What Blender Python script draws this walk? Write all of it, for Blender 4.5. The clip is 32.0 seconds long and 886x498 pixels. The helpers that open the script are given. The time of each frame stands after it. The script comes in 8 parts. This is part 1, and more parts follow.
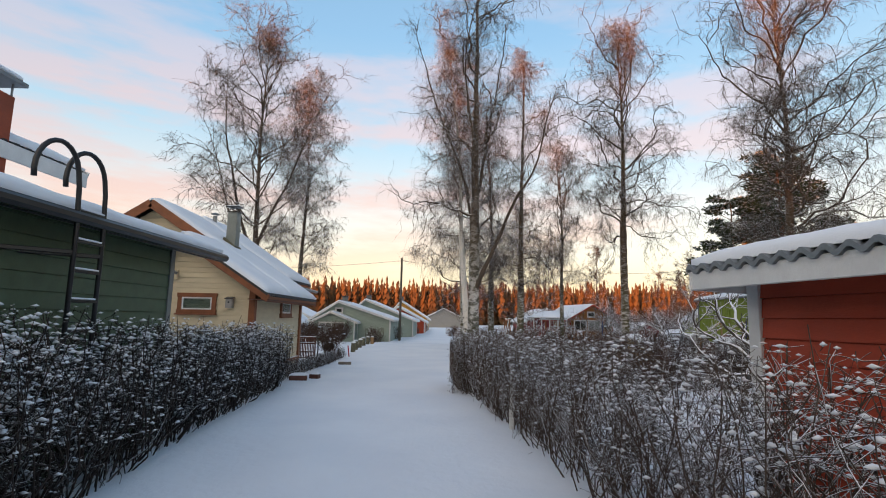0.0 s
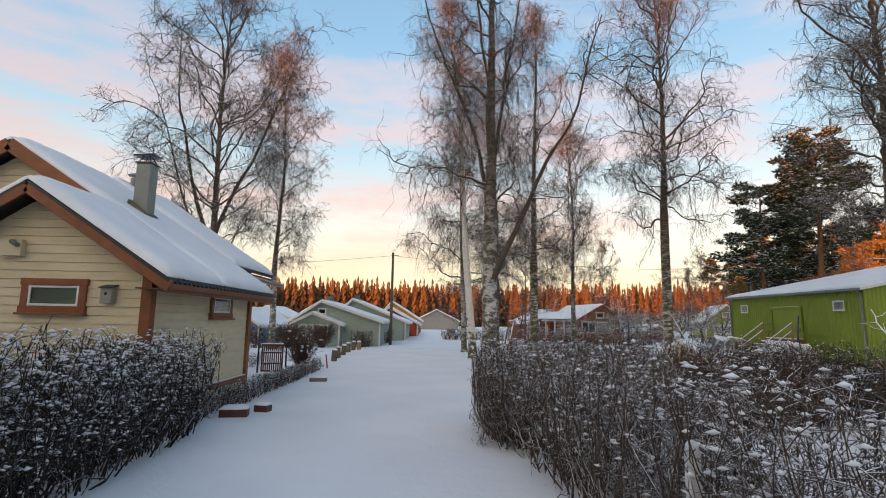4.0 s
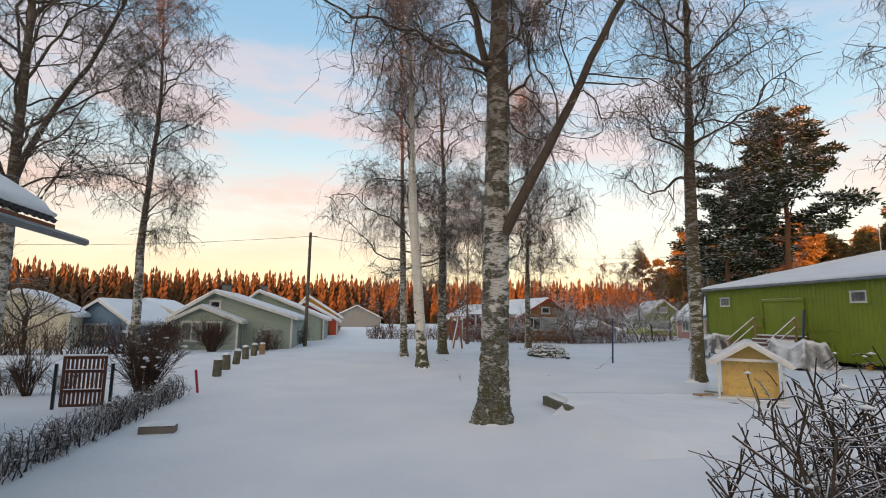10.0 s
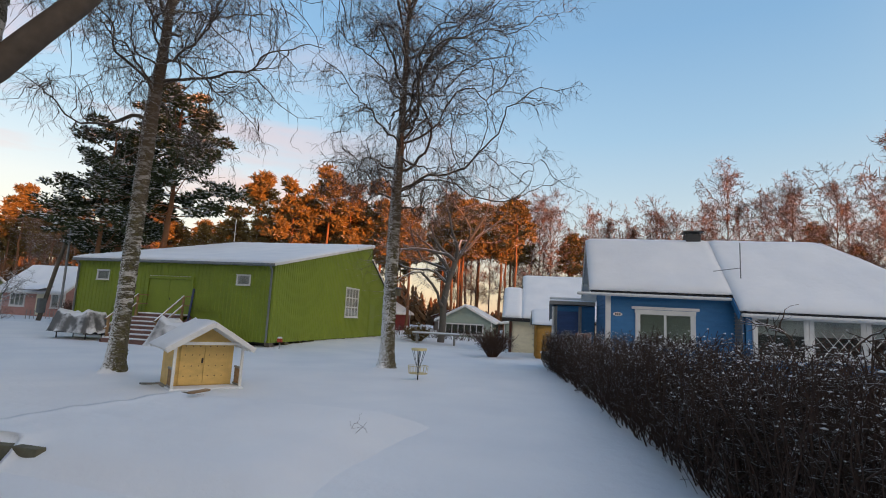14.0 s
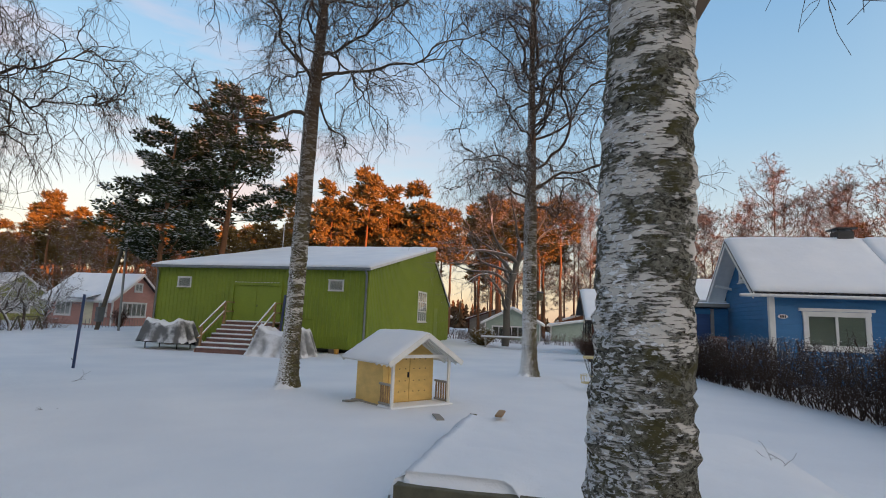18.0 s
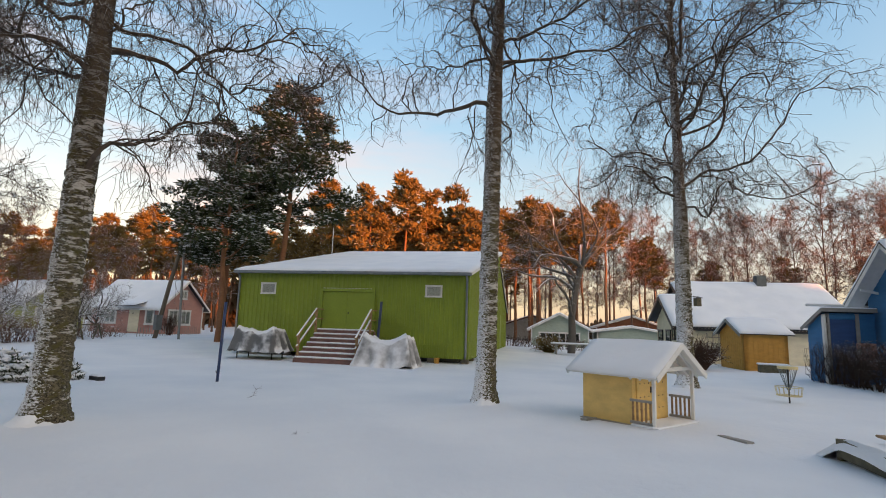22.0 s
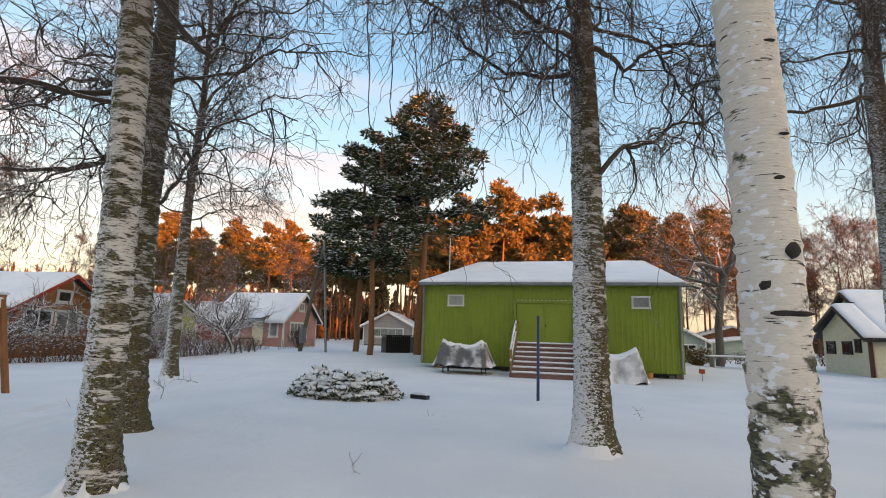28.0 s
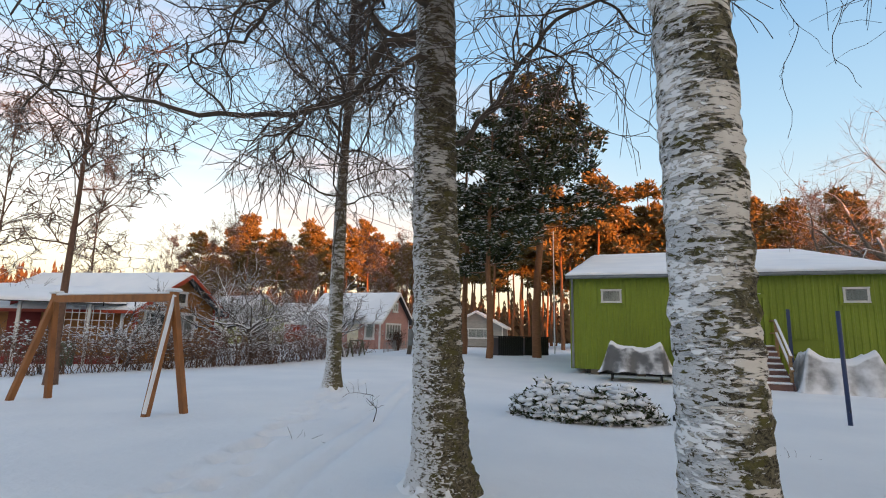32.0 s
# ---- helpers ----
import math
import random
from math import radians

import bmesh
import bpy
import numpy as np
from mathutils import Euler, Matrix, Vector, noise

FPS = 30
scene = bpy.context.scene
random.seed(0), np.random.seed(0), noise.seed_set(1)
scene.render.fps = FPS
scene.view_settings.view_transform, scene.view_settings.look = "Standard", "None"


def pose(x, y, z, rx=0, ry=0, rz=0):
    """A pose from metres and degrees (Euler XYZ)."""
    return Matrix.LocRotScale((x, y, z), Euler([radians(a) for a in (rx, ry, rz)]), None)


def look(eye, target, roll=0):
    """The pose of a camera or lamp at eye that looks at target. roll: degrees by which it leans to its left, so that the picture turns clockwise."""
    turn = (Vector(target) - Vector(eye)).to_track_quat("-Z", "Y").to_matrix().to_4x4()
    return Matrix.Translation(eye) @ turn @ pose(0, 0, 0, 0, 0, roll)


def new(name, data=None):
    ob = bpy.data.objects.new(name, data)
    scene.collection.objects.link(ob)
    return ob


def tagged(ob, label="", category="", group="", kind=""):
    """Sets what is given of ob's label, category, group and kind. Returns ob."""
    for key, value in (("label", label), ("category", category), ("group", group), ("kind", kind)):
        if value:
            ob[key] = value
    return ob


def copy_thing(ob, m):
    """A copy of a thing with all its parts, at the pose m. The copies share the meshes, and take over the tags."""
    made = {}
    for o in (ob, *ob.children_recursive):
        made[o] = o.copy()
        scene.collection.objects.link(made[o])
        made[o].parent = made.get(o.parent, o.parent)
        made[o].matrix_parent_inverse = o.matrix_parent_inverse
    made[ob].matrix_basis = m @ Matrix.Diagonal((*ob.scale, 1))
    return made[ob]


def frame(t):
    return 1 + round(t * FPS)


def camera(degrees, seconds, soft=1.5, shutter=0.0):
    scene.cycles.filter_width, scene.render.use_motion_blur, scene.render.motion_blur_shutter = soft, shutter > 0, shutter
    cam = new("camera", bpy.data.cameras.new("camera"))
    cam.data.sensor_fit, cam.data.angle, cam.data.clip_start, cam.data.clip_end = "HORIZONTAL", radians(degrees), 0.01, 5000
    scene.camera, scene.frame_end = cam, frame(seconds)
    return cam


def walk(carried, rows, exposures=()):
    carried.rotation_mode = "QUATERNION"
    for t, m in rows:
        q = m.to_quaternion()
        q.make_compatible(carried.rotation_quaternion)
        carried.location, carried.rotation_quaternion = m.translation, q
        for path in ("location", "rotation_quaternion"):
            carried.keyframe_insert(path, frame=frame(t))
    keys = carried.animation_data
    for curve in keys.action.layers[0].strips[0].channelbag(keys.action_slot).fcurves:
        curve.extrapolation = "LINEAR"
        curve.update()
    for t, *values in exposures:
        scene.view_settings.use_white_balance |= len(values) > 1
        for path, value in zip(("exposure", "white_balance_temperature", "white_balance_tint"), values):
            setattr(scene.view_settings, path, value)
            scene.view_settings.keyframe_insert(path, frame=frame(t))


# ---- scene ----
cam = camera(82.1, 32.0, 1.0)
METRES, EYE, TILT, LEAN, TURN = 36.0, 1.6, 0.0, 0.0, 0.0
ROWS = [
    (0.0, 0.0, 0.0, 0.0, -0.16, 7.82, -1.2),
    (0.5, -0.0009, 0.0178, -0.0002, -0.36, 8.0, -1.2),
    (1.0, -0.001, 0.0345, -0.0008, -0.78, 8.16, -1.17),
    (1.5, -0.0027, 0.0521, -0.0005, -0.79, 7.82, -1.18),
    (2.0, -0.0037, 0.0692, -0.0011, -0.8, 8.19, -1.07),
    (2.5, -0.0059, 0.0871, -0.0009, -0.57, 8.19, -1.05),
    (4.5, -0.0145, 0.1513, -0.0001, -1.39, 7.98, -1.04),
    (5.0, -0.0175, 0.1677, -0.0001, -1.45, 8.68, -1.01),
    (5.5, -0.0189, 0.1839, -0.0002, -1.41, 8.54, -0.92),
    (6.0, -0.0199, 0.2, -0.0005, -1.45, 8.72, -0.97),
    (6.5, -0.0212, 0.2151, -0.0011, -0.35, 8.07, -0.96),
    (7.0, -0.0219, 0.2318, -0.0018, 1.05, 8.92, -0.71),
    (7.5, -0.0223, 0.2485, -0.0026, 0.36, 8.54, -0.71),
    (8.0, -0.024, 0.2648, -0.0029, 0.2, 8.75, -0.68),
    (8.5, -0.0245, 0.2815, -0.0028, -0.67, 8.22, -0.67),
    (9.0, -0.0268, 0.298, -0.0028, -0.71, 8.39, -0.69),
    (9.5, -0.0276, 0.3144, -0.0036, -1.21, 8.32, -0.62),
    (10.0, -0.0287, 0.3297, -0.0031, -10.41, 7.84, -0.92),
    (10.5, -0.0292, 0.3431, -0.0031, -23.61, 7.59, -1.07),
    (11.0, -0.0293, 0.356, -0.0033, -43.31, 7.01, -1.82),
    (11.5, -0.029, 0.3676, -0.0036, -60.93, 6.76, -2.57),
    (12.0, -0.0304, 0.3803, -0.0037, -69.64, 7.25, -2.88),
    (12.5, -0.0325, 0.3913, -0.0035, -74.85, 7.12, -2.98),
    (13.0, -0.032, 0.4047, -0.0044, -77.55, 7.06, -3.05),
    (13.5, -0.0332, 0.4192, -0.0053, -78.02, 7.59, -3.05),
    (15.5, -0.0337, 0.4832, -0.0061, -78.35, 7.98, -2.76),
    (16.0, -0.0336, 0.4992, -0.0063, -78.1, 7.63, -2.7),
    (16.5, -0.0341, 0.5139, -0.0068, -78.06, 8.04, -2.61),
    (17.0, -0.0338, 0.5277, -0.0072, -77.98, 7.78, -2.47),
    (17.5, -0.0351, 0.5421, -0.0074, -78.01, 8.18, -2.43),
    (18.0, -0.0355, 0.5558, -0.0075, -78.14, 8.02, -2.16),
    (18.5, -0.0351, 0.5699, -0.0081, -78.28, 8.24, -2.05),
    (19.0, -0.035, 0.583, -0.0087, -78.29, 8.29, -2.06),
    (19.5, -0.0337, 0.5983, -0.0095, -78.27, 8.29, -2.1),
    (20.0, -0.0325, 0.6131, -0.0103, -78.23, 8.62, -1.9),
    (20.5, -0.0308, 0.6286, -0.01, -78.1, 8.43, -2.02),
    (21.0, -0.0316, 0.6441, -0.0101, -78.0, 8.6, -2.03),
    (21.5, -0.0321, 0.6605, -0.0096, -78.1, 8.45, -2.03),
    (22.0, -0.0337, 0.6758, -0.0101, -78.22, 8.67, -1.9),
    (22.5, -0.0341, 0.6921, -0.0099, -78.19, 8.77, -1.87),
    (23.0, -0.0357, 0.708, -0.0105, -78.06, 8.92, -1.84),
    (23.5, -0.0363, 0.7254, -0.0108, -77.42, 8.75, -1.94),
    (24.0, -0.0387, 0.7417, -0.0114, -76.38, 9.09, -1.79),
    (24.5, -0.0403, 0.7583, -0.0118, -76.02, 8.94, -1.83),
    (25.0, -0.0427, 0.7747, -0.0121, -75.52, 9.55, -1.67),
    (25.5, -0.0455, 0.7892, -0.0126, -75.57, 9.26, -1.73),
    (27.5, -0.0583, 0.8508, -0.0127, -74.74, 9.49, -1.75),
    (28.0, -0.0599, 0.8667, -0.0129, -74.9, 9.7, -1.72),
    (28.5, -0.0617, 0.8814, -0.0133, -74.94, 9.62, -1.69),
    (29.0, -0.06, 0.8975, -0.0131, -74.88, 9.75, -1.7),
    (29.5, -0.0589, 0.9125, -0.0131, -74.34, 9.65, -1.8),
    (30.0, -0.0538, 0.9282, -0.013, -71.72, 9.67, -1.7),
    (30.5, -0.0476, 0.9423, -0.013, -70.11, 9.6, -1.59),
    (31.0, -0.0389, 0.9555, -0.0132, -70.17, 9.33, -1.5),
    (31.5, -0.0302, 0.9706, -0.0143, -70.42, 9.51, -1.42),
    (32.0, -0.0213, 0.9852, -0.0141, -69.17, 9.57, -1.32),
]
walk(cam, [(t, pose(0, 0, EYE, TILT, LEAN, TURN) @ pose(METRES * x, METRES * y, METRES * z, 90 + pitch, roll, yaw)) for t, x, y, z, yaw, pitch, roll in ROWS],
     exposures=((0.0, 1.40, 6600, 10), (6.0, 1.38, 6900, 10), (10.0, 1.38, 7050, 10), (13.0, 1.21, 6450, 10), (17.0, 1.24, 6400, 10), (20.0, 1.36, 6800, 10), (25.0, 1.56, 6900, 10), (28.0, 1.66, 7000, 10), (32.0, 1.60, 6850, 10)))

# ---- world, sun ----
SUN_EL, SUN_AZ = 5.0, math.atan2(-0.5, -0.86)      # elevation in degrees; azimuth of the sun from +y towards +x
SUN_WAY = Vector((math.sin(SUN_AZ) * math.cos(radians(SUN_EL)), math.cos(SUN_AZ) * math.cos(radians(SUN_EL)), math.sin(radians(SUN_EL))))
sun = new("sun", bpy.data.lights.new("sun", "SUN"))
sun.data.energy, sun.data.angle, sun.data.color = 5.0, radians(0.6), (1.0, 0.285, 0.05)
sun.matrix_world = look(SUN_WAY * 100, (0, 0, 0))

world = bpy.data.worlds.new("sky")
scene.world = world
world.use_nodes = True
wt = world.node_tree
wt.nodes.clear()


def set_node(n, k, v):
    if k == "operation":
        n.operation = v
    elif k == "blend_type":
        n.blend_type = v
    elif k == "data_type":
        n.data_type = v
    elif k == "interpolation_type":
        n.interpolation_type = v
    elif k == "sky_type":
        n.sky_type = v
    elif k == "feature":
        n.feature = v
    else:
        n.inputs[k].default_value = v


def wn(kind, **kw):
    n = wt.nodes.new(kind)
    for k, v in kw.items():
        set_node(n, k, v)
    return n


def wl(a, b):
    wt.links.new(a, b)


def ramp_of(tree, stops, fac):
    r = tree.nodes.new("ShaderNodeValToRGB")
    while len(r.color_ramp.elements) < len(stops):
        r.color_ramp.elements.new(0.5)
    for e, (p, c) in zip(r.color_ramp.elements, stops):
        e.position, e.color = p, (*c, 1) if len(c) == 3 else c
    tree.links.new(fac, r.inputs[0])
    return r.outputs[0]


sky = wn("ShaderNodeTexSky", sky_type="NISHITA")
sky.sun_disc, sky.sun_elevation, sky.sun_rotation = False, radians(SUN_EL), SUN_AZ
coord = wn("ShaderNodeTexCoord")
sep = wn("ShaderNodeSeparateXYZ")
wl(coord.outputs["Generated"], sep.inputs[0])
# the sky's own colour by height: pale cream above the horizon, clear blue higher up
clear = ramp_of(wt, [(0.0, (0.98, 0.67, 0.47)), (0.08, (1.0, 0.79, 0.63)), (0.19, (0.93, 0.84, 0.80)), (0.32, (0.52, 0.72, 0.88)), (0.50, (0.28, 0.54, 0.84)), (1.0, (0.14, 0.27, 0.50))], sep.outputs["Z"])
# away from the glow the horizon stays pale blue with a touch of rose
cool = ramp_of(wt, [(0.0, (0.82, 0.58, 0.46)), (0.10, (0.76, 0.64, 0.58)), (0.2, (0.62, 0.72, 0.80)), (0.34, (0.40, 0.62, 0.84)), (0.5, (0.26, 0.50, 0.80)), (1.0, (0.14, 0.27, 0.50))], sep.outputs["Z"])
glow = wn("ShaderNodeVectorMath", operation="DOT_PRODUCT")
glow.inputs[1].default_value = (0.10, 0.99, 0.0)
wl(coord.outputs["Generated"], glow.inputs[0])
glow_f = wn("ShaderNodeMapRange", interpolation_type="SMOOTHSTEP")
for i, v in ((1, 0.02), (2, 0.80)):
    glow_f.inputs[i].default_value = v
wl(glow.outputs["Value"], glow_f.inputs[0])
base_sky = wn("ShaderNodeMix", data_type="RGBA")
wl(glow_f.outputs[0], base_sky.inputs[0]), wl(cool, base_sky.inputs[6]), wl(clear, base_sky.inputs[7])
# long soft clouds, rosy and lit from beneath
stretch = wn("ShaderNodeVectorMath", operation="MULTIPLY")
stretch.inputs[1].default_value = (1.5, 1.2, 7.0)
wl(coord.outputs["Generated"], stretch.inputs[0])
cloud = wn("ShaderNodeTexNoise", Scale=1.7, Detail=6.0, Roughness=0.55)
wl(stretch.outputs[0], cloud.inputs["Vector"])
cloud_f = ramp_of(wt, [(0.45, (0, 0, 0)), (0.58, (1, 1, 1))], cloud.outputs["Fac"])
cloud_h = ramp_of(wt, [(0.04, (0, 0, 0)), (0.14, (1, 1, 1)), (0.34, (1, 1, 1)), (0.62, (0.25, 0.25, 0.25)), (1.0, (0, 0, 0))], sep.outputs["Z"])
cloud_m = wn("ShaderNodeMath", operation="MULTIPLY")
wl(cloud_f, cloud_m.inputs[0]), wl(cloud_h, cloud_m.inputs[1])
cloud_g = wn("ShaderNodeMath", operation="MULTIPLY")
wl(cloud_m.outputs[0], cloud_g.inputs[0]), wl(glow_f.outputs[0], cloud_g.inputs[1])
cloud_k = wn("ShaderNodeMath", operation="MULTIPLY_ADD")
cloud_k.inputs[1].default_value, cloud_k.inputs[2].default_value = 0.82, 0.0
wl(cloud_g.outputs[0], cloud_k.inputs[0])
cloud_c = ramp_of(wt, [(0.0, (1.0, 0.58, 0.36)), (0.2, (0.98, 0.55, 0.46)), (0.45, (0.86, 0.66, 0.70)), (1.0, (0.6, 0.65, 0.8))], sep.outputs["Z"])
with_cloud = wn("ShaderNodeMix", data_type="RGBA")
wl(cloud_k.outputs[0], with_cloud.inputs[0]), wl(base_sky.outputs[2], with_cloud.inputs[6]), wl(cloud_c, with_cloud.inputs[7])
# the bright warm sky round the low sun
to_sun = wn("ShaderNodeVectorMath", operation="DOT_PRODUCT")
to_sun.inputs[1].default_value = SUN_WAY
wl(coord.outputs["Generated"], to_sun.inputs[0])
dawn = wn("ShaderNodeMapRange", interpolation_type="SMOOTHSTEP")
for i, v in ((1, -0.05), (2, 0.95)):
    dawn.inputs[i].default_value = v
wl(to_sun.outputs["Value"], dawn.inputs[0])
dawn_sky = wn("ShaderNodeMix", data_type="RGBA")
dawn_sky.inputs[7].default_value = (1.50, 1.26, 1.08, 1)
wl(dawn.outputs[0], dawn_sky.inputs[0]), wl(with_cloud.outputs[2], dawn_sky.inputs[6])
bg_air, bg_col, both, out = wn("ShaderNodeBackground"), wn("ShaderNodeBackground"), wn("ShaderNodeAddShader"), wn("ShaderNodeOutputWorld")
bg_air.inputs["Strength"].default_value = 0.05
bg_col.inputs["Strength"].default_value = 0.30
wl(sky.outputs[0], bg_air.inputs["Color"]), wl(dawn_sky.outputs[2], bg_col.inputs["Color"])
wl(bg_air.outputs[0], both.inputs[0]), wl(bg_col.outputs[0], both.inputs[1]), wl(both.outputs[0], out.inputs["Surface"])


# ---- materials ----
def material(name):
    m = bpy.data.materials.new(name)
    m.use_nodes = True
    return m, m.node_tree, m.node_tree.nodes["Principled BSDF"]


def node(t, kind, links=(), **kw):
    n = t.nodes.new(kind)
    for k, v in kw.items():
        set_node(n, k, v)
    for sock, src in links:
        t.links.new(src, n.inputs[sock])
    return n


def place(t, scale=(1, 1, 1)):
    c = t.nodes.new("ShaderNodeTexCoord")
    return scaled(t, c.outputs["Object"], scale)


def scaled(t, src, scale):
    n = t.nodes.new("ShaderNodeVectorMath")
    n.operation = "MULTIPLY"
    n.inputs[1].default_value = scale
    t.links.new(src, n.inputs[0])
    return n.outputs[0]


def mixed(t, fac, a, b, mode="MIX"):
    n = t.nodes.new("ShaderNodeMix")
    n.data_type, n.blend_type = "RGBA", mode
    for i, v in ((0, fac), (6, a), (7, b)):
        if isinstance(v, (int, float)):
            n.inputs[i].default_value = v
        elif isinstance(v, tuple):
            n.inputs[i].default_value = (*v, 1)
        else:
            t.links.new(v, n.inputs[i])
    return n.outputs[2]


def bumped(t, b, height, strength, dist):
    n = t.nodes.new("ShaderNodeBump")
    n.inputs["Strength"].default_value, n.inputs["Distance"].default_value = strength, dist
    t.links.new(height, n.inputs["Height"])
    t.links.new(n.outputs[0], b.inputs["Normal"])


def paint(name, rgb, rough=0.6, scale=(3, 3, 3), vary=0.18, bump=0.15, metal=0.0, dirt=0.0):
    """Plain coated surface with grain, blotches and a little change from piece to piece."""
    m, t, b = material(name)
    v = place(t, scale)
    big = node(t, "ShaderNodeTexNoise", [("Vector", v)], Scale=1.3, Detail=4.0)
    fine = node(t, "ShaderNodeTexNoise", [("Vector", v)], Scale=14.0, Detail=5.0, Roughness=0.65)
    dark = tuple(c * (1 - vary) for c in rgb)
    lite = tuple(min(1, c * (1 + vary * 0.6)) for c in rgb)
    col = mixed(t, ramp_of(t, [(0.3, (0, 0, 0)), (0.7, (1, 1, 1))], big.outputs["Fac"]), dark, lite)
    col = mixed(t, ramp_of(t, [(0.35, (0, 0, 0)), (0.75, (1, 1, 1))], fine.outputs["Fac"]), col, mixed(t, 0.25 + dirt, col, dark, "MULTIPLY"))
    info = t.nodes.new("ShaderNodeObjectInfo")
    col = mixed(t, ramp_of(t, [(0, (0, 0, 0)), (1, (0.30, 0.30, 0.30))], info.outputs["Random"]), col, dark)
    t.links.new(col, b.inputs["Base Color"])
    b.inputs["Roughness"].default_value, b.inputs["Metallic"].default_value = rough, metal
    bumped(t, b, fine.outputs["Fac"], bump, 0.01)
    return m


def snowy(name, rgb, rough=0.85, low=0.35, high=0.75, scale=(6, 6, 6), snow_rgb=(0.80, 0.82, 0.85), patch=0.5):
    """A dark surface with snow lying on what faces upwards."""
    m, t, b = material(name)
    v = place(t, scale)
    n1 = node(t, "ShaderNodeTexNoise", [("Vector", v)], Scale=2.0, Detail=4.0)
    geo = t.nodes.new("ShaderNodeNewGeometry")
    s = t.nodes.new("ShaderNodeSeparateXYZ")
    t.links.new(geo.outputs["Normal"], s.inputs[0])
    h = node(t, "ShaderNodeMath", [(0, n1.outputs["Fac"]), (2, s.outputs["Z"])], operation="MULTIPLY_ADD")
    h.inputs[1].default_value = patch
    f = node(t, "ShaderNodeMapRange", [(0, h.outputs[0])], interpolation_type="SMOOTHSTEP")
    f.inputs[1].default_value, f.inputs[2].default_value = low + patch * 0.5, high + patch * 0.5
    col = mixed(t, n1.outputs["Fac"], tuple(c * 0.6 for c in rgb), tuple(c * 1.4 for c in rgb))
    col = mixed(t, f.outputs[0], col, snow_rgb)
    t.links.new(col, b.inputs["Base Color"])
    b.inputs["Roughness"].default_value = rough
    b.inputs["Specular IOR Level"].default_value = 0.2
    return m


def snow_material(name, bump, big):
    m, t, b = material(name)
    v = place(t)
    n1 = node(t, "ShaderNodeTexNoise", [("Vector", v)], Scale=big, Detail=5.0)
    n2 = node(t, "ShaderNodeTexNoise", [("Vector", v)], Scale=60.0, Detail=3.0)
    n3 = node(t, "ShaderNodeTexNoise", [("Vector", v)], Scale=6.0, Detail=4.0, Roughness=0.6)
    col = mixed(t, ramp_of(t, [(0.35, (0, 0, 0)), (0.65, (1, 1, 1))], n1.outputs["Fac"]), (0.73, 0.76, 0.80), (0.80, 0.82, 0.845))
    t.links.new(col, b.inputs["Base Color"])
    b.inputs["Roughness"].default_value = 0.75
    b.inputs["Specular IOR Level"].default_value = 0.25
    h = node(t, "ShaderNodeMath", [(0, n2.outputs["Fac"]), (2, n3.outputs["Fac"])], operation="MULTIPLY_ADD")
    h.inputs[1].default_value = 0.15
    bumped(t, b, h.outputs[0], bump, 0.05)
    return m


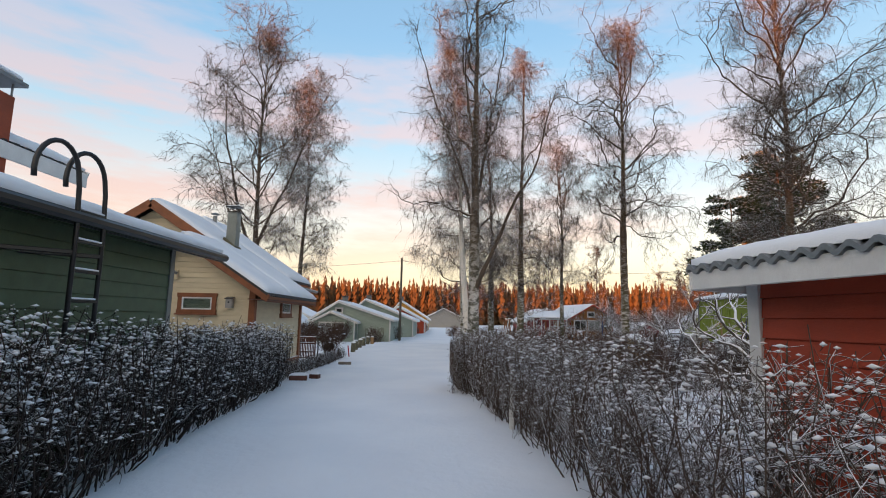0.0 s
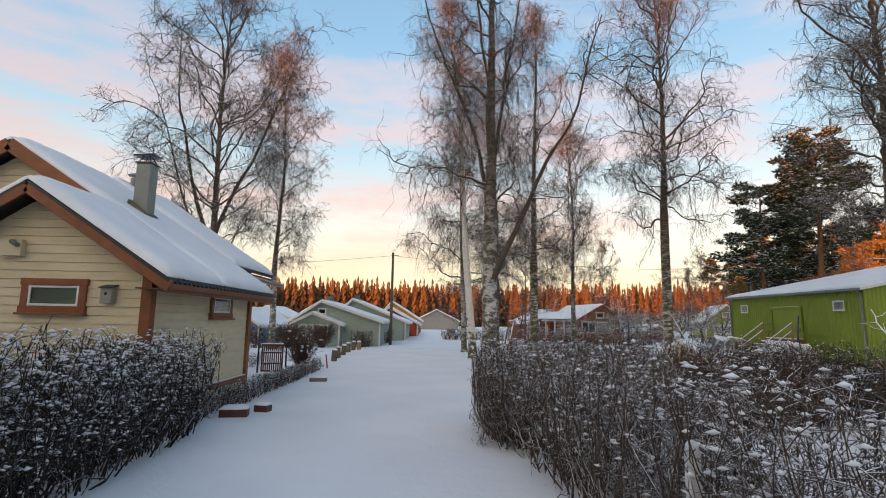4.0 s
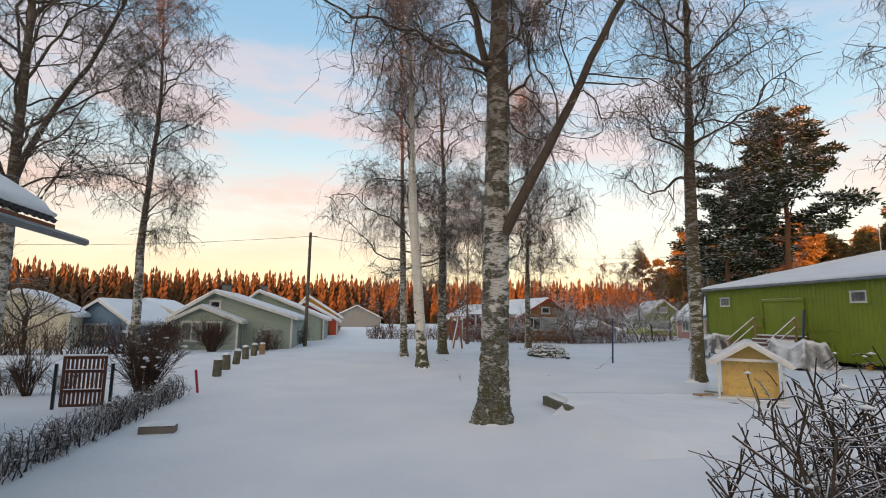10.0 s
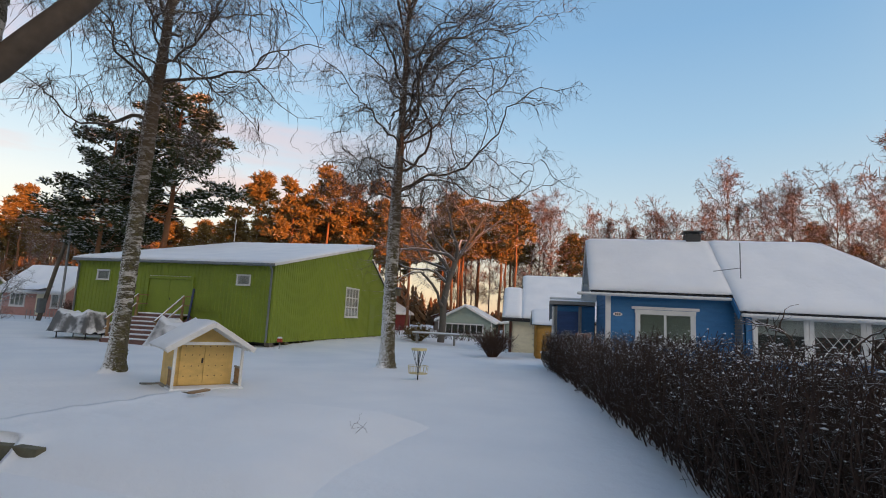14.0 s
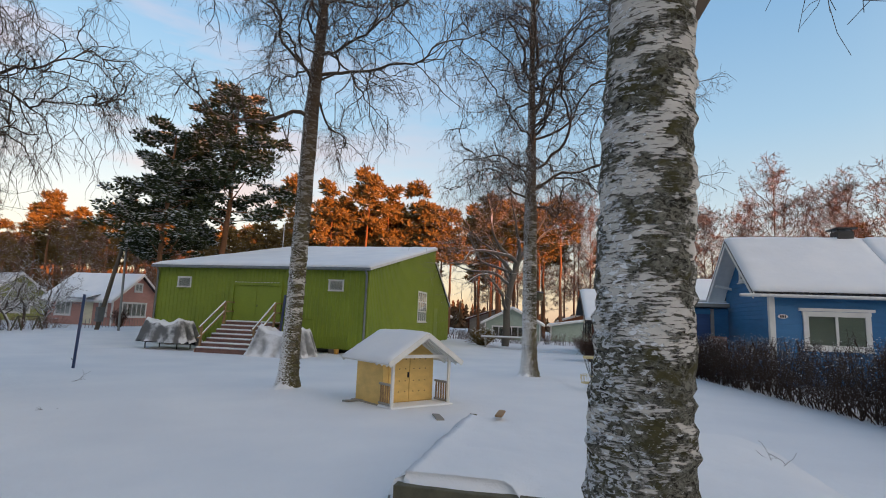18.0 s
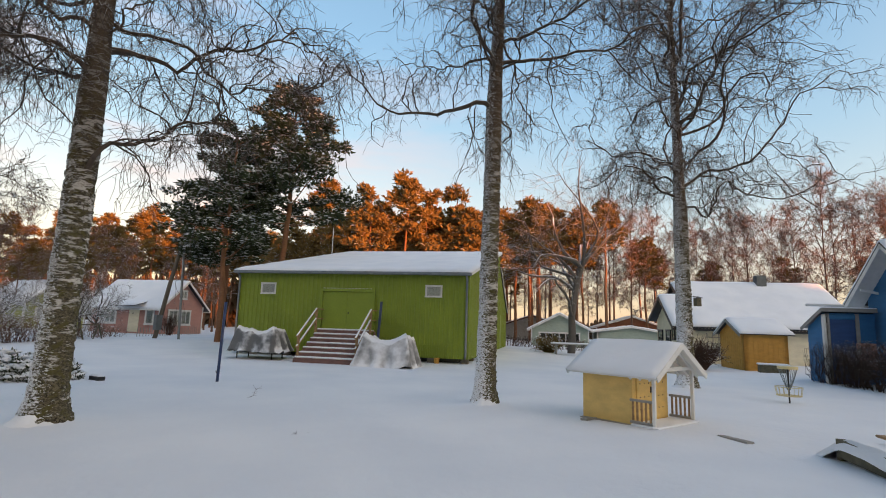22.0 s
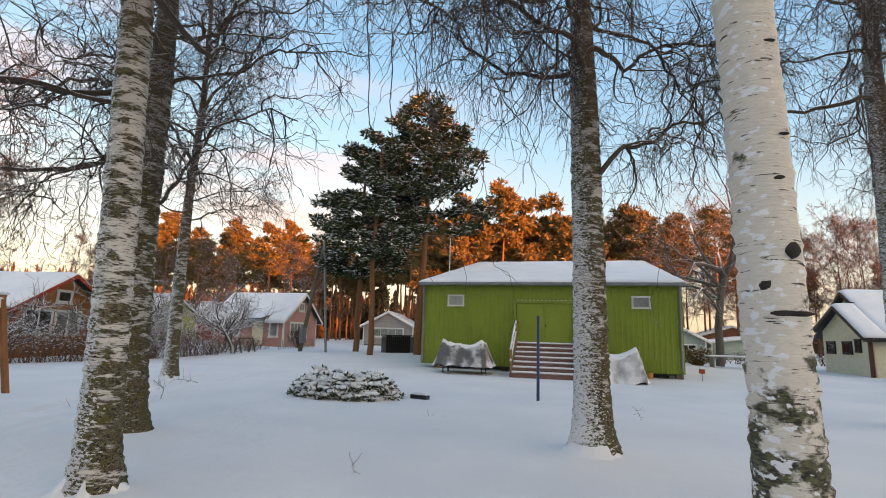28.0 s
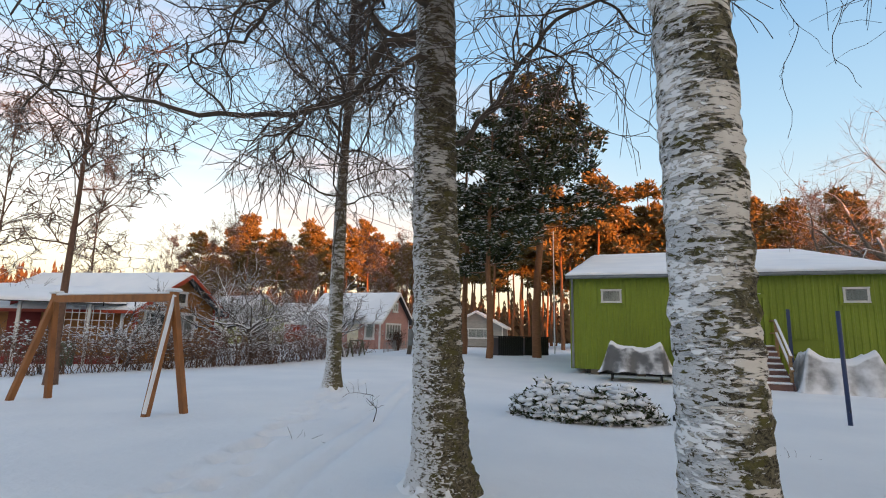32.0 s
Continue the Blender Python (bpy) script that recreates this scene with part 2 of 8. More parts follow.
def birch_bark(name):
    m, t, b = material(name)
    v = place(t)
    flat = scaled(t, v, (3.4, 3.4, 34.0))
    streak = node(t, "ShaderNodeTexNoise", [("Vector", flat)], Scale=1.6, Detail=5.0, Roughness=0.6)
    patch = node(t, "ShaderNodeTexNoise", [("Vector", scaled(t, v, (2.0, 2.0, 3.0)))], Scale=1.5, Detail=5.0, Roughness=0.62)
    fine = node(t, "ShaderNodeTexNoise", [("Vector", scaled(t, v, (18, 18, 60)))], Scale=1.2, Detail=4.0)
    crack = node(t, "ShaderNodeTexVoronoi", [("Vector", scaled(t, v, (9, 9, 5)))], Scale=1.4, feature="DISTANCE_TO_EDGE")
    s = t.nodes.new("ShaderNodeSeparateXYZ")
    t.links.new(v, s.inputs[0])
    low = node(t, "ShaderNodeMapRange", [(0, s.outputs["Z"])])
    for i, x in ((1, 0.1), (2, 1.9), (3, 0.23), (4, -0.09)):
        low.inputs[i].default_value = x
    white = mixed(t, fine.outputs["Fac"], (0.54, 0.50, 0.43), (0.74, 0.71, 0.65))
    lines = ramp_of(t, [(0.615, (0, 0, 0)), (0.645, (1, 1, 1))], streak.outputs["Fac"])
    col = mixed(t, lines, white, (0.055, 0.048, 0.040))
    sum2 = node(t, "ShaderNodeMath", [(0, patch.outputs["Fac"]), (1, low.outputs[0])], operation="ADD")
    rough_f = ramp_of(t, [(0.56, (0, 0, 0)), (0.62, (1, 1, 1))], sum2.outputs[0])
    rough_c = mixed(t, crack.outputs["Distance"], (0.03, 0.027, 0.02), (0.20, 0.19, 0.15))
    moss = mixed(t, ramp_of(t, [(0.45, (0, 0, 0)), (0.6, (1, 1, 1))], fine.outputs["Fac"]), rough_c, (0.12, 0.125, 0.06))
    col = mixed(t, rough_f, col, moss)
    high = node(t, "ShaderNodeMapRange", [(0, s.outputs["Z"])])
    for i, x in ((1, 6.0), (2, 12.0), (3, 0.0), (4, 0.75)):
        high.inputs[i].default_value = x
    col = mixed(t, high.outputs[0], col, (0.10, 0.075, 0.055))
    # snow caught in the rough bark on the windward side
    geo = t.nodes.new("ShaderNodeNewGeometry")
    wind = node(t, "ShaderNodeVectorMath", [(0, geo.outputs["Normal"])], operation="DOT_PRODUCT")
    wind.inputs[1].default_value = (-0.75, 0.55, 0.4)
    catch = node(t, "ShaderNodeTexNoise", [("Vector", scaled(t, v, (7, 7, 13)))], Scale=1.6, Detail=4.0)
    cs = node(t, "ShaderNodeMath", [(0, wind.outputs["Value"]), (2, catch.outputs["Fac"])], operation="MULTIPLY_ADD")
    cs.inputs[1].default_value = 0.16
    col = mixed(t, ramp_of(t, [(0.70, (0, 0, 0)), (0.74, (1, 1, 1))], cs.outputs[0]), col, (0.76, 0.78, 0.80))
    t.links.new(col, b.inputs["Base Color"])
    b.inputs["Roughness"].default_value = 0.85
    h = node(t, "ShaderNodeMath", [(0, crack.outputs["Distance"]), (1, rough_f)], operation="MULTIPLY")
    h2 = node(t, "ShaderNodeMath", [(0, streak.outputs["Fac"]), (2, h.outputs[0])], operation="MULTIPLY_ADD")
    h2.inputs[1].default_value = 0.4
    bumped(t, b, h2.outputs[0], 0.9, 0.03)
    return m


def old_bark(name, share=0.5, snow_at=0.60, band=1.0, moss_rgb=(0.15, 0.14, 0.065), crust_rgb=(0.27, 0.265, 0.22)):
    """Rough old birch: grey lichen-grown crust broken by pale papery bands, snow caught on the windward side. share: how much is crust."""
    m, t, b = material(name)
    info = t.nodes.new("ShaderNodeObjectInfo")
    c = t.nodes.new("ShaderNodeTexCoord")
    v0 = c.outputs["Object"]
    v = node(t, "ShaderNodeVectorMath", [(0, v0), (1, info.outputs["Location"])], operation="ADD").outputs[0]
    dash = node(t, "ShaderNodeTexNoise", [("Vector", scaled(t, v, (13.0, 13.0, 95.0)))], Scale=1.0, Detail=5.0, Roughness=0.62, Distortion=0.5)
    patch = node(t, "ShaderNodeTexNoise", [("Vector", scaled(t, v, (3.2, 3.2, 5.2 * band)))], Scale=1.3, Detail=7.0, Roughness=0.66)
    crust = node(t, "ShaderNodeTexNoise", [("Vector", scaled(t, v, (24, 24, 36)))], Scale=1.2, Detail=7.0, Roughness=0.78, Distortion=0.9)
    lichen = node(t, "ShaderNodeTexNoise", [("Vector", scaled(t, v, (7, 7, 9)))], Scale=1.2, Detail=5.0, Roughness=0.65)
    s = t.nodes.new("ShaderNodeSeparateXYZ")
    t.links.new(v0, s.inputs[0])
    geo = t.nodes.new("ShaderNodeNewGeometry")
    wind = node(t, "ShaderNodeVectorMath", [(0, geo.outputs["Normal"])], operation="DOT_PRODUCT")
    wind.inputs[1].default_value = (-0.55, 0.80, 0.25)
    # papery bark with short dark dashes
    pale = mixed(t, lichen.outputs["Fac"], (0.40, 0.38, 0.345), (0.68, 0.665, 0.63))
    pale = mixed(t, ramp_of(t, [(0.555, (0, 0, 0)), (0.60, (1, 1, 1))], dash.outputs["Fac"]), pale, (0.085, 0.075, 0.062))
    # crust: dark pits, grey-green lichen, moss
    grey = mixed(t, ramp_of(t, [(0.42, (0, 0, 0)), (0.58, (1, 1, 1))], crust.outputs["Fac"]), (0.024, 0.021, 0.016), crust_rgb)
    grey = mixed(t, ramp_of(t, [(0.50, (0, 0, 0)), (0.60, (1, 1, 1))], lichen.outputs["Fac"]), grey, mixed(t, crust.outputs["Fac"], (0.030, 0.026, 0.016), moss_rgb))
    # where the crust has grown over the paper; ragged along the bands, closed at the foot
    foot = node(t, "ShaderNodeMapRange", [(0, s.outputs["Z"])])
    for i, x in ((1, 0.2), (2, 1.8), (3, 0.10), (4, 0.0)):
        foot.inputs[i].default_value = x
    e1 = node(t, "ShaderNodeMath", [(0, dash.outputs["Fac"]), (2, patch.outputs["Fac"])], operation="MULTIPLY_ADD")
    e1.inputs[1].default_value = 0.36
    e2 = node(t, "ShaderNodeMath", [(0, e1.outputs[0]), (1, foot.outputs[0])], operation="ADD")
    edge = 0.68 + (0.5 - share) * 0.32
    f = ramp_of(t, [(edge - 0.02, (0, 0, 0)), (edge + 0.02, (1, 1, 1))], e2.outputs[0])
    col = mixed(t, f, pale, grey)
    high = node(t, "ShaderNodeMapRange", [(0, s.outputs["Z"])])
    for i, x in ((1, 2.6), (2, 6.2), (3, 0.0), (4, 0.85)):
        high.inputs[i].default_value = x
    col = mixed(t, high.outputs[0], col, mixed(t, crust.outputs["Fac"], (0.035, 0.026, 0.020), (0.17, 0.115, 0.078)))
    catch = node(t, "ShaderNodeTexNoise", [("Vector", scaled(t, v, (15, 15, 34)))], Scale=1.5, Detail=6.0, Roughness=0.66, Distortion=0.5)
    cs = node(t, "ShaderNodeMath", [(0, wind.outputs["Value"]), (2, catch.outputs["Fac"])], operation="MULTIPLY_ADD")
    cs.inputs[1].default_value = 0.17
    low = node(t, "ShaderNodeMapRange", [(0, s.outputs["Z"])])
    for i, x in ((1, 0.0), (2, 4.0), (3, 0.06), (4, -0.06)):
        low.inputs[i].default_value = x
    cs2 = node(t, "ShaderNodeMath", [(0, cs.outputs[0]), (1, low.outputs[0])], operation="ADD")
    snow = ramp_of(t, [(snow_at, (0, 0, 0)), (snow_at + 0.025, (1, 1, 1))], cs2.outputs[0])
    col = mixed(t, snow, col, (0.76, 0.78, 0.80))
    t.links.new(col, b.inputs["Base Color"])
    b.inputs["Roughness"].default_value = 0.9
    b.inputs["Specular IOR Level"].default_value = 0.15
    h0 = node(t, "ShaderNodeMath", [(0, crust.outputs["Fac"]), (1, f)], operation="MULTIPLY")
    h1 = node(t, "ShaderNodeMath", [(0, f), (2, h0.outputs[0])], operation="MULTIPLY_ADD")
    h1.inputs[1].default_value = 0.35
    h = node(t, "ShaderNodeMath", [(0, snow), (2, h1.outputs[0])], operation="MULTIPLY_ADD")
    h.inputs[1].default_value = 0.35
    bumped(t, b, h.outputs[0], 0.9, 0.022)
    return m


SNOW = snow_material("snow_ground", 0.35, 0.5)
SNOW_ROOF = snow_material("snow_roof", 0.20, 0.8)
BIRCH = old_bark("old_birch_bark", 0.50, 0.64)
BIRCH_LICHEN = old_bark("lichen_birch_bark", 0.52, 0.70)
BIRCH_BAND = old_bark("banded_birch_bark", 0.42, 0.615, 1.8, (0.20, 0.19, 0.06), (0.22, 0.20, 0.13))
BIRCH_MOSS = old_bark("mossy_birch_bark", 0.60, 0.615, 2.0, (0.17, 0.155, 0.055), (0.20, 0.175, 0.115))
GREY_LIMB = snowy("grey_limb_bark", (0.13, 0.115, 0.10), low=0.45, high=1.0)
BIRCH_WHITE = birch_bark("white_birch_bark")
LIMB = snowy("limb_bark", (0.090, 0.070, 0.054), low=0.50, high=1.0)
APPLE = snowy("snowy_apple_bark", (0.085, 0.070, 0.058), low=-0.05, high=0.45, patch=0.4)
TWIG = snowy("frosted_twig", (0.095, 0.072, 0.060), low=0.30, high=1.05, patch=0.4)
HEDGE_BLACK = snowy("dense_hedge_twig", (0.034, 0.026, 0.022), low=0.55, high=1.05, patch=0.4)
HEDGE_BROWN = snowy("airy_hedge_twig", (0.085, 0.062, 0.048), low=0.38, high=0.9, patch=0.4)
TWIG_DARK = snowy("hedge_twig", (0.062, 0.046, 0.038), low=0.30, high=0.9, patch=0.4)
BUSH_DARK = snowy("dark_hedge_twig", (0.055, 0.036, 0.028), low=0.70, high=1.15, patch=0.3)
BUSH = snowy("bush_twig", (0.085, 0.050, 0.036), low=0.65, high=1.1, patch=0.3)
# sun and shade are in these two needle colours: warm when lit, dark otherwise
NEEDLE_SUNLIT = snowy("sunlit_pine_needles", (0.17, 0.115, 0.04), low=0.60, high=1.15, patch=0.7)
NEEDLE_SHADE = snowy("shaded_pine_needles", (0.040, 0.052, 0.024), low=0.50, high=1.0, patch=0.7)
# far needles: part of the low sun's orange is in the base colour
NEEDLE_FAR_SUN = snowy("far_sun_tinted_needles", (0.105, 0.062, 0.030), low=0.85, high=1.35, patch=0.6)
FAR_TWIG = snowy("far_branches", (0.15, 0.088, 0.062), low=0.5, high=1.1, patch=0.4)
PINE_BARK = snowy("pine_bark", (0.20, 0.10, 0.055), low=0.6, high=1.0, scale=(3, 3, 9))
CLUMP = snow_material("snow_clump", 0.1, 4.0)
GREEN = paint("lime_green_sheet", (0.200, 0.265, 0.018), 0.55, (1, 1, 1), 0.10, 0.05)
SAGE_DARK = paint("dark_sage_boards", (0.085, 0.125, 0.070), 0.6, (1, 6, 6), 0.15)
BEIGE = paint("cream_boards", (0.62, 0.53, 0.36), 0.6, (2, 2, 8), 0.10)
BROWN = paint("red_brown_trim", (0.23, 0.075, 0.025), 0.6, (4, 4, 4), 0.25)
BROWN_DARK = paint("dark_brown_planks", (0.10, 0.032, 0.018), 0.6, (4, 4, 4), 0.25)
RED = paint("falun_red_boards", (0.40, 0.052, 0.016), 0.65, (2, 2, 8), 0.15)
RED_DARK = paint("dull_red_boards", (0.26, 0.03, 0.025), 0.65, (2, 2, 8), 0.15)
BLUE = paint("blue_boards", (0.034, 0.175, 0.38), 0.6, (2, 2, 8), 0.12)
BLUE_DOOR = paint("deep_blue_door", (0.03, 0.08, 0.22), 0.5, (2, 2, 8), 0.15)
WHITE = paint("white_trim", (0.70, 0.70, 0.68), 0.5, (4, 4, 4), 0.10)
CREAM = paint("pale_cream_wall", (0.74, 0.69, 0.52), 0.7, (2, 2, 5), 0.10)
YELLOW = paint("ochre_boards", (0.56, 0.30, 0.055), 0.6, (3, 3, 6), 0.15)
STRAW = paint("straw_yellow_boards", (0.72, 0.50, 0.17), 0.6, (3, 3, 6), 0.15)
PINK = paint("dusty_pink_boards", (0.48, 0.26, 0.22), 0.65, (2, 2, 6), 0.12)
ORANGE = paint("burnt_orange_boards", (0.36, 0.15, 0.035), 0.65, (2, 2, 6), 0.2)
OLIVE = paint("olive_green_boards", (0.30, 0.32, 0.10), 0.65, (2, 2, 6), 0.12)
SAGE = paint("pale_sage_boards", (0.33, 0.40, 0.34), 0.65, (2, 2, 6), 0.10)
GREYB = paint("grey_weathered_boards", (0.30, 0.29, 0.27), 0.7, (2, 2, 6), 0.15)
TEAL = paint("blue_grey_boards", (0.17, 0.27, 0.38), 0.65, (2, 2, 6), 0.12)
ROOF = paint("dark_roof_sheet", (0.030, 0.030, 0.033), 0.5, (2, 2, 2), 0.2)
BLACK = paint("black_metal", (0.012, 0.012, 0.013), 0.35, (6, 6, 6), 0.2, 0.05)
GREY_METAL = paint("grey_metal", (0.22, 0.24, 0.25), 0.45, (4, 4, 4), 0.2, 0.08, 0.6)
GUTTER = paint("white_gutter", (0.62, 0.63, 0.63), 0.4, (4, 4, 4), 0.08, 0.03)
WOOD = paint("raw_timber", (0.34, 0.21, 0.10), 0.7, (3, 3, 12), 0.3)
WOOD_OLD = paint("mossy_timber", (0.13, 0.12, 0.075), 0.8, (5, 5, 5), 0.4, 0.4)
SWING = paint("orange_brown_timber", (0.30, 0.115, 0.030), 0.6, (6, 6, 2), 0.3)
STEP = paint("purple_brown_steps", (0.22, 0.12, 0.10), 0.7, (2, 6, 6), 0.2)
TARP_DARK = paint("dark_tarpaulin", (0.05, 0.05, 0.055), 0.45, (2, 2, 2), 0.3, 0.3)
POST_BLUE = paint("navy_post", (0.024, 0.045, 0.125), 0.4, (4, 4, 4), 0.2)
STONE = paint("rough_block", (0.20, 0.17, 0.14), 0.9, (3, 3, 3), 0.3, 0.6)
BRICK_CH = paint("sooty_chimney", (0.14, 0.15, 0.145), 0.7, (3, 3, 3), 0.4, 0.3)
CHIMNEY = paint("grey_green_sheet", (0.20, 0.225, 0.205), 0.45, (2, 2, 2), 0.25, 0.05)
ORANGE_CH = paint("rust_red_chimney", (0.34, 0.065, 0.022), 0.6, (3, 3, 3), 0.3, 0.2)
CURTAIN = paint("white_curtain", (0.60, 0.60, 0.56), 0.9, (10, 10, 1), 0.2)
ROOM = paint("dim_interior", (0.10, 0.10, 0.09), 0.9, (1, 1, 1), 0.3)
BLIND = paint("pale_green_blind", (0.32, 0.35, 0.27), 0.8, (1, 1, 20), 0.12)
REDPLASTIC = paint("red_plastic", (0.38, 0.02, 0.03), 0.35, (4, 4, 4), 0.1)
BASKET = paint("pale_yellow_rods", (0.62, 0.53, 0.28), 0.4, (4, 4, 4), 0.15)
POLE = paint("grey_brown_pole", (0.14, 0.115, 0.085), 0.8, (6, 6, 1), 0.3, 0.3)


def glass():
    m, t, b = material("window_glass")
    b.inputs["Base Color"].default_value = (0.75, 0.8, 0.8, 1)
    b.inputs["Roughness"].default_value = 0.03
    b.inputs["Transmission Weight"].default_value = 1.0
    b.inputs["IOR"].default_value = 1.45
    return m


GLASS = glass()


# ---- building helpers ----
def mesh_of(name, verts, faces, mat, smooth=False):
    me = bpy.data.meshes.new(name)
    me.from_pydata([tuple(v) for v in verts], [], [tuple(f) for f in faces])
    me.materials.append(mat)
    if smooth:
        me.polygons.foreach_set("use_smooth", [True] * len(me.polygons))
    me.update()
    return me


def part(name, geom, mat, parent=None, label="", smooth=False, at=None):
    """One mesh object from (verts, faces) or a ready mesh, under a thing or a part. Coordinates are the parent's own unless at is given."""
    me = geom if isinstance(geom, bpy.types.Mesh) else mesh_of(name, geom[0], geom[1], mat, smooth)
    ob = new(name, me)
    if parent is not None:
        ob.parent = parent
    if at is not None:
        ob.matrix_basis = at
    if label:
        tagged(ob, label)
    return ob


def thing(name, label, category, at=None, group="", kind=""):
    ob = new(name)
    ob.empty_display_size = 0.2
    if at is not None:
        ob.matrix_basis = at
    return tagged(ob, label, category, group, kind)


def join(*geoms):
    V, Fs = [], []
    for v, f in geoms:
        k = len(V)
        V += list(v)
        Fs += [tuple(i + k for i in q) for q in f]
    return V, Fs


def moved(geom, m):
    return [m @ Vector(v) for v in geom[0]], geom[1]


def box(a, b, c=0.004):
    """A box from corner a to corner b, its edges cut by c."""
    lo = [min(p, q) for p, q in zip(a, b)]
    hi = [max(p, q) for p, q in zip(a, b)]
    c = min(c, *[(h - l) * 0.4 for l, h in zip(lo, hi)])
    V, idx = [], {}
    for sx in (0, 1):
        for sy in (0, 1):
            for sz in (0, 1):
                s = (sx, sy, sz)
                for ax in range(3):
                    p = [(hi[i] if s[i] else lo[i]) for i in range(3)]
                    for i in range(3):
                        if i != ax:
                            p[i] += -c if s[i] else c
                    idx[(s, ax)] = len(V)
                    V.append(tuple(p))
    Fs = []
    for ax in range(3):
        o1, o2 = [i for i in range(3) if i != ax]
        for side in (0, 1):
            q = []
            for s1, s2 in ((0, 0), (1, 0), (1, 1), (0, 1)):
                s = [0, 0, 0]
                s[ax], s[o1], s[o2] = side, s1, s2
                q.append(idx[(tuple(s), ax)])
            Fs.append(q)
    for ax in range(3):
        o1, o2 = [i for i in range(3) if i != ax]
        for s1 in (0, 1):
            for s2 in (0, 1):
                a0, a1 = [0, 0, 0], [0, 0, 0]
                a0[o1] = a1[o1] = s1
                a0[o2] = a1[o2] = s2
                a0[ax], a1[ax] = 0, 1
                Fs.append([idx[(tuple(a0), o1)], idx[(tuple(a1), o1)], idx[(tuple(a1), o2)], idx[(tuple(a0), o2)]])
    for sx in (0, 1):
        for sy in (0, 1):
            for sz in (0, 1):
                Fs.append([idx[((sx, sy, sz), ax)] for ax in range(3)])
    return fixed(V, Fs)


def fixed(V, Fs):
    """Turn every face of a convex solid outwards."""
    mid = sum((Vector(v) for v in V), Vector()) / len(V)
    out = []
    for f in Fs:
        p = [Vector(V[i]) for i in f]
        nrm = Vector()
        for i in range(len(p)):
            nrm += p[i].cross(p[(i + 1) % len(p)])
        cen = sum(p, Vector()) / len(p)
        out.append(tuple(f) if nrm.dot(cen - mid) >= 0 else tuple(reversed(f)))
    return V, out


def prism(pts, vec):
    """A flat polygon pushed along vec."""
    n = len(pts)
    V = [Vector(p) for p in pts] + [Vector(p) + Vector(vec) for p in pts]
    Fs = [tuple(range(n)), tuple(range(2 * n - 1, n - 1, -1))] + [(i, i + n, (i + 1) % n + n, (i + 1) % n) for i in range(n)]
    a = sum(((V[i] - V[0]).cross(V[(i + 1) % n] - V[0]) for i in range(n)), Vector())
    if a.dot(Vector(vec)) > 0:
        Fs = [tuple(reversed(f)) for f in Fs]
    return V, Fs


def beam(a, b, w, h, up=(0, 0, 1), c=0.006):
    """A bar from a to b of width w and height h."""
    a, b = Vector(a), Vector(b)
    z = (b - a).normalized()
    x = z.cross(Vector(up))
    x = x.normalized() if x.length > 1e-4 else Vector((1, 0, 0))
    y = x.cross(z)
    m = Matrix((x, y, z)).transposed().to_4x4()
    m.translation = a
    return moved(box((-w / 2, -h / 2, 0), (w / 2, h / 2, (b - a).length), c), m)


def rod(pts, r, sides=8, caps=True):
    """A round bar along a row of points; r is one radius or one a point."""
    pts = [Vector(p) for p in pts]
    rr = r if isinstance(r, (list, tuple)) else [r] * len(pts)
    V, Fs = [], []
    ref = None
    for i, p in enumerate(pts):
        t = (pts[min(i + 1, len(pts) - 1)] - pts[max(i - 1, 0)]).normalized()
        if ref is None:
            ref = t.orthogonal().normalized()
        ref = (ref - t * ref.dot(t)).normalized()
        o = t.cross(ref)
        V += [p + (ref * math.cos(a) + o * math.sin(a)) * rr[i] for a in (2 * math.pi * k / sides for k in range(sides))]
    for i in range(len(pts) - 1):
        for k in range(sides):
            k2 = (k + 1) % sides
            Fs.append((i * sides + k, i * sides + k2, (i + 1) * sides + k2, (i + 1) * sides + k))
    if caps:
        Fs += [tuple(range(sides - 1, -1, -1)), tuple(range((len(pts) - 1) * sides, len(pts) * sides))]
    return V, Fs


def lathe(prof, sides=16):
    """A turned shape from (radius, height) rows."""
    V, Fs = [], []
    for r, z in prof:
        V += [(r * math.cos(2 * math.pi * k / sides), r * math.sin(2 * math.pi * k / sides), z) for k in range(sides)]
    for i in range(len(prof) - 1):
        for k in range(sides):
            k2 = (k + 1) % sides
            Fs.append((i * sides + k, i * sides + k2, (i + 1) * sides + k2, (i + 1) * sides + k))
    Fs += [tuple(range(sides - 1, -1, -1)), tuple(range((len(prof) - 1) * sides, len(prof) * sides))]
    return V, Fs


def array_mesh(name, V, Q, mat, smooth=False):
    """A mesh from numpy arrays: V (n, 3), Q (m, 3 or 4)."""
    me = bpy.data.meshes.new(name)
    k = Q.shape[1]
    me.vertices.add(len(V)), me.loops.add(Q.size), me.polygons.add(len(Q))
    me.vertices.foreach_set("co", np.ascontiguousarray(V, np.float32).ravel())
    me.loops.foreach_set("vertex_index", np.ascontiguousarray(Q, np.int32).ravel())
    me.polygons.foreach_set("loop_start", np.arange(0, Q.size, k, dtype=np.int32))
    if smooth:
        me.polygons.foreach_set("use_smooth", np.ones(len(Q), bool))
    me.materials.append(mat)
    me.update(calc_edges=True)
    return me


def ease(a, b, v):
    v = min(max((v - a) / (b - a), 0), 1)
    return v * v * (3 - 2 * v)


def land(x, y):
    """The height of the snow-covered ground."""
    z = 0.05 - 0.32 * ease(1, 25, y) + 0.26 * ease(16, 26, x) * ease(20, 30, y) - 0.20 * ease(-1, -6, x) * ease(34, 46, y)
    z += 0.20 * math.exp(-((x - 3.2) / 3.4) ** 2 - ((y - 19.8) / 3.6) ** 2)
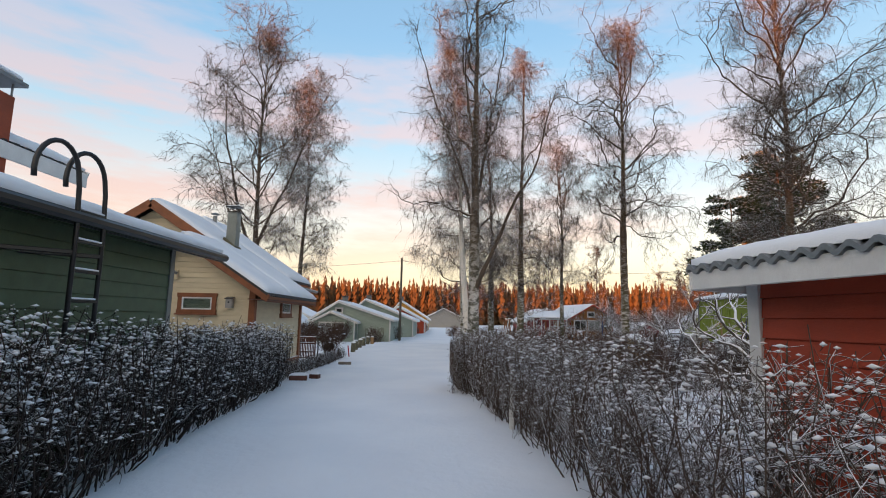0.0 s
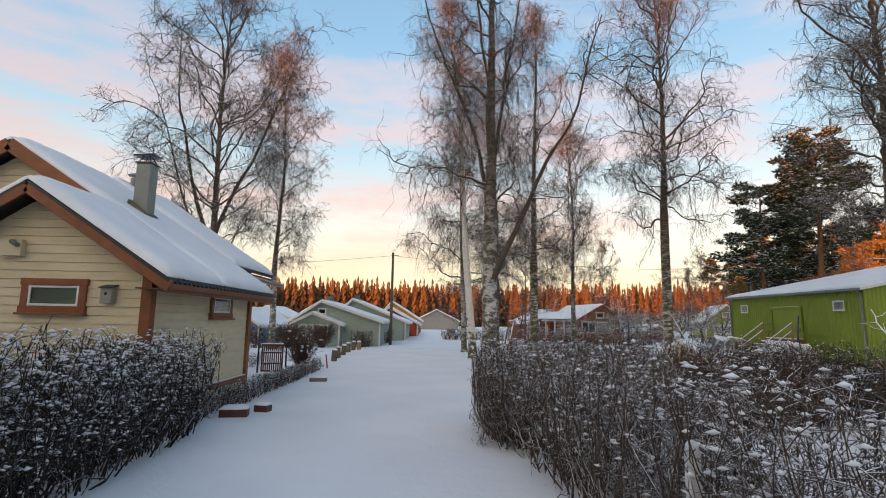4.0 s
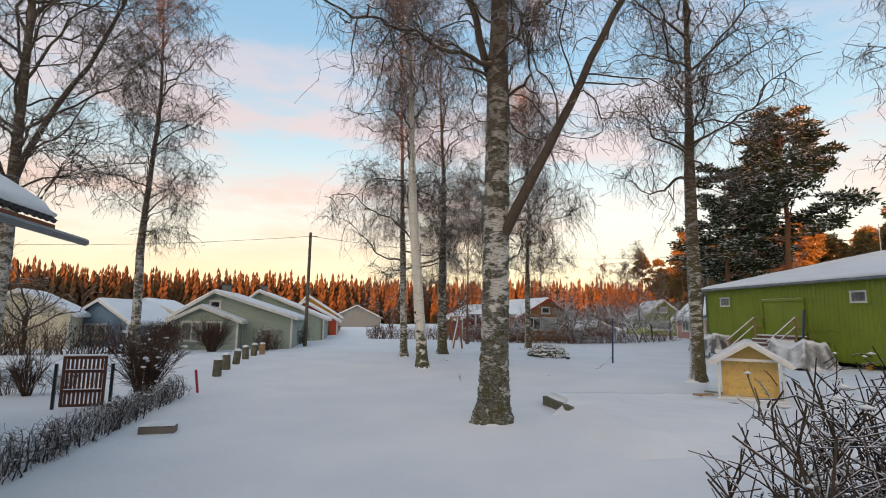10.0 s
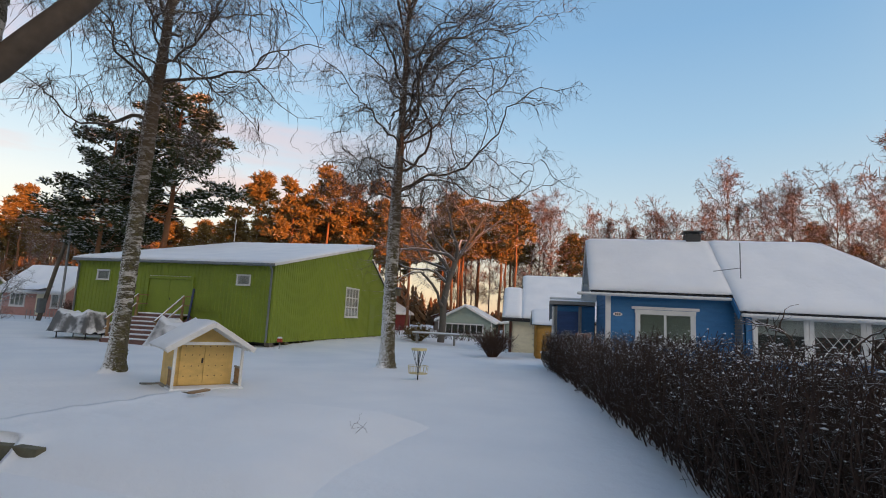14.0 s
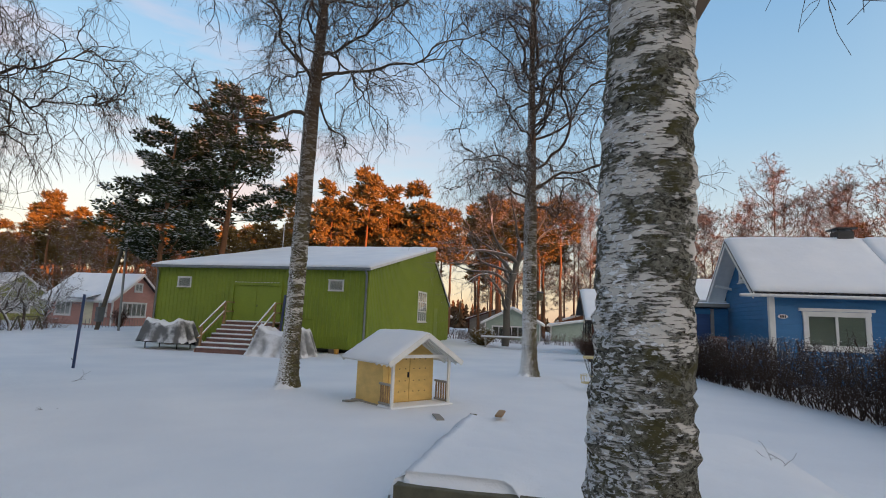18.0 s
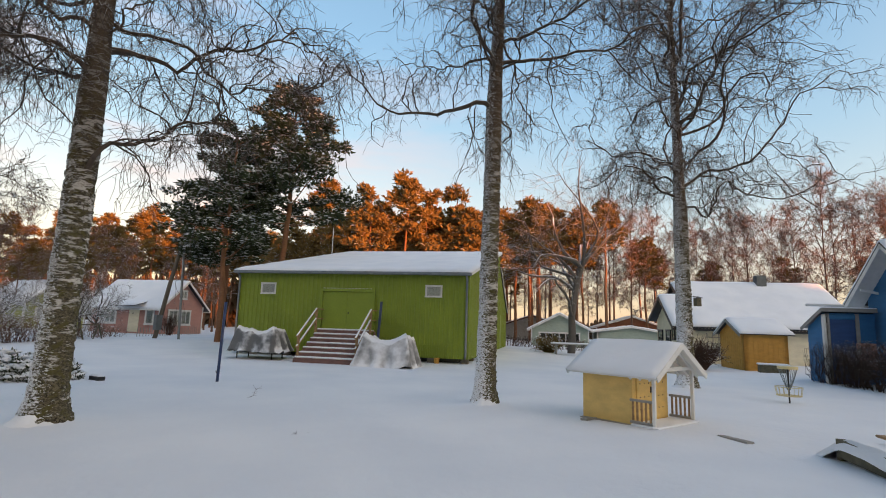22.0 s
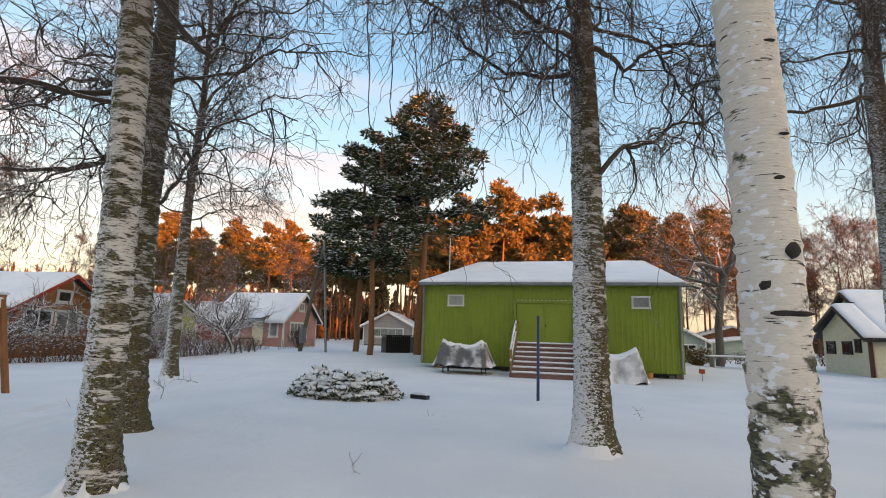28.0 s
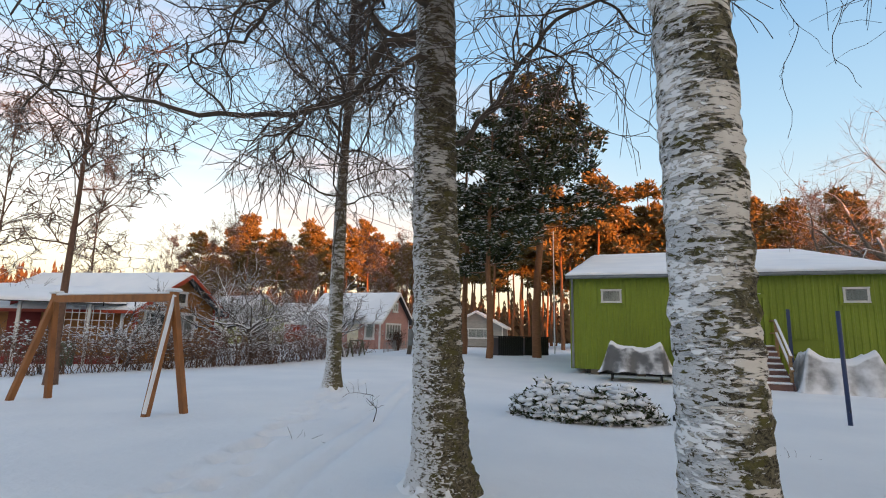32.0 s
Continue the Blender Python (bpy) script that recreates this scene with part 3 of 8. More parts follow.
    return z + 0.025 * noise.noise((x * 0.35, y * 0.35, 0)) + 0.010 * noise.noise((x * 1.1, y * 1.1, 3))


# ---- ground ----
def ground_sheet():
    """One sheet to the horizon, fine where one walks."""
    def steps(lo, hi, d):
        return list(np.arange(lo, hi + 1e-6, d))
    xs = [-900, -500, -250, -120, -70, -45] + steps(-30, -8, 1.0) + steps(-7.5, -1, 0.25) + steps(-0.9, 13, 0.1) + steps(13.25, 14, 0.25) + steps(14.5, 40, 1.0) + [46, 60, 90, 150, 300, 500, 900]
    ys = [-900, -500, -250, -120, -60, -30, -15] + steps(-8, -1, 1.0) + steps(-0.5, 37, 0.25) + steps(37.2, 43.6, 0.08) + steps(43.75, 48, 0.25) + steps(49, 70, 1.5) + [80, 100, 140, 200, 300, 500, 900]
    X, Y = np.meshgrid(xs, ys)
    Z = np.array([[dug(x, y) for x in xs] for y in ys])
    V = np.stack([X, Y, Z], -1).reshape(-1, 3)
    n, m = len(ys), len(xs)
    i = np.arange(n * m).reshape(n, m)
    Q = np.stack([i[:-1, :-1], i[:-1, 1:], i[1:, 1:], i[1:, :-1]], -1).reshape(-1, 4)
    return array_mesh("ground", V, Q, SNOW, True)


# trunk, x, y: the snow is banked up round each of them
STEMS = [(1.20, 19.66, 0.30), (1.60, 29.98, 0.25), (1.48, 35.17, 0.25), (3.60, 37.1, 0.35), (4.74, 31.09, 0.35), (9.15, 25.6, 0.3), (14.34, 20.63, 0.35), (9.93, 42.32, 0.3)]
PRINTS = random.Random(5)
FEET = []
TRAIL = [(-2.5, 37.6), (1.5, 38.5), (3.8, 39.6), (5.1, 40.1), (7.4, 41.0), (13.0, 43.2)]


def along(path, x, side=0.0):
    """y of a trodden line at x."""
    return float(np.interp(x, [p[0] for p in path], [p[1] for p in path])) + side


for k in range(64):
    px = -0.8 + 13.6 * k / 64
    FEET.append((px + PRINTS.uniform(-0.08, 0.08), along(TRAIL, px) + (0.15 if k % 2 else -0.15) + PRINTS.uniform(-0.09, 0.09) + (0.35 * math.sin(k * 0.9) if k % 5 == 0 else 0), PRINTS.uniform(0.6, 1.2)))
GROOVE = [(0.5, 37.5), (3.55, 38.65), (4.9, 39.02), (7.03, 39.63), (12.65, 41.62), (15, 42.3)]


def dug(x, y):
    z = land(x, y)
    for sx, sy, sr in STEMS:
        d2 = (x - sx) ** 2 + (y - sy) ** 2
        if d2 < 4:
            z += 0.09 * math.exp(-d2 / (2 * (sr + 0.02) ** 2))
    if -1 < x < 13.2 and 37 < y < 44:
        for fx, fy, fd in FEET:
            du, dv = (x - fx) * 0.93 + (y - fy) * 0.37, (y - fy) * 0.93 - (x - fx) * 0.37
            if du * du + dv * dv < 0.25:
                z += fd * (0.05 * math.exp(-(du * du / 0.06 + dv * dv / 0.035)) - 0.20 * math.exp(-(du * du / 0.022 + dv * dv / 0.009)))
        for off in (-0.19, 0.19):
            g = y - along(GROOVE, x, off)
            if abs(g) < 0.3 and x > 0.6:
                z -= 0.06 * math.exp(-g * g / 0.0040)
    if -3 < x < 3 and y > -2:
        lane = (x + 1.2 + 0.06 * y)
        z -= 0.03 * math.exp(-((abs(lane) - 0.75) ** 2) / 0.18)
    return z


tagged(part("ground", ground_sheet(), SNOW), "fresh snow over lane and lawns, faintly uneven", "snow", kind="structure")


# ---- plants ----
RNG = np.random.default_rng(11)


def tubes(P, R, sides):
    """Round bars along paths P (n, k, 3) with radii R (n, k): verts, quads."""
    n, k, _ = P.shape
    T = np.gradient(P, axis=1)
    T /= np.linalg.norm(T, axis=2, keepdims=True) + 1e-9
    ref = np.where(np.abs(T[:, :, 2:3]) > 0.9, np.array([1.0, 0.1, 0]), np.array([0.1, 0.05, 1.0]))
    U = np.cross(T, ref)
    U /= np.linalg.norm(U, axis=2, keepdims=True) + 1e-9
    W = np.cross(T, U)
    a = np.arange(sides) * 2 * np.pi / sides
    V = P[:, :, None] + R[:, :, None, None] * (np.cos(a)[None, None, :, None] * U[:, :, None] + np.sin(a)[None, None, :, None] * W[:, :, None])
    i = np.arange(n * k * sides).reshape(n, k, sides)
    j = np.roll(i, -1, axis=2)
    Q = np.stack([i[:, :-1], j[:, :-1], j[:, 1:], i[:, 1:]], -1).reshape(-1, 4)
    return V.reshape(-1, 3), Q[:, ::-1]


def stack(*parts_):
    V, Q, k = [], [], 0
    for v, q in parts_:
        V.append(v), Q.append(q + k)
        k += len(v)
    return np.concatenate(V), np.concatenate(Q)


def unit(a):
    return a / (np.linalg.norm(a, axis=-1, keepdims=True) + 1e-9)


def grow(rng, S, D, L, k, droop, wander, hold=0.0):
    """Wavering paths from S along D, of length L, k points each; droop pulls them down (or up) on the way."""
    P = [S]
    D = D0 = unit(D)
    n = len(S)
    L = np.broadcast_to(L, (n,))
    droop = np.broadcast_to(droop, (n,))
    for i in range(k - 1):
        D = unit(D * (1 - hold) + D0 * hold + rng.normal(0, wander, (n, 3)) - np.outer(droop, (0, 0, 1.0)) * (i + 1) / k)
        P.append(P[-1] + D * (L / (k - 1))[:, None])
    return np.stack(P, 1)


def sprout(rng, P, per, lo, hi, spread, keep):
    """Starts and ways of side shoots along paths P."""
    n, k, _ = P.shape
    idx = np.repeat(np.arange(n), per)
    f = rng.uniform(lo, hi, n * per) * (k - 1)
    i = np.minimum(f.astype(int), k - 2)
    w = (f - i)[:, None]
    S = P[idx, i] * (1 - w) + P[idx, i + 1] * w
    T = unit(P[idx, i + 1] - P[idx, i])
    D = unit(T * keep + unit(rng.normal(0, 1, (n * per, 3))) * spread)
    return S, D, idx, f / (k - 1)


def radii(r0, r1, n, k):
    f = np.linspace(0, 1, k)
    return np.outer(np.broadcast_to(r0, (n,)), 1 - f) + np.outer(np.broadcast_to(r1, (n,)), f)


def birch(seed, H, R, h0, n1=30, per=(9, 7, 3), lean=(0, 0), limbs=(), wide=3.2, weep=0.55, bend=0.25, fine=0.0045, rings=60, sides=36, strands=(), near=True, extra=6, forks=(), lopsided=(0.0, 0.0)):
    """Trunk, limbs and hanging twigs of a bare birch with its foot at the origin. limbs: (height, azimuth, rise, length, radius, sag) rows for the boughs
    that one knows; forks: the same for stems as strong as the leader. wide: the crown's radius; lopsided: (azimuth, share) of a crown heavier on one side."""
    rng = np.random.default_rng(seed)
    k = 40
    f = np.linspace(0, 1, k)
    wob = np.cumsum(rng.normal(0, bend / k ** 0.5 * 0.45, (k, 2)), 0) * f[:, None]
    sway = np.sin(f * 9 + rng.uniform(0, 6))[:, None] * rng.normal(0, 0.12, 2) * f[:, None]
    tr = np.stack([lean[0] * f * H + wob[:, 0] + sway[:, 0], lean[1] * f * H + wob[:, 1] + sway[:, 1], f * H - 0.15], 1)
    mid = h0 / H
    rad = R * np.interp(f, [0, mid, mid + 0.08, 0.75, 1.0], [0.97, 0.80, 0.60, 0.24, 0.03]) + R * 0.75 * np.exp(-f * H / 0.28)
    dense_f = np.concatenate([np.arange(0, 4.6, 0.035) / H, np.linspace(4.6 / H, 1, rings)]) if near else np.linspace(0, 1, rings)
    trd = np.stack([np.interp(dense_f, f, tr[:, c]) for c in range(3)], 1)
    radd = np.interp(dense_f, f, rad) * (1 + rng.normal(0, 0.008, len(dense_f)))
    V, Q = tubes(trd[None], radd[None], sides)
    if near:
        # curling plates of bark: wide round the trunk, short along it
        rough = rng.normal(0, 1, (len(dense_f), sides))
        rough = sum(np.roll(rough, i, 1) for i in range(-2, 3)) / 5 ** 0.5
        axis = np.repeat(trd, sides, 0)
        V = V + (V - axis) * (rough.reshape(-1, 1) * 0.034)
    trunk = (V, Q)
    # boughs that end on an egg-shaped outline
    rel = (np.arange(n1) + rng.uniform(0, 1, n1)) / n1
    hs = h0 + (0.90 * H - h0) * rel ** 1.1
    az = np.arange(n1) * 2.4 + rng.normal(0, 0.4, n1)
    elev = np.radians(np.interp(rel, [0, 0.5, 1], [28, 46, 62]) + rng.normal(0, 8, n1))
    out = wide * np.interp(rel, [0, 0.2, 0.5, 0.75, 1], [0.80, 1.0, 0.95, 0.72, 0.34]) * rng.uniform(0.72, 1.12, n1)
    out *= 1 + lopsided[1] * np.cos(az - lopsided[0])
    ln = out / np.cos(elev)
    rise = np.tan(elev)
    sag = np.interp(rel, [0, 0.5, 1], [0.08, 0.03, 0.0])
    top = np.arange(5)
    hs, az, rise, ln, sag = [np.concatenate(q) for q in ((hs, H * (0.80 + 0.035 * top)), (az, top * 2.4), (rise, np.full(5, 3.0)), (ln, H * 0.13 - 0.02 * H * top), (sag, np.zeros(5)))]
    r1 = np.clip(ln * 0.0105, 0.014, 0.05) * rng.uniform(0.8, 1.2, len(ln))
    n1 = len(hs)
    tips = np.full(n1, 0.008)
    if len(forks):
        fk = np.array(forks, float)
        hs, az, rise, ln, r1, sag = [np.concatenate([u, fk[:, i]]) for i, u in enumerate((hs, az, rise, ln, r1, sag))]
        tips = np.concatenate([tips, np.full(len(fk), 0.012)])
        n1 = len(hs)
    if limbs:
        lb = np.array([(*row, 0.03)[:6] for row in limbs])
        hs, az, rise, ln, r1, sag = [np.concatenate([u, lb[:, i]]) for i, u in enumerate((hs, az, rise, ln, r1, sag))]
        tips = np.concatenate([tips, np.full(len(lb), 0.009)])
        n1 = len(hs)
    S = np.stack([np.interp(hs, tr[:, 2], tr[:, c]) for c in range(3)], 1)
    D = np.stack([np.cos(az), np.sin(az), rise], 1)
    k1 = 24 if near else 15
    P1 = grow(rng, S, D, ln, k1, sag, 0.30 if near else 0.22, 0.24)
    if len(forks):
        # strong stems bend slowly
        at = slice(n1 - len(limbs) - len(forks), n1 - len(limbs))
        P1[at] = grow(rng, S[at], D[at], ln[at], k1, sag[at], 0.08, 0.12)
    taper = np.linspace(0, 1, k1) ** 0.7
    L1 = tubes(P1, r1[:, None] * (1 - taper) + tips[:, None] * taper, 7 if near else 5)
    S2, D2, i2, f2 = sprout(rng, P1, per[0], 0.12, 1.0, 0.85, 0.75)
    room = rng.uniform(0, 1, len(i2)) < np.clip(ln[i2] / (0.8 * wide), 0.3, 1)
    S2, D2, i2, f2 = S2[room], D2[room], i2[room], f2[room]
    for rows, number in ((limbs, extra), (forks, 16)):
        if len(rows) and number:
            first = n1 - len(limbs) - (len(forks) if rows is forks else 0)
            more = sprout(rng, P1[first:first + len(rows)], number, 0.2, 1.0, 0.9, 0.6)
            S2, D2, f2 = [np.concatenate([u, v]) for u, v in zip((S2, D2, f2), (more[0], more[1], more[3]))]
            i2 = np.concatenate([i2, more[2] + first])
    l2 = np.maximum(np.minimum(ln[i2], wide * 1.5) * rng.uniform(0.22, 0.52, len(i2)) * (1.2 - 0.6 * f2), 0.35)
    k2 = 10 if near else 6
    P2 = grow(rng, S2, D2, l2, k2, weep * 0.14, 0.36, 0.12)
    L2 = tubes(P2, radii(np.minimum(r1[i2] * 0.42, 0.017), max(fine * 1.25, 0.0042), len(i2), k2), 4)
    S3, D3, i3, _ = sprout(rng, P2, per[1], 0.1, 1.0, 0.85, 0.6)
    l3 = rng.uniform(0.35, 1.15, len(i3)) * H / 19
    k3 = 7 if near else 4
    P3 = grow(rng, S3, D3, l3, k3, weep * 0.70, 0.44)
    L3 = tubes(P3, radii(fine * 1.15, fine * 0.75, len(i3), k3), 3)
    S4, D4, i4, _ = sprout(rng, P3, per[2], 0.15, 1.0, 0.8, 0.6)
    k4 = 3 if near else 2
    P4 = grow(rng, S4, D4, rng.uniform(0.2, 0.55, len(i4)) * H / 19, k4, weep * 1.2, 0.30)
    L4 = tubes(P4, radii(fine * 0.85, fine * 0.60, len(i4), k4), 3)
    fine_ = [L3, L4]
    for i, number, longest in strands:
        # long pendulous shoots from the bough number i of those that one knows
        row = P1[n1 - len(limbs) + i][None]
        S5, D5, _, _ = sprout(rng, row, number, 0.3, 1.0, 0.5, 0.2)
        P5 = grow(rng, S5, D5 * (1, 1, 0.2) - (0, 0, 0.5), rng.uniform(0.35, 1.0, number) * longest, 26, 0.42, 0.33)
        S6, D6, i6, _ = sprout(rng, P5, 6, 0.25, 1.0, 0.6, 0.7)
        P6 = grow(rng, S6, D6, rng.uniform(0.15, 0.6, len(i6)), 6, 0.55, 0.30)
        fine_ += [tubes(P5, radii(0.0075, 0.0030, number, 26), 4), tubes(P6, radii(0.0034, 0.0022, len(i6), 6), 3)]
    return trunk, stack(L1, L2), stack(*fine_)


def snow_skirt(parent, R, seed):
    """Snow banked up against the foot of a trunk."""
    n, m = 36, 9
    V = []
    for j in range(m + 1):
        f = j / m
        for i in range(n):
            a = i / n * 2 * math.pi
            c, s = math.cos(a), math.sin(a)
            h = max(0.02, 0.13 + 0.24 * noise.noise((c * 1.6 + seed, s * 1.6, 0.3)) + 0.16 * noise.noise((c * 5, s * 5, seed)) + 0.14 * max(0, -0.8 * c + 0.5 * s))
            inner = R * (0.93 + 0.75 * math.exp(-(h + 0.15) / 0.28)) - 0.004
            outer = R * 1.4 + 0.42 + 0.16 * noise.noise((c * 2, s * 2, seed + 4))
            r = inner + (outer - inner) * (1 - f) ** 1.7
            z = -0.05 + (h + 0.05) * f ** 1.9 + 0.012 * noise.noise((c * 6, s * 6, f * 5 + seed))
            V.append((c * r, s * r, z))
    Fs = [(j * n + i, j * n + (i + 1) % n, (j + 1) * n + (i + 1) % n, (j + 1) * n + i) for j in range(m) for i in range(n)]
    part("snow_skirt", (V, Fs), SNOW, parent, "snow banked round the foot", True)


def plant_birch(name_label, at, geo, group="birches on the lawn", bark=None, R=0.0):
    t = thing("birch_tree", name_label, "tree", pose(*at), group)
    trunk, limbs_, twigs = geo
    part("trunk", array_mesh("trunk", *trunk, bark or BIRCH, True), BIRCH, t)
    tagged(part("branchwork", array_mesh("branchwork", *limbs_, LIMB, True), LIMB, t), kind="stuff")
    tagged(part("crown", array_mesh("crown", *twigs, TWIG), TWIG, t, "fine hanging twigs with hoarfrost"), kind="stuff")
    if R:
        snow_skirt(t, R, at[1])
    return t


def blobs(rng, C, size, flat=0.6, plain=False):
    """Small uneven lumps at the places C: verts, triangles."""
    base = np.array([[1, 0, 0], [-1, 0, 0], [0, 1, 0], [0, -1, 0], [0, 0, 1], [0, 0, -1]], float)
    tri = np.array([[0, 2, 4], [2, 1, 4], [1, 3, 4], [3, 0, 4], [2, 0, 5], [1, 2, 5], [3, 1, 5], [0, 3, 5]])
    # one subdivision, rounded
    V = [tuple(v) for v in base]
    find, T = {}, []

    def mid(a, b):
        key = (min(a, b), max(a, b))
        if key not in find:
            p = unit(np.array(V[a]) + np.array(V[b]))
            find[key] = len(V)
            V.append(tuple(p))
        return find[key]
    for a, b, c in tri:
        x, y, z = mid(a, b), mid(b, c), mid(c, a)
        T += [(a, x, z), (x, b, y), (z, y, c), (x, y, z)]
    if plain:
        a = np.arange(6) * np.pi / 3
        B = np.concatenate([np.stack([np.cos(a), np.sin(a), np.zeros(6)], 1), [[0.1, 0, 0.9], [0, 0.1, -0.6]]])
        T = np.array([(i, (i + 1) % 6, 6) for i in range(6)] + [((i + 1) % 6, i, 7) for i in range(6)])
    else:
        B, T = np.array(V), np.array(T)
    n = len(C)
    s = size * rng.uniform(0.4, 1.5, (n, 1, 1))
    ang = rng.uniform(0, 6.28, n)
    st = rng.uniform(0.9, 1.9, (n, 1)) ** 0.8
    X = B[None] * rng.uniform(0.8, 1.2, (n, len(B), 1))
    x, y, z = X[:, :, 0] * st, X[:, :, 1] / st, X[:, :, 2] * flat
    c, sn = np.cos(ang)[:, None], np.sin(ang)[:, None]
    W = np.stack([x * c - y * sn, x * sn + y * c, z], -1) * s + C[:, None]
    return W.reshape(-1, 3), (T[None] + (np.arange(n) * len(B))[:, None, None]).reshape(-1, 3)


def hedge(label, a, b, width, height, per_m, seed, mat, clumps, clump_size=0.032, rise=0.45, thick=0.007, twig_len=0.30, tip=0.0, top_only=False, far=False, twist=1.15):
    """A clipped hedge along the line a-b on the ground: stems, side twigs and lumps of snow."""
    rng = np.random.default_rng(seed)
    a, b = np.array(a, float), np.array(b, float)
    u = (b - a) / np.linalg.norm(b - a)
    v = np.array([-u[1], u[0]])
    L = np.linalg.norm(b - a)
    n = int(L * per_m)
    s, w = rng.uniform(0, L, n), rng.uniform(-0.5, 0.5, n) * width * 0.75
    base = a + np.outer(s, u) + np.outer(w, v)
    S = np.stack([base[:, 0], base[:, 1], [land(*p) - 0.05 for p in base]], 1)
    out = np.outer(w / width * 0.45, v)
    D = np.stack([out[:, 0] + rng.normal(0, 0.24, n), out[:, 1] + rng.normal(0, 0.24, n), np.ones(n)], 1)
    hh = height * (1 + 0.05 * np.sin(s * 1.7 + seed) + rng.normal(0, 0.05, n)) + 0.05
    P1 = grow(rng, S, D, hh * 1.0, 7, -0.03, 0.22 * twist)
    # stems that would leave the clipped shape turn back into it
    q1 = P1[:, :, :2] - a
    o1, t1 = np.clip(q1 @ v, -width * 0.55, width * 0.55), np.clip(q1 @ u, -0.1, L + 0.1)
    P1[:, :, :2] = a + t1[:, :, None] * u + o1[:, :, None] * v
    L1 = tubes(P1, radii(thick * rng.uniform(0.8, 1.8, len(P1)), thick * 0.5, len(P1), 7), 4)
    S2, D2, i2, f2 = sprout(rng, P1, 6 if far else 11, 0.25 - tip, 1.0, 0.9, rise)
    k2 = 3 if far else 4
    P2 = grow(rng, S2, D2, rng.uniform(0.6, 1.3, len(i2)) * twig_len, k2, -0.06, 0.32 * twist)
    S3, D3, i3, _ = sprout(rng, P2, 1 if far else 2, 0.2, 1.0, 0.9, 0.7)
    P3 = grow(rng, S3, D3, rng.uniform(0.4, 1.0, len(i3)) * twig_len * 0.6, 3, -0.05, 0.2)

    def clip(P):
        """Keep the shoots inside the clipped shape."""
        q = P[:, -1, :2] - a
        t, o, z = q @ u, q @ v, P[:, -1, 2]
        g = 0.05 - 0.32 * np.array([ease(1, 25, y) for y in P[:, -1, 1]])
        return (np.abs(o) < width * 0.56 + rng.normal(0, 0.03, len(P))) & (z < g + height * (1 + 0.03 * np.sin(t * 2.1)) + np.abs(rng.normal(0, 0.03, len(P)))) & (t > -0.25) & (t < L + 0.25)
    P2, P3 = P2[clip(P2)], P3[clip(P3)]
    L2 = tubes(P2, radii(thick * 0.62, thick * 0.35, len(P2), k2), 3)
    L3 = tubes(P3, radii(thick * 0.45, thick * 0.28, len(P3), 3), 3)
    t = thing("hedge", label, "hedge", group="clipped hedges")
    tagged(part("stem_work", array_mesh("stem_work", *stack(L1), mat), mat, t), kind="stuff")
    tagged(part("brushwood", array_mesh("brushwood", *stack(L2, L3), mat), mat, t), kind="stuff")
    if clumps:
        tips = np.concatenate([P2[:, 1], P2[:, -1], P3[:, -1]])
        zz = tips[:, 2] - 0.0
        wgt = np.clip((zz - (zz.max() - height)) / height, 0.05, 1) ** (3.0 if top_only else 1.2)
        pick = rng.choice(len(tips), min(int(L * clumps), len(tips)), replace=False, p=wgt / wgt.sum())
        c = tips[pick] + np.array([0, 0, 0.012])
        V, T = blobs(rng, c, clump_size * 0.95, 0.6, True)
        tagged(part("caught_snow", array_mesh("caught_snow", V, T, CLUMP, True), CLUMP, t, "lumps of snow caught in the twigs"), kind="stuff")
    return t


def bush(label, at, radius, height, seed, mat=None, n=90, name="bush", clumps=0, thick=0.007):
    """A loose shrub: stems that spread from one foot."""
    rng = np.random.default_rng(seed)
    mat = mat or BUSH
    ang = rng.uniform(0, 6.28, n)
    S = np.stack([np.cos(ang) * radius * 0.18, np.sin(ang) * radius * 0.18, np.full(n, -0.05)], 1) * rng.uniform(0.3, 1, (n, 1))
    D = np.stack([np.cos(ang) * rng.uniform(0.1, 1, n) * radius / height, np.sin(ang) * rng.uniform(0.1, 1, n) * radius / height, np.ones(n)], 1)
    P1 = grow(rng, S, D, height * rng.uniform(0.7, 1.1, n), 6, 0.0, 0.1)
    S2, D2, i2, _ = sprout(rng, P1, 8, 0.25, 1, 0.6, 1.0)
    P2 = grow(rng, S2, D2, rng.uniform(0.15, 0.4, len(i2)) * height, 4, 0.0, 0.15)
    S3, D3, i3, _ = sprout(rng, P2, 2, 0.2, 1, 0.6, 1.0)
    P3 = grow(rng, S3, D3, rng.uniform(0.08, 0.2, len(i3)) * height, 3, 0.0, 0.15)
    t = thing(name, label, "bush", pose(*at))
    part("stem_work", array_mesh("stem_work", *tubes(P1, radii(thick * 1.4, thick * 0.6, n, 6), 4), mat), mat, t)
    part("brushwood", array_mesh("brushwood", *stack(tubes(P2, radii(thick * 0.7, thick * 0.4, len(P2), 4), 3), tubes(P3, radii(thick * 0.45, thick * 0.3, len(P3), 3), 3)), mat), mat, t)
    if clumps:
        tips = np.concatenate([P2[:, -1], P3[:, -1]])
        V, T = blobs(rng, tips[rng.choice(len(tips), clumps, replace=False)], 0.04, 0.55)
        tagged(part("caught_snow", array_mesh("caught_snow", V, T, CLUMP, True), CLUMP, t), kind="stuff")
    return t


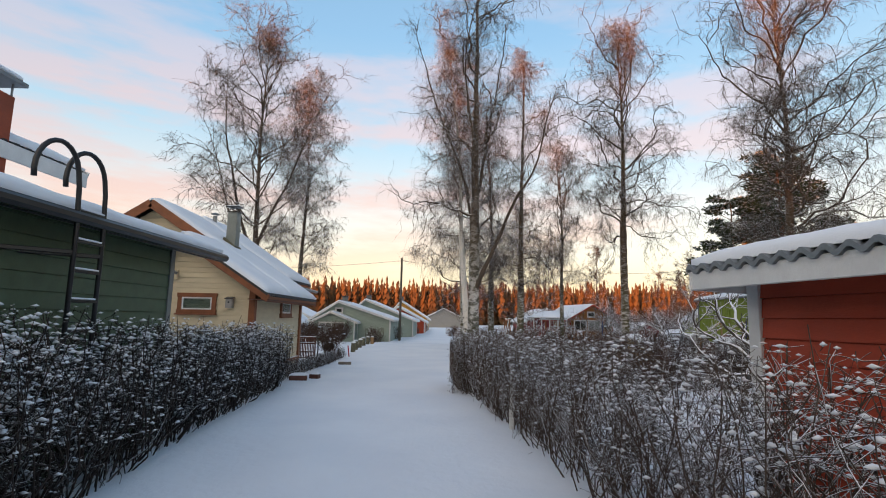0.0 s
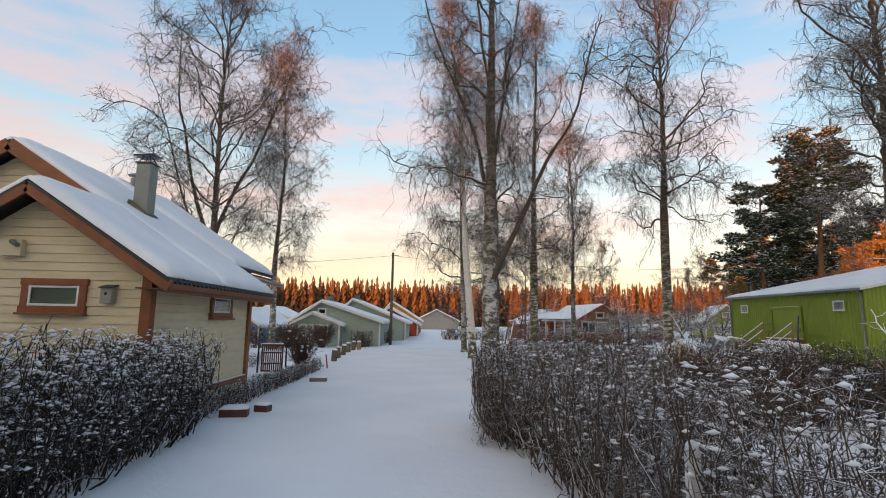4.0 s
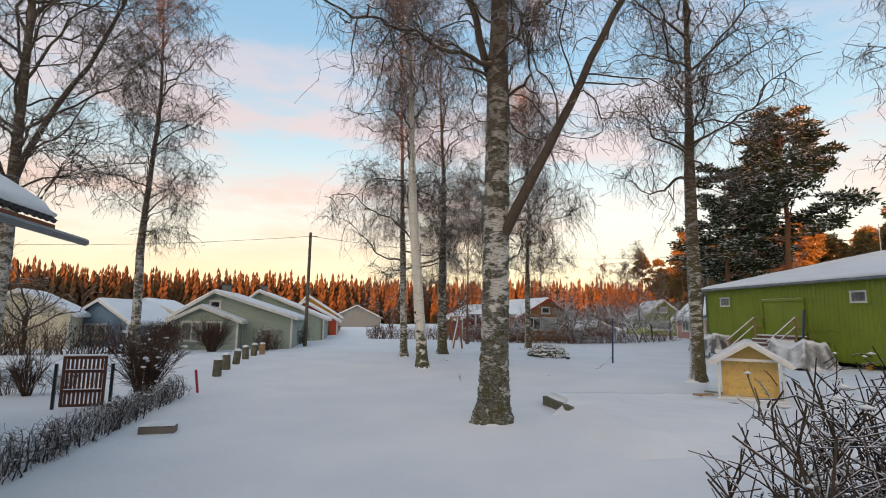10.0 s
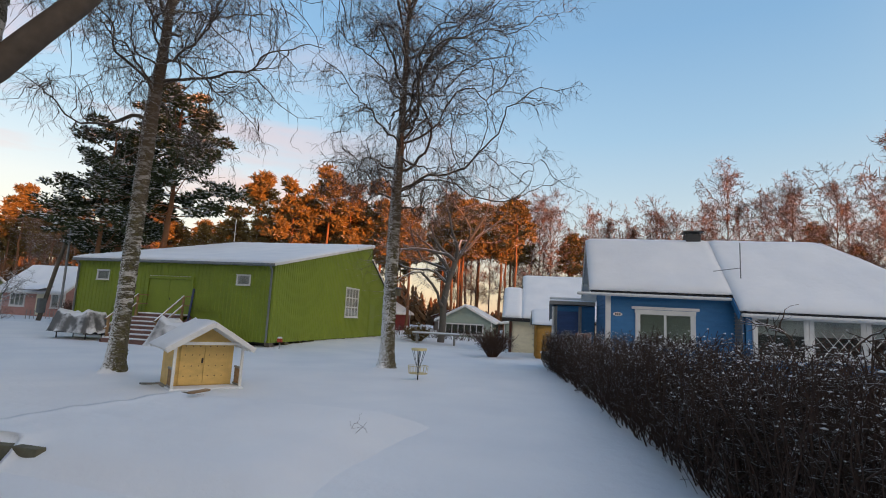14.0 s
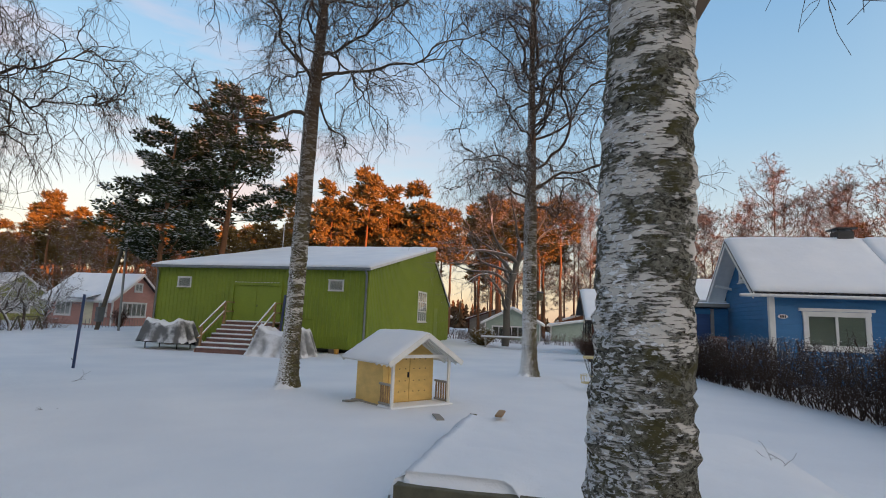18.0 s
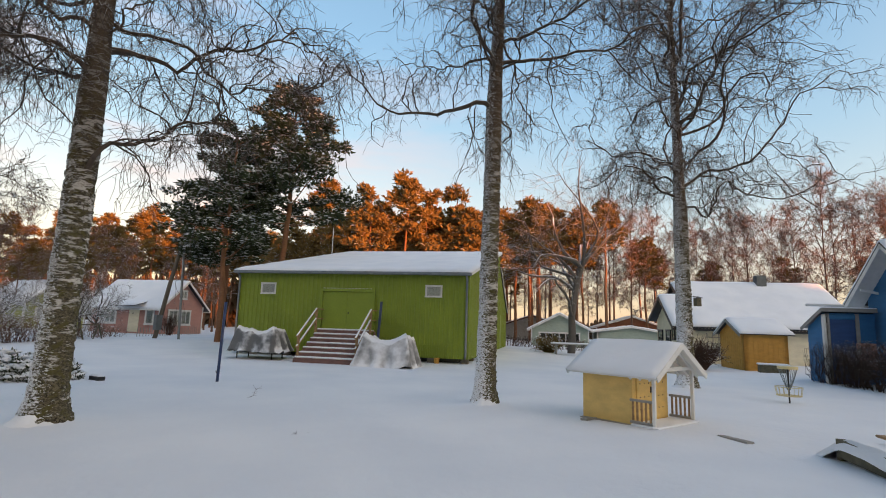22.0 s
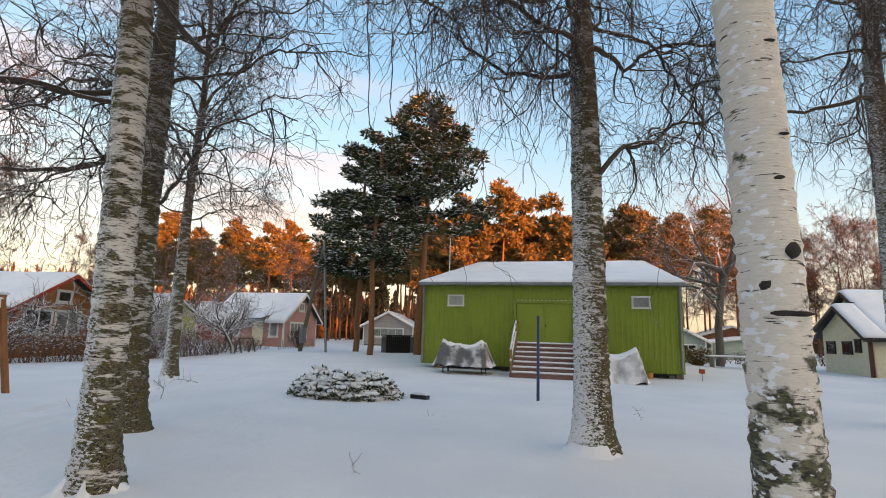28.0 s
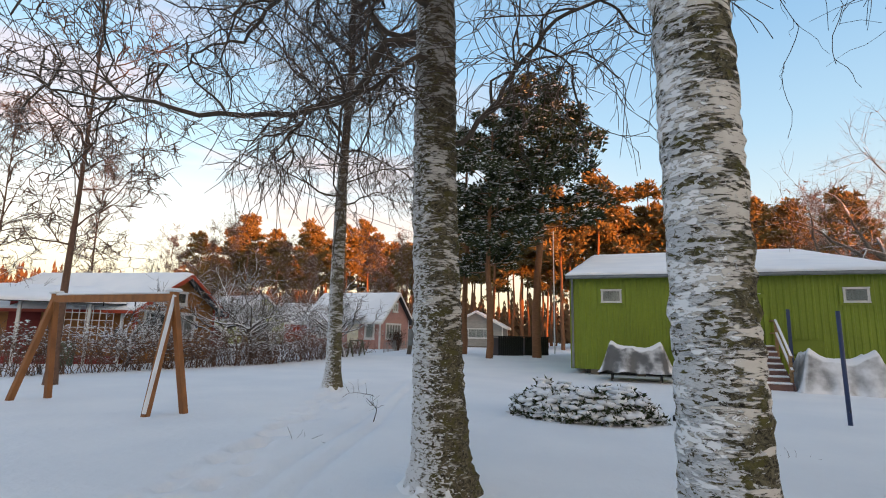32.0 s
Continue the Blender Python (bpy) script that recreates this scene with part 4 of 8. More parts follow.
def crooked_tree(label, at, H, seed, n1=9, spread=0.9, name="apple_tree", per=(7, 6), r0=0.09, mat=None):
    """An old garden tree with a short bole and wide crooked boughs, snow along the upper side."""
    rng = np.random.default_rng(seed)
    mat = mat or LIMB
    tr = grow(rng, np.array([[0, 0, -0.1]]), np.array([[rng.normal(0, 0.15), rng.normal(0, 0.15), 1]]), H * 0.45, 8, 0.0, 0.12)
    T0 = tubes(tr, radii(r0, r0 * 0.7, 1, 8), 9)
    az = np.arange(n1) * 2.4 + rng.normal(0, 0.3, n1)
    S = tr[0][rng.integers(3, 8, n1)]
    D = np.stack([np.cos(az) * spread, np.sin(az) * spread, rng.uniform(0.3, 1.0, n1)], 1)
    P1 = grow(rng, S, D, H * rng.uniform(0.45, 0.7, n1), 10, -0.05, 0.28)
    S2, D2, i2, _ = sprout(rng, P1, per[0], 0.2, 1, 0.8, 0.7)
    P2 = grow(rng, S2, D2, H * rng.uniform(0.12, 0.32, len(i2)), 6, -0.1, 0.25)
    S3, D3, i3, _ = sprout(rng, P2, per[1], 0.2, 1, 0.8, 0.7)
    P3 = grow(rng, S3, D3, H * rng.uniform(0.05, 0.14, len(i3)), 3, -0.15, 0.2)
    t = thing(name, label, "tree", pose(*at))
    part("trunk", array_mesh("trunk", *T0, mat, True), mat, t)
    tagged(part("branchwork", array_mesh("branchwork", *stack(tubes(P1, radii(r0 * 0.5, 0.012, n1, 10), 6), tubes(P2, radii(0.016, 0.006, len(P2), 6), 4)), mat), mat, t), kind="stuff")
    tagged(part("crown", array_mesh("crown", *tubes(P3, radii(0.0075, 0.0045, len(P3), 3), 3), mat), mat, t), kind="stuff")
    return t


def needles(rng, C, R, per, size, flat=0.45):
    """Tufts of needle sprays round the places C with radii R: verts, triangles."""
    n = len(C)
    d = unit(rng.normal(0, 1, (n, per, 3))) * rng.uniform(0.35, 1, (n, per, 1)) * R[:, None, None]
    d[:, :, 2] *= flat
    c = C[:, None] + d
    ax = unit(d + rng.normal(0, 0.35, d.shape) * R[:, None, None] + np.array([0, 0, 0.25]) * R[:, None, None])
    side = unit(np.cross(ax, rng.normal(0, 1, d.shape)))
    s = size * rng.uniform(0.6, 1.4, (n, per, 1))
    V = np.stack([c - side * s * 0.28, c + side * s * 0.28, c + ax * s], 2).reshape(-1, 3)
    return V, np.arange(len(V)).reshape(-1, 3)


def pine(seed, H, R, crown=0.45, n1=26, per=46, size=0.30, spread=0.22, mat=None, flat=0.45, lump=1.0):
    """A Scots pine: bare reddish trunk, layered tufts on crooked boughs."""
    rng = np.random.default_rng(seed)
    f = np.linspace(0, 1, 14)
    wob = np.cumsum(rng.normal(0, 0.05, (14, 2)), 0)
    tr = np.stack([wob[:, 0], wob[:, 1], f * H - 0.2], 1)
    T0 = tubes(tr[None], (R * (1 - f * 0.85) + 0.02)[None], 8)
    h = H * (crown + (0.99 - crown) * np.sort(rng.uniform(0, 1, n1)))
    az = np.arange(n1) * 2.4 + rng.normal(0, 0.5, n1)
    rel = (h / H - crown) / (1 - crown)
    ln = H * spread * (1.05 - (0.62 if flat < 0.3 else 0.75) * rel ** (3.0 if flat < 0.3 else 1.5)) * rng.uniform(0.55, 1.1, n1)
    S = np.stack([np.interp(h, tr[:, 2], tr[:, c]) for c in range(3)], 1)
    D = np.stack([np.cos(az), np.sin(az), rng.uniform(-0.05, 0.5, n1)], 1)
    P = grow(rng, S, D, ln, 6, -0.06, 0.16)
    L1 = tubes(P, radii(R * 0.22, 0.015, n1, 6), 3)
    C = np.concatenate([P[:, 3], P[:, 4], P[:, 5], P[:, 5] + rng.normal(0, 0.3, (n1, 3)), P[:, 4] + rng.normal(0, 0.35, (n1, 3))])
    RR = lump * np.tile(0.028 * H + ln * 0.16, 5) * rng.uniform(0.6, 1.2, len(C))
    return (np.concatenate([T0[0], L1[0]]), np.concatenate([T0[1], L1[1] + len(T0[0])])), needles(rng, C, RR, per, size, flat)


def spruce(rng, H, R, layers=9, spikes=8):
    """A small, cheap spruce: rings of drooping sprays on a spike."""
    V = []
    for i in range(layers):
        z = H * (0.08 + 0.9 * i / layers)
        r = R * (1 - i / layers) ** 0.85
        k = max(4, int(spikes * (1 - 0.5 * i / layers)))
        a = rng.uniform(0, 6.28) + np.arange(k) * 2 * np.pi / k + rng.normal(0, 0.2, k)
        rr = r * rng.uniform(0.65, 1.2, k)
        w = 3.4 * r / k * 1.3
        tip = np.stack([np.cos(a) * rr, np.sin(a) * rr, z - 0.30 * rr + rng.normal(0, 0.15, k)], 1)
        up = np.stack([np.cos(a) * rr * 0.05, np.sin(a) * rr * 0.05, np.full(k, z + H / layers * 1.1)], 1)
        s = np.stack([-np.sin(a), np.cos(a), np.zeros(k)], 1) * w
        m = (tip + up) / 2
        V += [np.stack([up, m - s * 0.5, tip], 1), np.stack([up, tip, m + s * 0.5], 1)]
    V = np.concatenate(V).reshape(-1, 3)
    return V, np.arange(len(V)).reshape(-1, 3)


# ---- houses: pieces of a facade ----
def on(o, u, s, z, d=0.0):
    """The place s along a wall that starts at o and runs along u (to the right of one who faces it), at height z, d before its face."""
    return Vector((o[0] + u[0] * s + u[1] * d, o[1] + u[1] * s - u[0] * d, z))


def wall(parent, o, u, pts, mat, thick=0.14, label=""):
    return part("wall", prism([on(o, u, s, z) for s, z in pts], (-u[1] * thick, u[0] * thick, 0)), mat, parent, label)


def span(pts, z):
    """The stretch of a wall's outline at height z."""
    ss = []
    for (s0, z0), (s1, z1) in zip(pts, pts[1:] + pts[:1]):
        if (z0 - z) * (z1 - z) <= 0 and z0 != z1:
            ss.append(s0 + (s1 - s0) * (z - z0) / (z1 - z0))
    return (min(ss), max(ss)) if len(ss) >= 2 else None


def siding(w, o, u, pts, mat, step=0.14, skip=()):
    """Horizontal boards on a wall, each a piece of its own with its lower edge proud."""
    z0, z1 = min(z for _, z in pts), max(z for _, z in pts)
    k = 0
    while z0 + k * step < z1 - 0.03:
        lo, hi = z0 + k * step, min(z0 + (k + 1) * step - 0.006, z1 - 0.004)
        a, b = span(pts, lo + 0.002), span(pts, hi)
        if a and b and b[1] - b[0] > 0.05:
            jit = 0.002 * ((k * 7) % 3 - 1)
            V = [on(o, u, a[0], lo, 0.026 + jit), on(o, u, a[1], lo, 0.026 + jit), on(o, u, b[1], hi, 0.011), on(o, u, b[0], hi, 0.011),
                 on(o, u, a[0], lo, 0.001), on(o, u, a[1], lo, 0.001), on(o, u, b[1], hi, 0.001), on(o, u, b[0], hi, 0.001)]
            Fs = [(0, 1, 2, 3), (7, 6, 5, 4), (4, 5, 1, 0), (3, 2, 6, 7), (1, 5, 6, 2), (4, 0, 3, 7)]
            part("board", fixed(V, Fs), mat, w)
        k += 1


def slab_on(o, u, s0, z0, s1, z1, d0, d1, c=0.004):
    """A flat bar on a wall's face, from depth d0 to d1 before it."""
    m = Matrix(((u[0], u[1], 0, o[0]), (u[1], -u[0], 0, o[1]), (0, 0, 1, 0), (0, 0, 0, 1)))
    g = box((s0, d0, z0), (s1, d1, z1), c)
    V, Fs = moved(g, m)
    return fixed(V, Fs)


def window(parent, o, u, s0, z0, s1, z1, cols=2, rows=1, trim=0.09, frame_mat=None, inner=None, sash=None, sill=True, name="window", deep=0.05):
    """Casing, sashes, panes and what hangs behind them."""
    frame_mat, inner, sash = frame_mat or WHITE, inner or CURTAIN, sash or WHITE
    w = part(name, slab_on(o, u, s0, z0, s1, z1, 0.004, 0.030), inner, parent)
    casing = [slab_on(o, u, s0 - trim, z0 - trim, s0, z1 + trim, 0.002, deep + 0.02), slab_on(o, u, s1, z0 - trim, s1 + trim, z1 + trim, 0.002, deep + 0.02),
              slab_on(o, u, s0 - trim - 0.015, z1, s1 + trim + 0.015, z1 + trim, 0.002, deep + 0.03), slab_on(o, u, s0 - trim - 0.015, z0 - trim, s1 + trim + 0.015, z0, 0.002, deep + 0.03)]
    part("window_frame", join(*casing), frame_mat, w)
    bars = []
    e = min(0.035, (s1 - s0) * 0.08)
    for i in range(cols + 1):
        s = s0 + (s1 - s0) * i / cols
        bars.append(slab_on(o, u, max(s0, s - e), z0, min(s1, s + e), z1, 0.032, 0.062))
    for i in range(rows + 1):
        z = z0 + (z1 - z0) * i / rows
        bars.append(slab_on(o, u, s0, max(z0, z - e), s1, min(z1, z + e), 0.033, 0.060))
    part("sash", join(*bars), sash, w)
    for i in range(cols):
        a, b = s0 + (s1 - s0) * i / cols + e, s0 + (s1 - s0) * (i + 1) / cols - e
        p = part("pane", slab_on(o, u, a, z0 + e * 0.5, b, z1 - e * 0.5, 0.042, 0.048, 0.001), GLASS, w)
        p.visible_shadow = False
    if sill:
        part("window_sill", slab_on(o, u, s0 - trim - 0.03, z0 - trim - 0.03, s1 + trim + 0.03, z0 - trim + 0.005, 0.0, deep + 0.07), frame_mat, w)
    return w


def quad_at(q, a, b):
    p0, p1 = Vector(q[0]).lerp(Vector(q[1]), a), Vector(q[3]).lerp(Vector(q[2]), a)
    return p0.lerp(p1, b)


def roof(parent, q, mat=None, snow=0.10, wave=0.0, thick=0.035, amp=0.022, seed=1, snow_label=""):
    """A roof slope from its corners (eave start, eave end, ridge end, ridge start) with the snow that lies on it."""
    mat = mat or ROOF
    q = [Vector(p) for p in q]
    nrm = (q[1] - q[0]).cross(q[3] - q[0]).normalized()
    if nrm.z < 0:
        nrm = -nrm
    L = (q[1] - q[0]).length
    if wave:
        n = int(L / wave) * 6
        V, Fs = [], []
        for j in (0.0, 1.0):
            for i in range(n + 1):
                p = quad_at(q, i / n, j) + nrm * amp * 1.1 * math.sin(2 * math.pi * i / 6)
                V += [p, p - nrm * 0.038]
        for i in range(n):
            a, b = 2 * i, 2 * (i + 1)
            c, d = a + 2 * (n + 1), b + 2 * (n + 1)
            Fs += [(a, b, d, c), (a + 1, c + 1, d + 1, b + 1), (a, a + 1, b + 1, b), (c, d, d + 1, c + 1)]
        Fs += [(0, 2 * (n + 1), 2 * (n + 1) + 1, 1), (2 * n, 2 * n + 1, 4 * n + 3, 4 * n + 2)]
        r = part("roof", (V, Fs), mat, parent)
    else:
        r = part("roof", prism(q, -nrm * thick), mat, parent)
    if snow:
        if wave:
            r0, r1 = q[3] - q[0], q[2] - q[1]
            q = [q[0] + r0.normalized() * 0.05, q[1] + r1.normalized() * 0.05, q[2], q[3]]
        S = (q[3] - q[0]).length
        nx, ny = max(4, min(60, int(L / 0.14))), max(4, min(40, int(S / 0.14)))
        V, Fs = [], []
        for j in range(ny + 1):
            for i in range(nx + 1):
                a, b = i / nx, j / ny
                p = quad_at(q, a, b)
                edge = min(a * L, (1 - a) * L, b * S)
                h = snow * (0.36 + 0.64 * ease(0, 0.20, edge)) + 0.020 * noise.noise(p * 1.6 + Vector((seed, 0, 0))) + 0.008 * noise.noise(p * 6)
                V.append(p + nrm * (max(h, 0.02) + amp * 0.6))
        m = len(V)
        V += [quad_at(q, i / nx, j / ny) + nrm * (amp * 0.8 if wave else 0.003) for j in range(ny + 1) for i in range(nx + 1)]
        w = nx + 1
        up = (Vector(V[1]) - Vector(V[0])).cross(Vector(V[w]) - Vector(V[0])).dot(nrm) > 0
        for j in range(ny):
            for i in range(nx):
                k = j * w + i
                Fs.append((k, k + 1, k + w + 1, k + w) if up else (k, k + w, k + w + 1, k + 1))
        ring = [i for i in range(w)] + [j * w + nx for j in range(1, ny + 1)] + [ny * w + i for i in range(nx - 1, -1, -1)] + [j * w for j in range(ny - 1, 0, -1)]
        for a, b in zip(ring, ring[1:] + ring[:1]):
            Fs.append((a, a + m, b + m, b) if up else (a, b, b + m, a + m))
        part("roof_snow", (V, Fs), SNOW_ROOF, parent, snow_label, True)
    return r


def barge(parent, a, b, h=0.16, w=0.03, mat=None, name="bargeboard"):
    a, b = Vector(a), Vector(b)
    return part(name, beam(a, b, w, h), mat or WHITE, parent)


def corner_board(parent, x, y, z0, z1, mat, r=0.055):
    return part("corner_board", box((x - r, y - r, z0), (x + r, y + r, z1)), mat, parent)


def gable_house(label, o, rot, w, l, zb, ze, zr, wall_mat, trim_mat, boards=0.0, name="cottage", over=(0.35, 0.4), roof_mat=None, snow=0.11, chimney=None, wave=0.0, apex=0.5, group="garden cottages", stilts=True):
    """A cottage whose gable, w wide, faces local -y; its ridge runs l along +y. o is its left front corner."""
    t = thing(name, label, "house", group=group)
    c, s = math.cos(radians(rot)), math.sin(radians(rot))

    def at(x, y):
        return (o[0] + x * c - y * s, o[1] + x * s + y * c)
    ux, uy = (c, s), (-s, c)
    gab = [(0, zb), (w, zb), (w, ze), (w * apex, zr), (0, ze)]
    side = [(0, zb), (l, zb), (l, ze), (0, ze)]
    walls = []
    for oo, uu, pts in ((at(0, 0), ux, gab), (at(w, l), (-ux[0], -ux[1]), [(w - x, z) for x, z in gab][::-1]), (at(w, 0), uy, side), (at(0, l), (-uy[0], -uy[1]), side)):
        wl_ = wall(t, oo, uu, pts, wall_mat)
        walls.append((wl_, oo, uu, pts))
        if boards:
            siding(wl_, oo, uu, pts, wall_mat, boards)
    for x, y in ((0, 0), (w, 0), (w, l), (0, l)):
        corner_board(t, *at(x, y), zb, ze, trim_mat)
    g, e = over
    for sgn, xe in ((0, 0.0), (1, w)):
        slope = (zr - ze) / (w * apex if sgn == 0 else w * (1 - apex))
        xo = -e if sgn == 0 else w + e
        zo = ze - e * slope + 0.06
        p0, p1, p2, p3 = at(xo, -g), at(xo, l + g), at(w * apex, l + g), at(w * apex, -g)
        roof(t, [(*p0, zo), (*p1, zo), (*p2, zr + 0.06), (*p3, zr + 0.06)], roof_mat, snow, wave, seed=int(zr * 10) + sgn)
        b0, b1 = Vector((*p0, zo - 0.05)), Vector((*p3, zr + 0.01))
        barge(t, b0, b1, 0.16, 0.03, trim_mat)
        part("fascia", beam((*p0, zo - 0.06), (*p1, zo - 0.06), 0.03, 0.12), trim_mat, t)
    if stilts:
        part("plinth", prism([(*at(0.08, 0.08), zb - 0.5), (*at(w - 0.08, 0.08), zb - 0.5), (*at(w - 0.08, l - 0.08), zb - 0.5), (*at(0.08, l - 0.08), zb - 0.5)], (0, 0, 0.5)), STONE, t)
    if chimney:
        x, y, h = chimney
        zc = zr - abs(x - w * apex) * (zr - ze) / (w * 0.5)
        ch = part("chimney", moved(box((-0.25, -0.25, zc - 0.2), (0.25, 0.25, zc + h), 0.01), pose(*at(x, y), 0, 0, 0, rot)), BRICK_CH, t)
        part("chimney_cap", moved(box((-0.32, -0.32, zc + h), (0.32, 0.32, zc + h + 0.06)), pose(*at(x, y), 0, 0, 0, rot)), ROOF, ch)
    return t, walls


# ---- lane, western side: dark green outbuilding ----
def green_outbuilding():
    t = thing("outbuilding", "dark sage green board outbuilding with a snowy low roof", "house")
    o, u = (-3.75, -5.0), (0, 1)
    pts = [(0, -0.2), (12.0, -0.2), (12.0, 2.50), (0, 2.50)]
    w = wall(t, o, u, pts, SAGE_DARK)
    siding(w, o, u, pts, SAGE_DARK, 0.165)
    o2, u2 = (-3.75, 7.0), (-1, 0)
    w2 = wall(t, o2, u2, [(0.15, -0.2), (4.0, -0.2), (4.0, 3.2), (0.15, 2.50)], SAGE_DARK)
    corner_board(t, -3.76, 6.98, -0.2, 2.5, GREY_METAL, 0.05)
    roof(t, [(-3.38, -5.3, 2.52), (-3.38, 7.75, 2.52), (-7.6, 7.75, 3.30), (-7.6, -5.3, 3.30)], ROOF, 0.12, seed=3)
    part("gutter", beam((-3.30, -5.3, 2.44), (-3.30, 7.7, 2.44), 0.11, 0.10, c=0.03), BLACK, t)
    part("fascia", beam((-3.40, -5.3, 2.46), (-3.40, 7.74, 2.46), 0.03, 0.14), BLACK, t)
    # the taller part behind
    o3, u3 = (-5.85, -2.0), (0, 1)
    pts3 = [(0, 2.9), (8.45, 2.9), (8.45, 3.5), (0, 3.5)]
    w3 = wall(t, o3, u3, pts3, SAGE_DARK)
    siding(w3, o3, u3, pts3, SAGE_DARK, 0.165)
    wall(t, (-5.85, 6.45), (-1, 0), [(0.15, 0.0), (4.5, 0.0), (4.5, 4.6), (0.15, 3.5)], SAGE_DARK)
    corner_board(t, -5.86, 6.44, 2.9, 3.5, BLACK, 0.045)
    roof(t, [(-5.2, -2.4, 3.58), (-5.2, 7.2, 3.58), (-8.9, 7.2, 4.75), (-8.9, -2.4, 4.75)], ROOF, 0.13, 0.18, seed=4)
    part("fascia", beam((-5.2, -2.4, 3.47), (-5.2, 7.2, 3.47), 0.03, 0.20), WHITE, t)
    barge(t, (-5.2, 7.2, 3.50), (-8.9, 7.2, 4.67), 0.2, 0.03, WHITE)
    ch = part("chimney", box((-5.75, 5.35, 3.0), (-5.22, 5.88, 4.15), 0.012), ORANGE_CH, t, "rust-red sheet-clad chimney")
    part("chimney_cap", join(box((-5.83, 5.28, 4.30), (-5.14, 5.95, 4.35)), *[rod([(x, y, 4.1), (x, y, 4.32)], 0.012) for x in (-5.72, -5.25) for y in (5.38, 5.85)]), GREY_METAL, ch)
    part("snow_cap", box((-5.8, 5.31, 4.35), (-5.17, 5.92, 4.43), 0.03), SNOW_ROOF, ch)
    return t


green_outbuilding()


def roof_ladder():
    t = thing("roof_ladder", "black tubular roof ladder with hooped rails fixed to the green wall", "ladder")
    for y in (4.52, 4.88):
        pts = [(-3.30, y, 1.05), (-3.30, y, 2.30), (-3.30, y - 0.03, 2.72)]
        pts += [(-3.30 - 0.05 * (1 - math.cos(a)), y - 0.05 - 0.19 * (1 - math.cos(a)), 2.78 + 0.29 * math.sin(a)) for a in (radians(d) for d in range(15, 200, 15))]
        part("rail", rod(pts, 0.022, 10), BLACK, t, "", True)
    for i in range(6):
        z = 1.15 + i * 0.27
        r = part("rung", beam((-3.30, 4.52, z), (-3.30, 4.88, z), 0.035, 0.03), BLACK, t)
        part("snow_cap", box((-3.318, 4.54, z + 0.015), (-3.282, 4.86, z + 0.032), 0.006), SNOW_ROOF, r)
    for y in (4.50, 4.86):
        part("bracket", beam((-3.76, y - 0.42, 2.12), (-3.30, y, 2.12), 0.04, 0.04), BLACK, t)
    return t


roof_ladder()


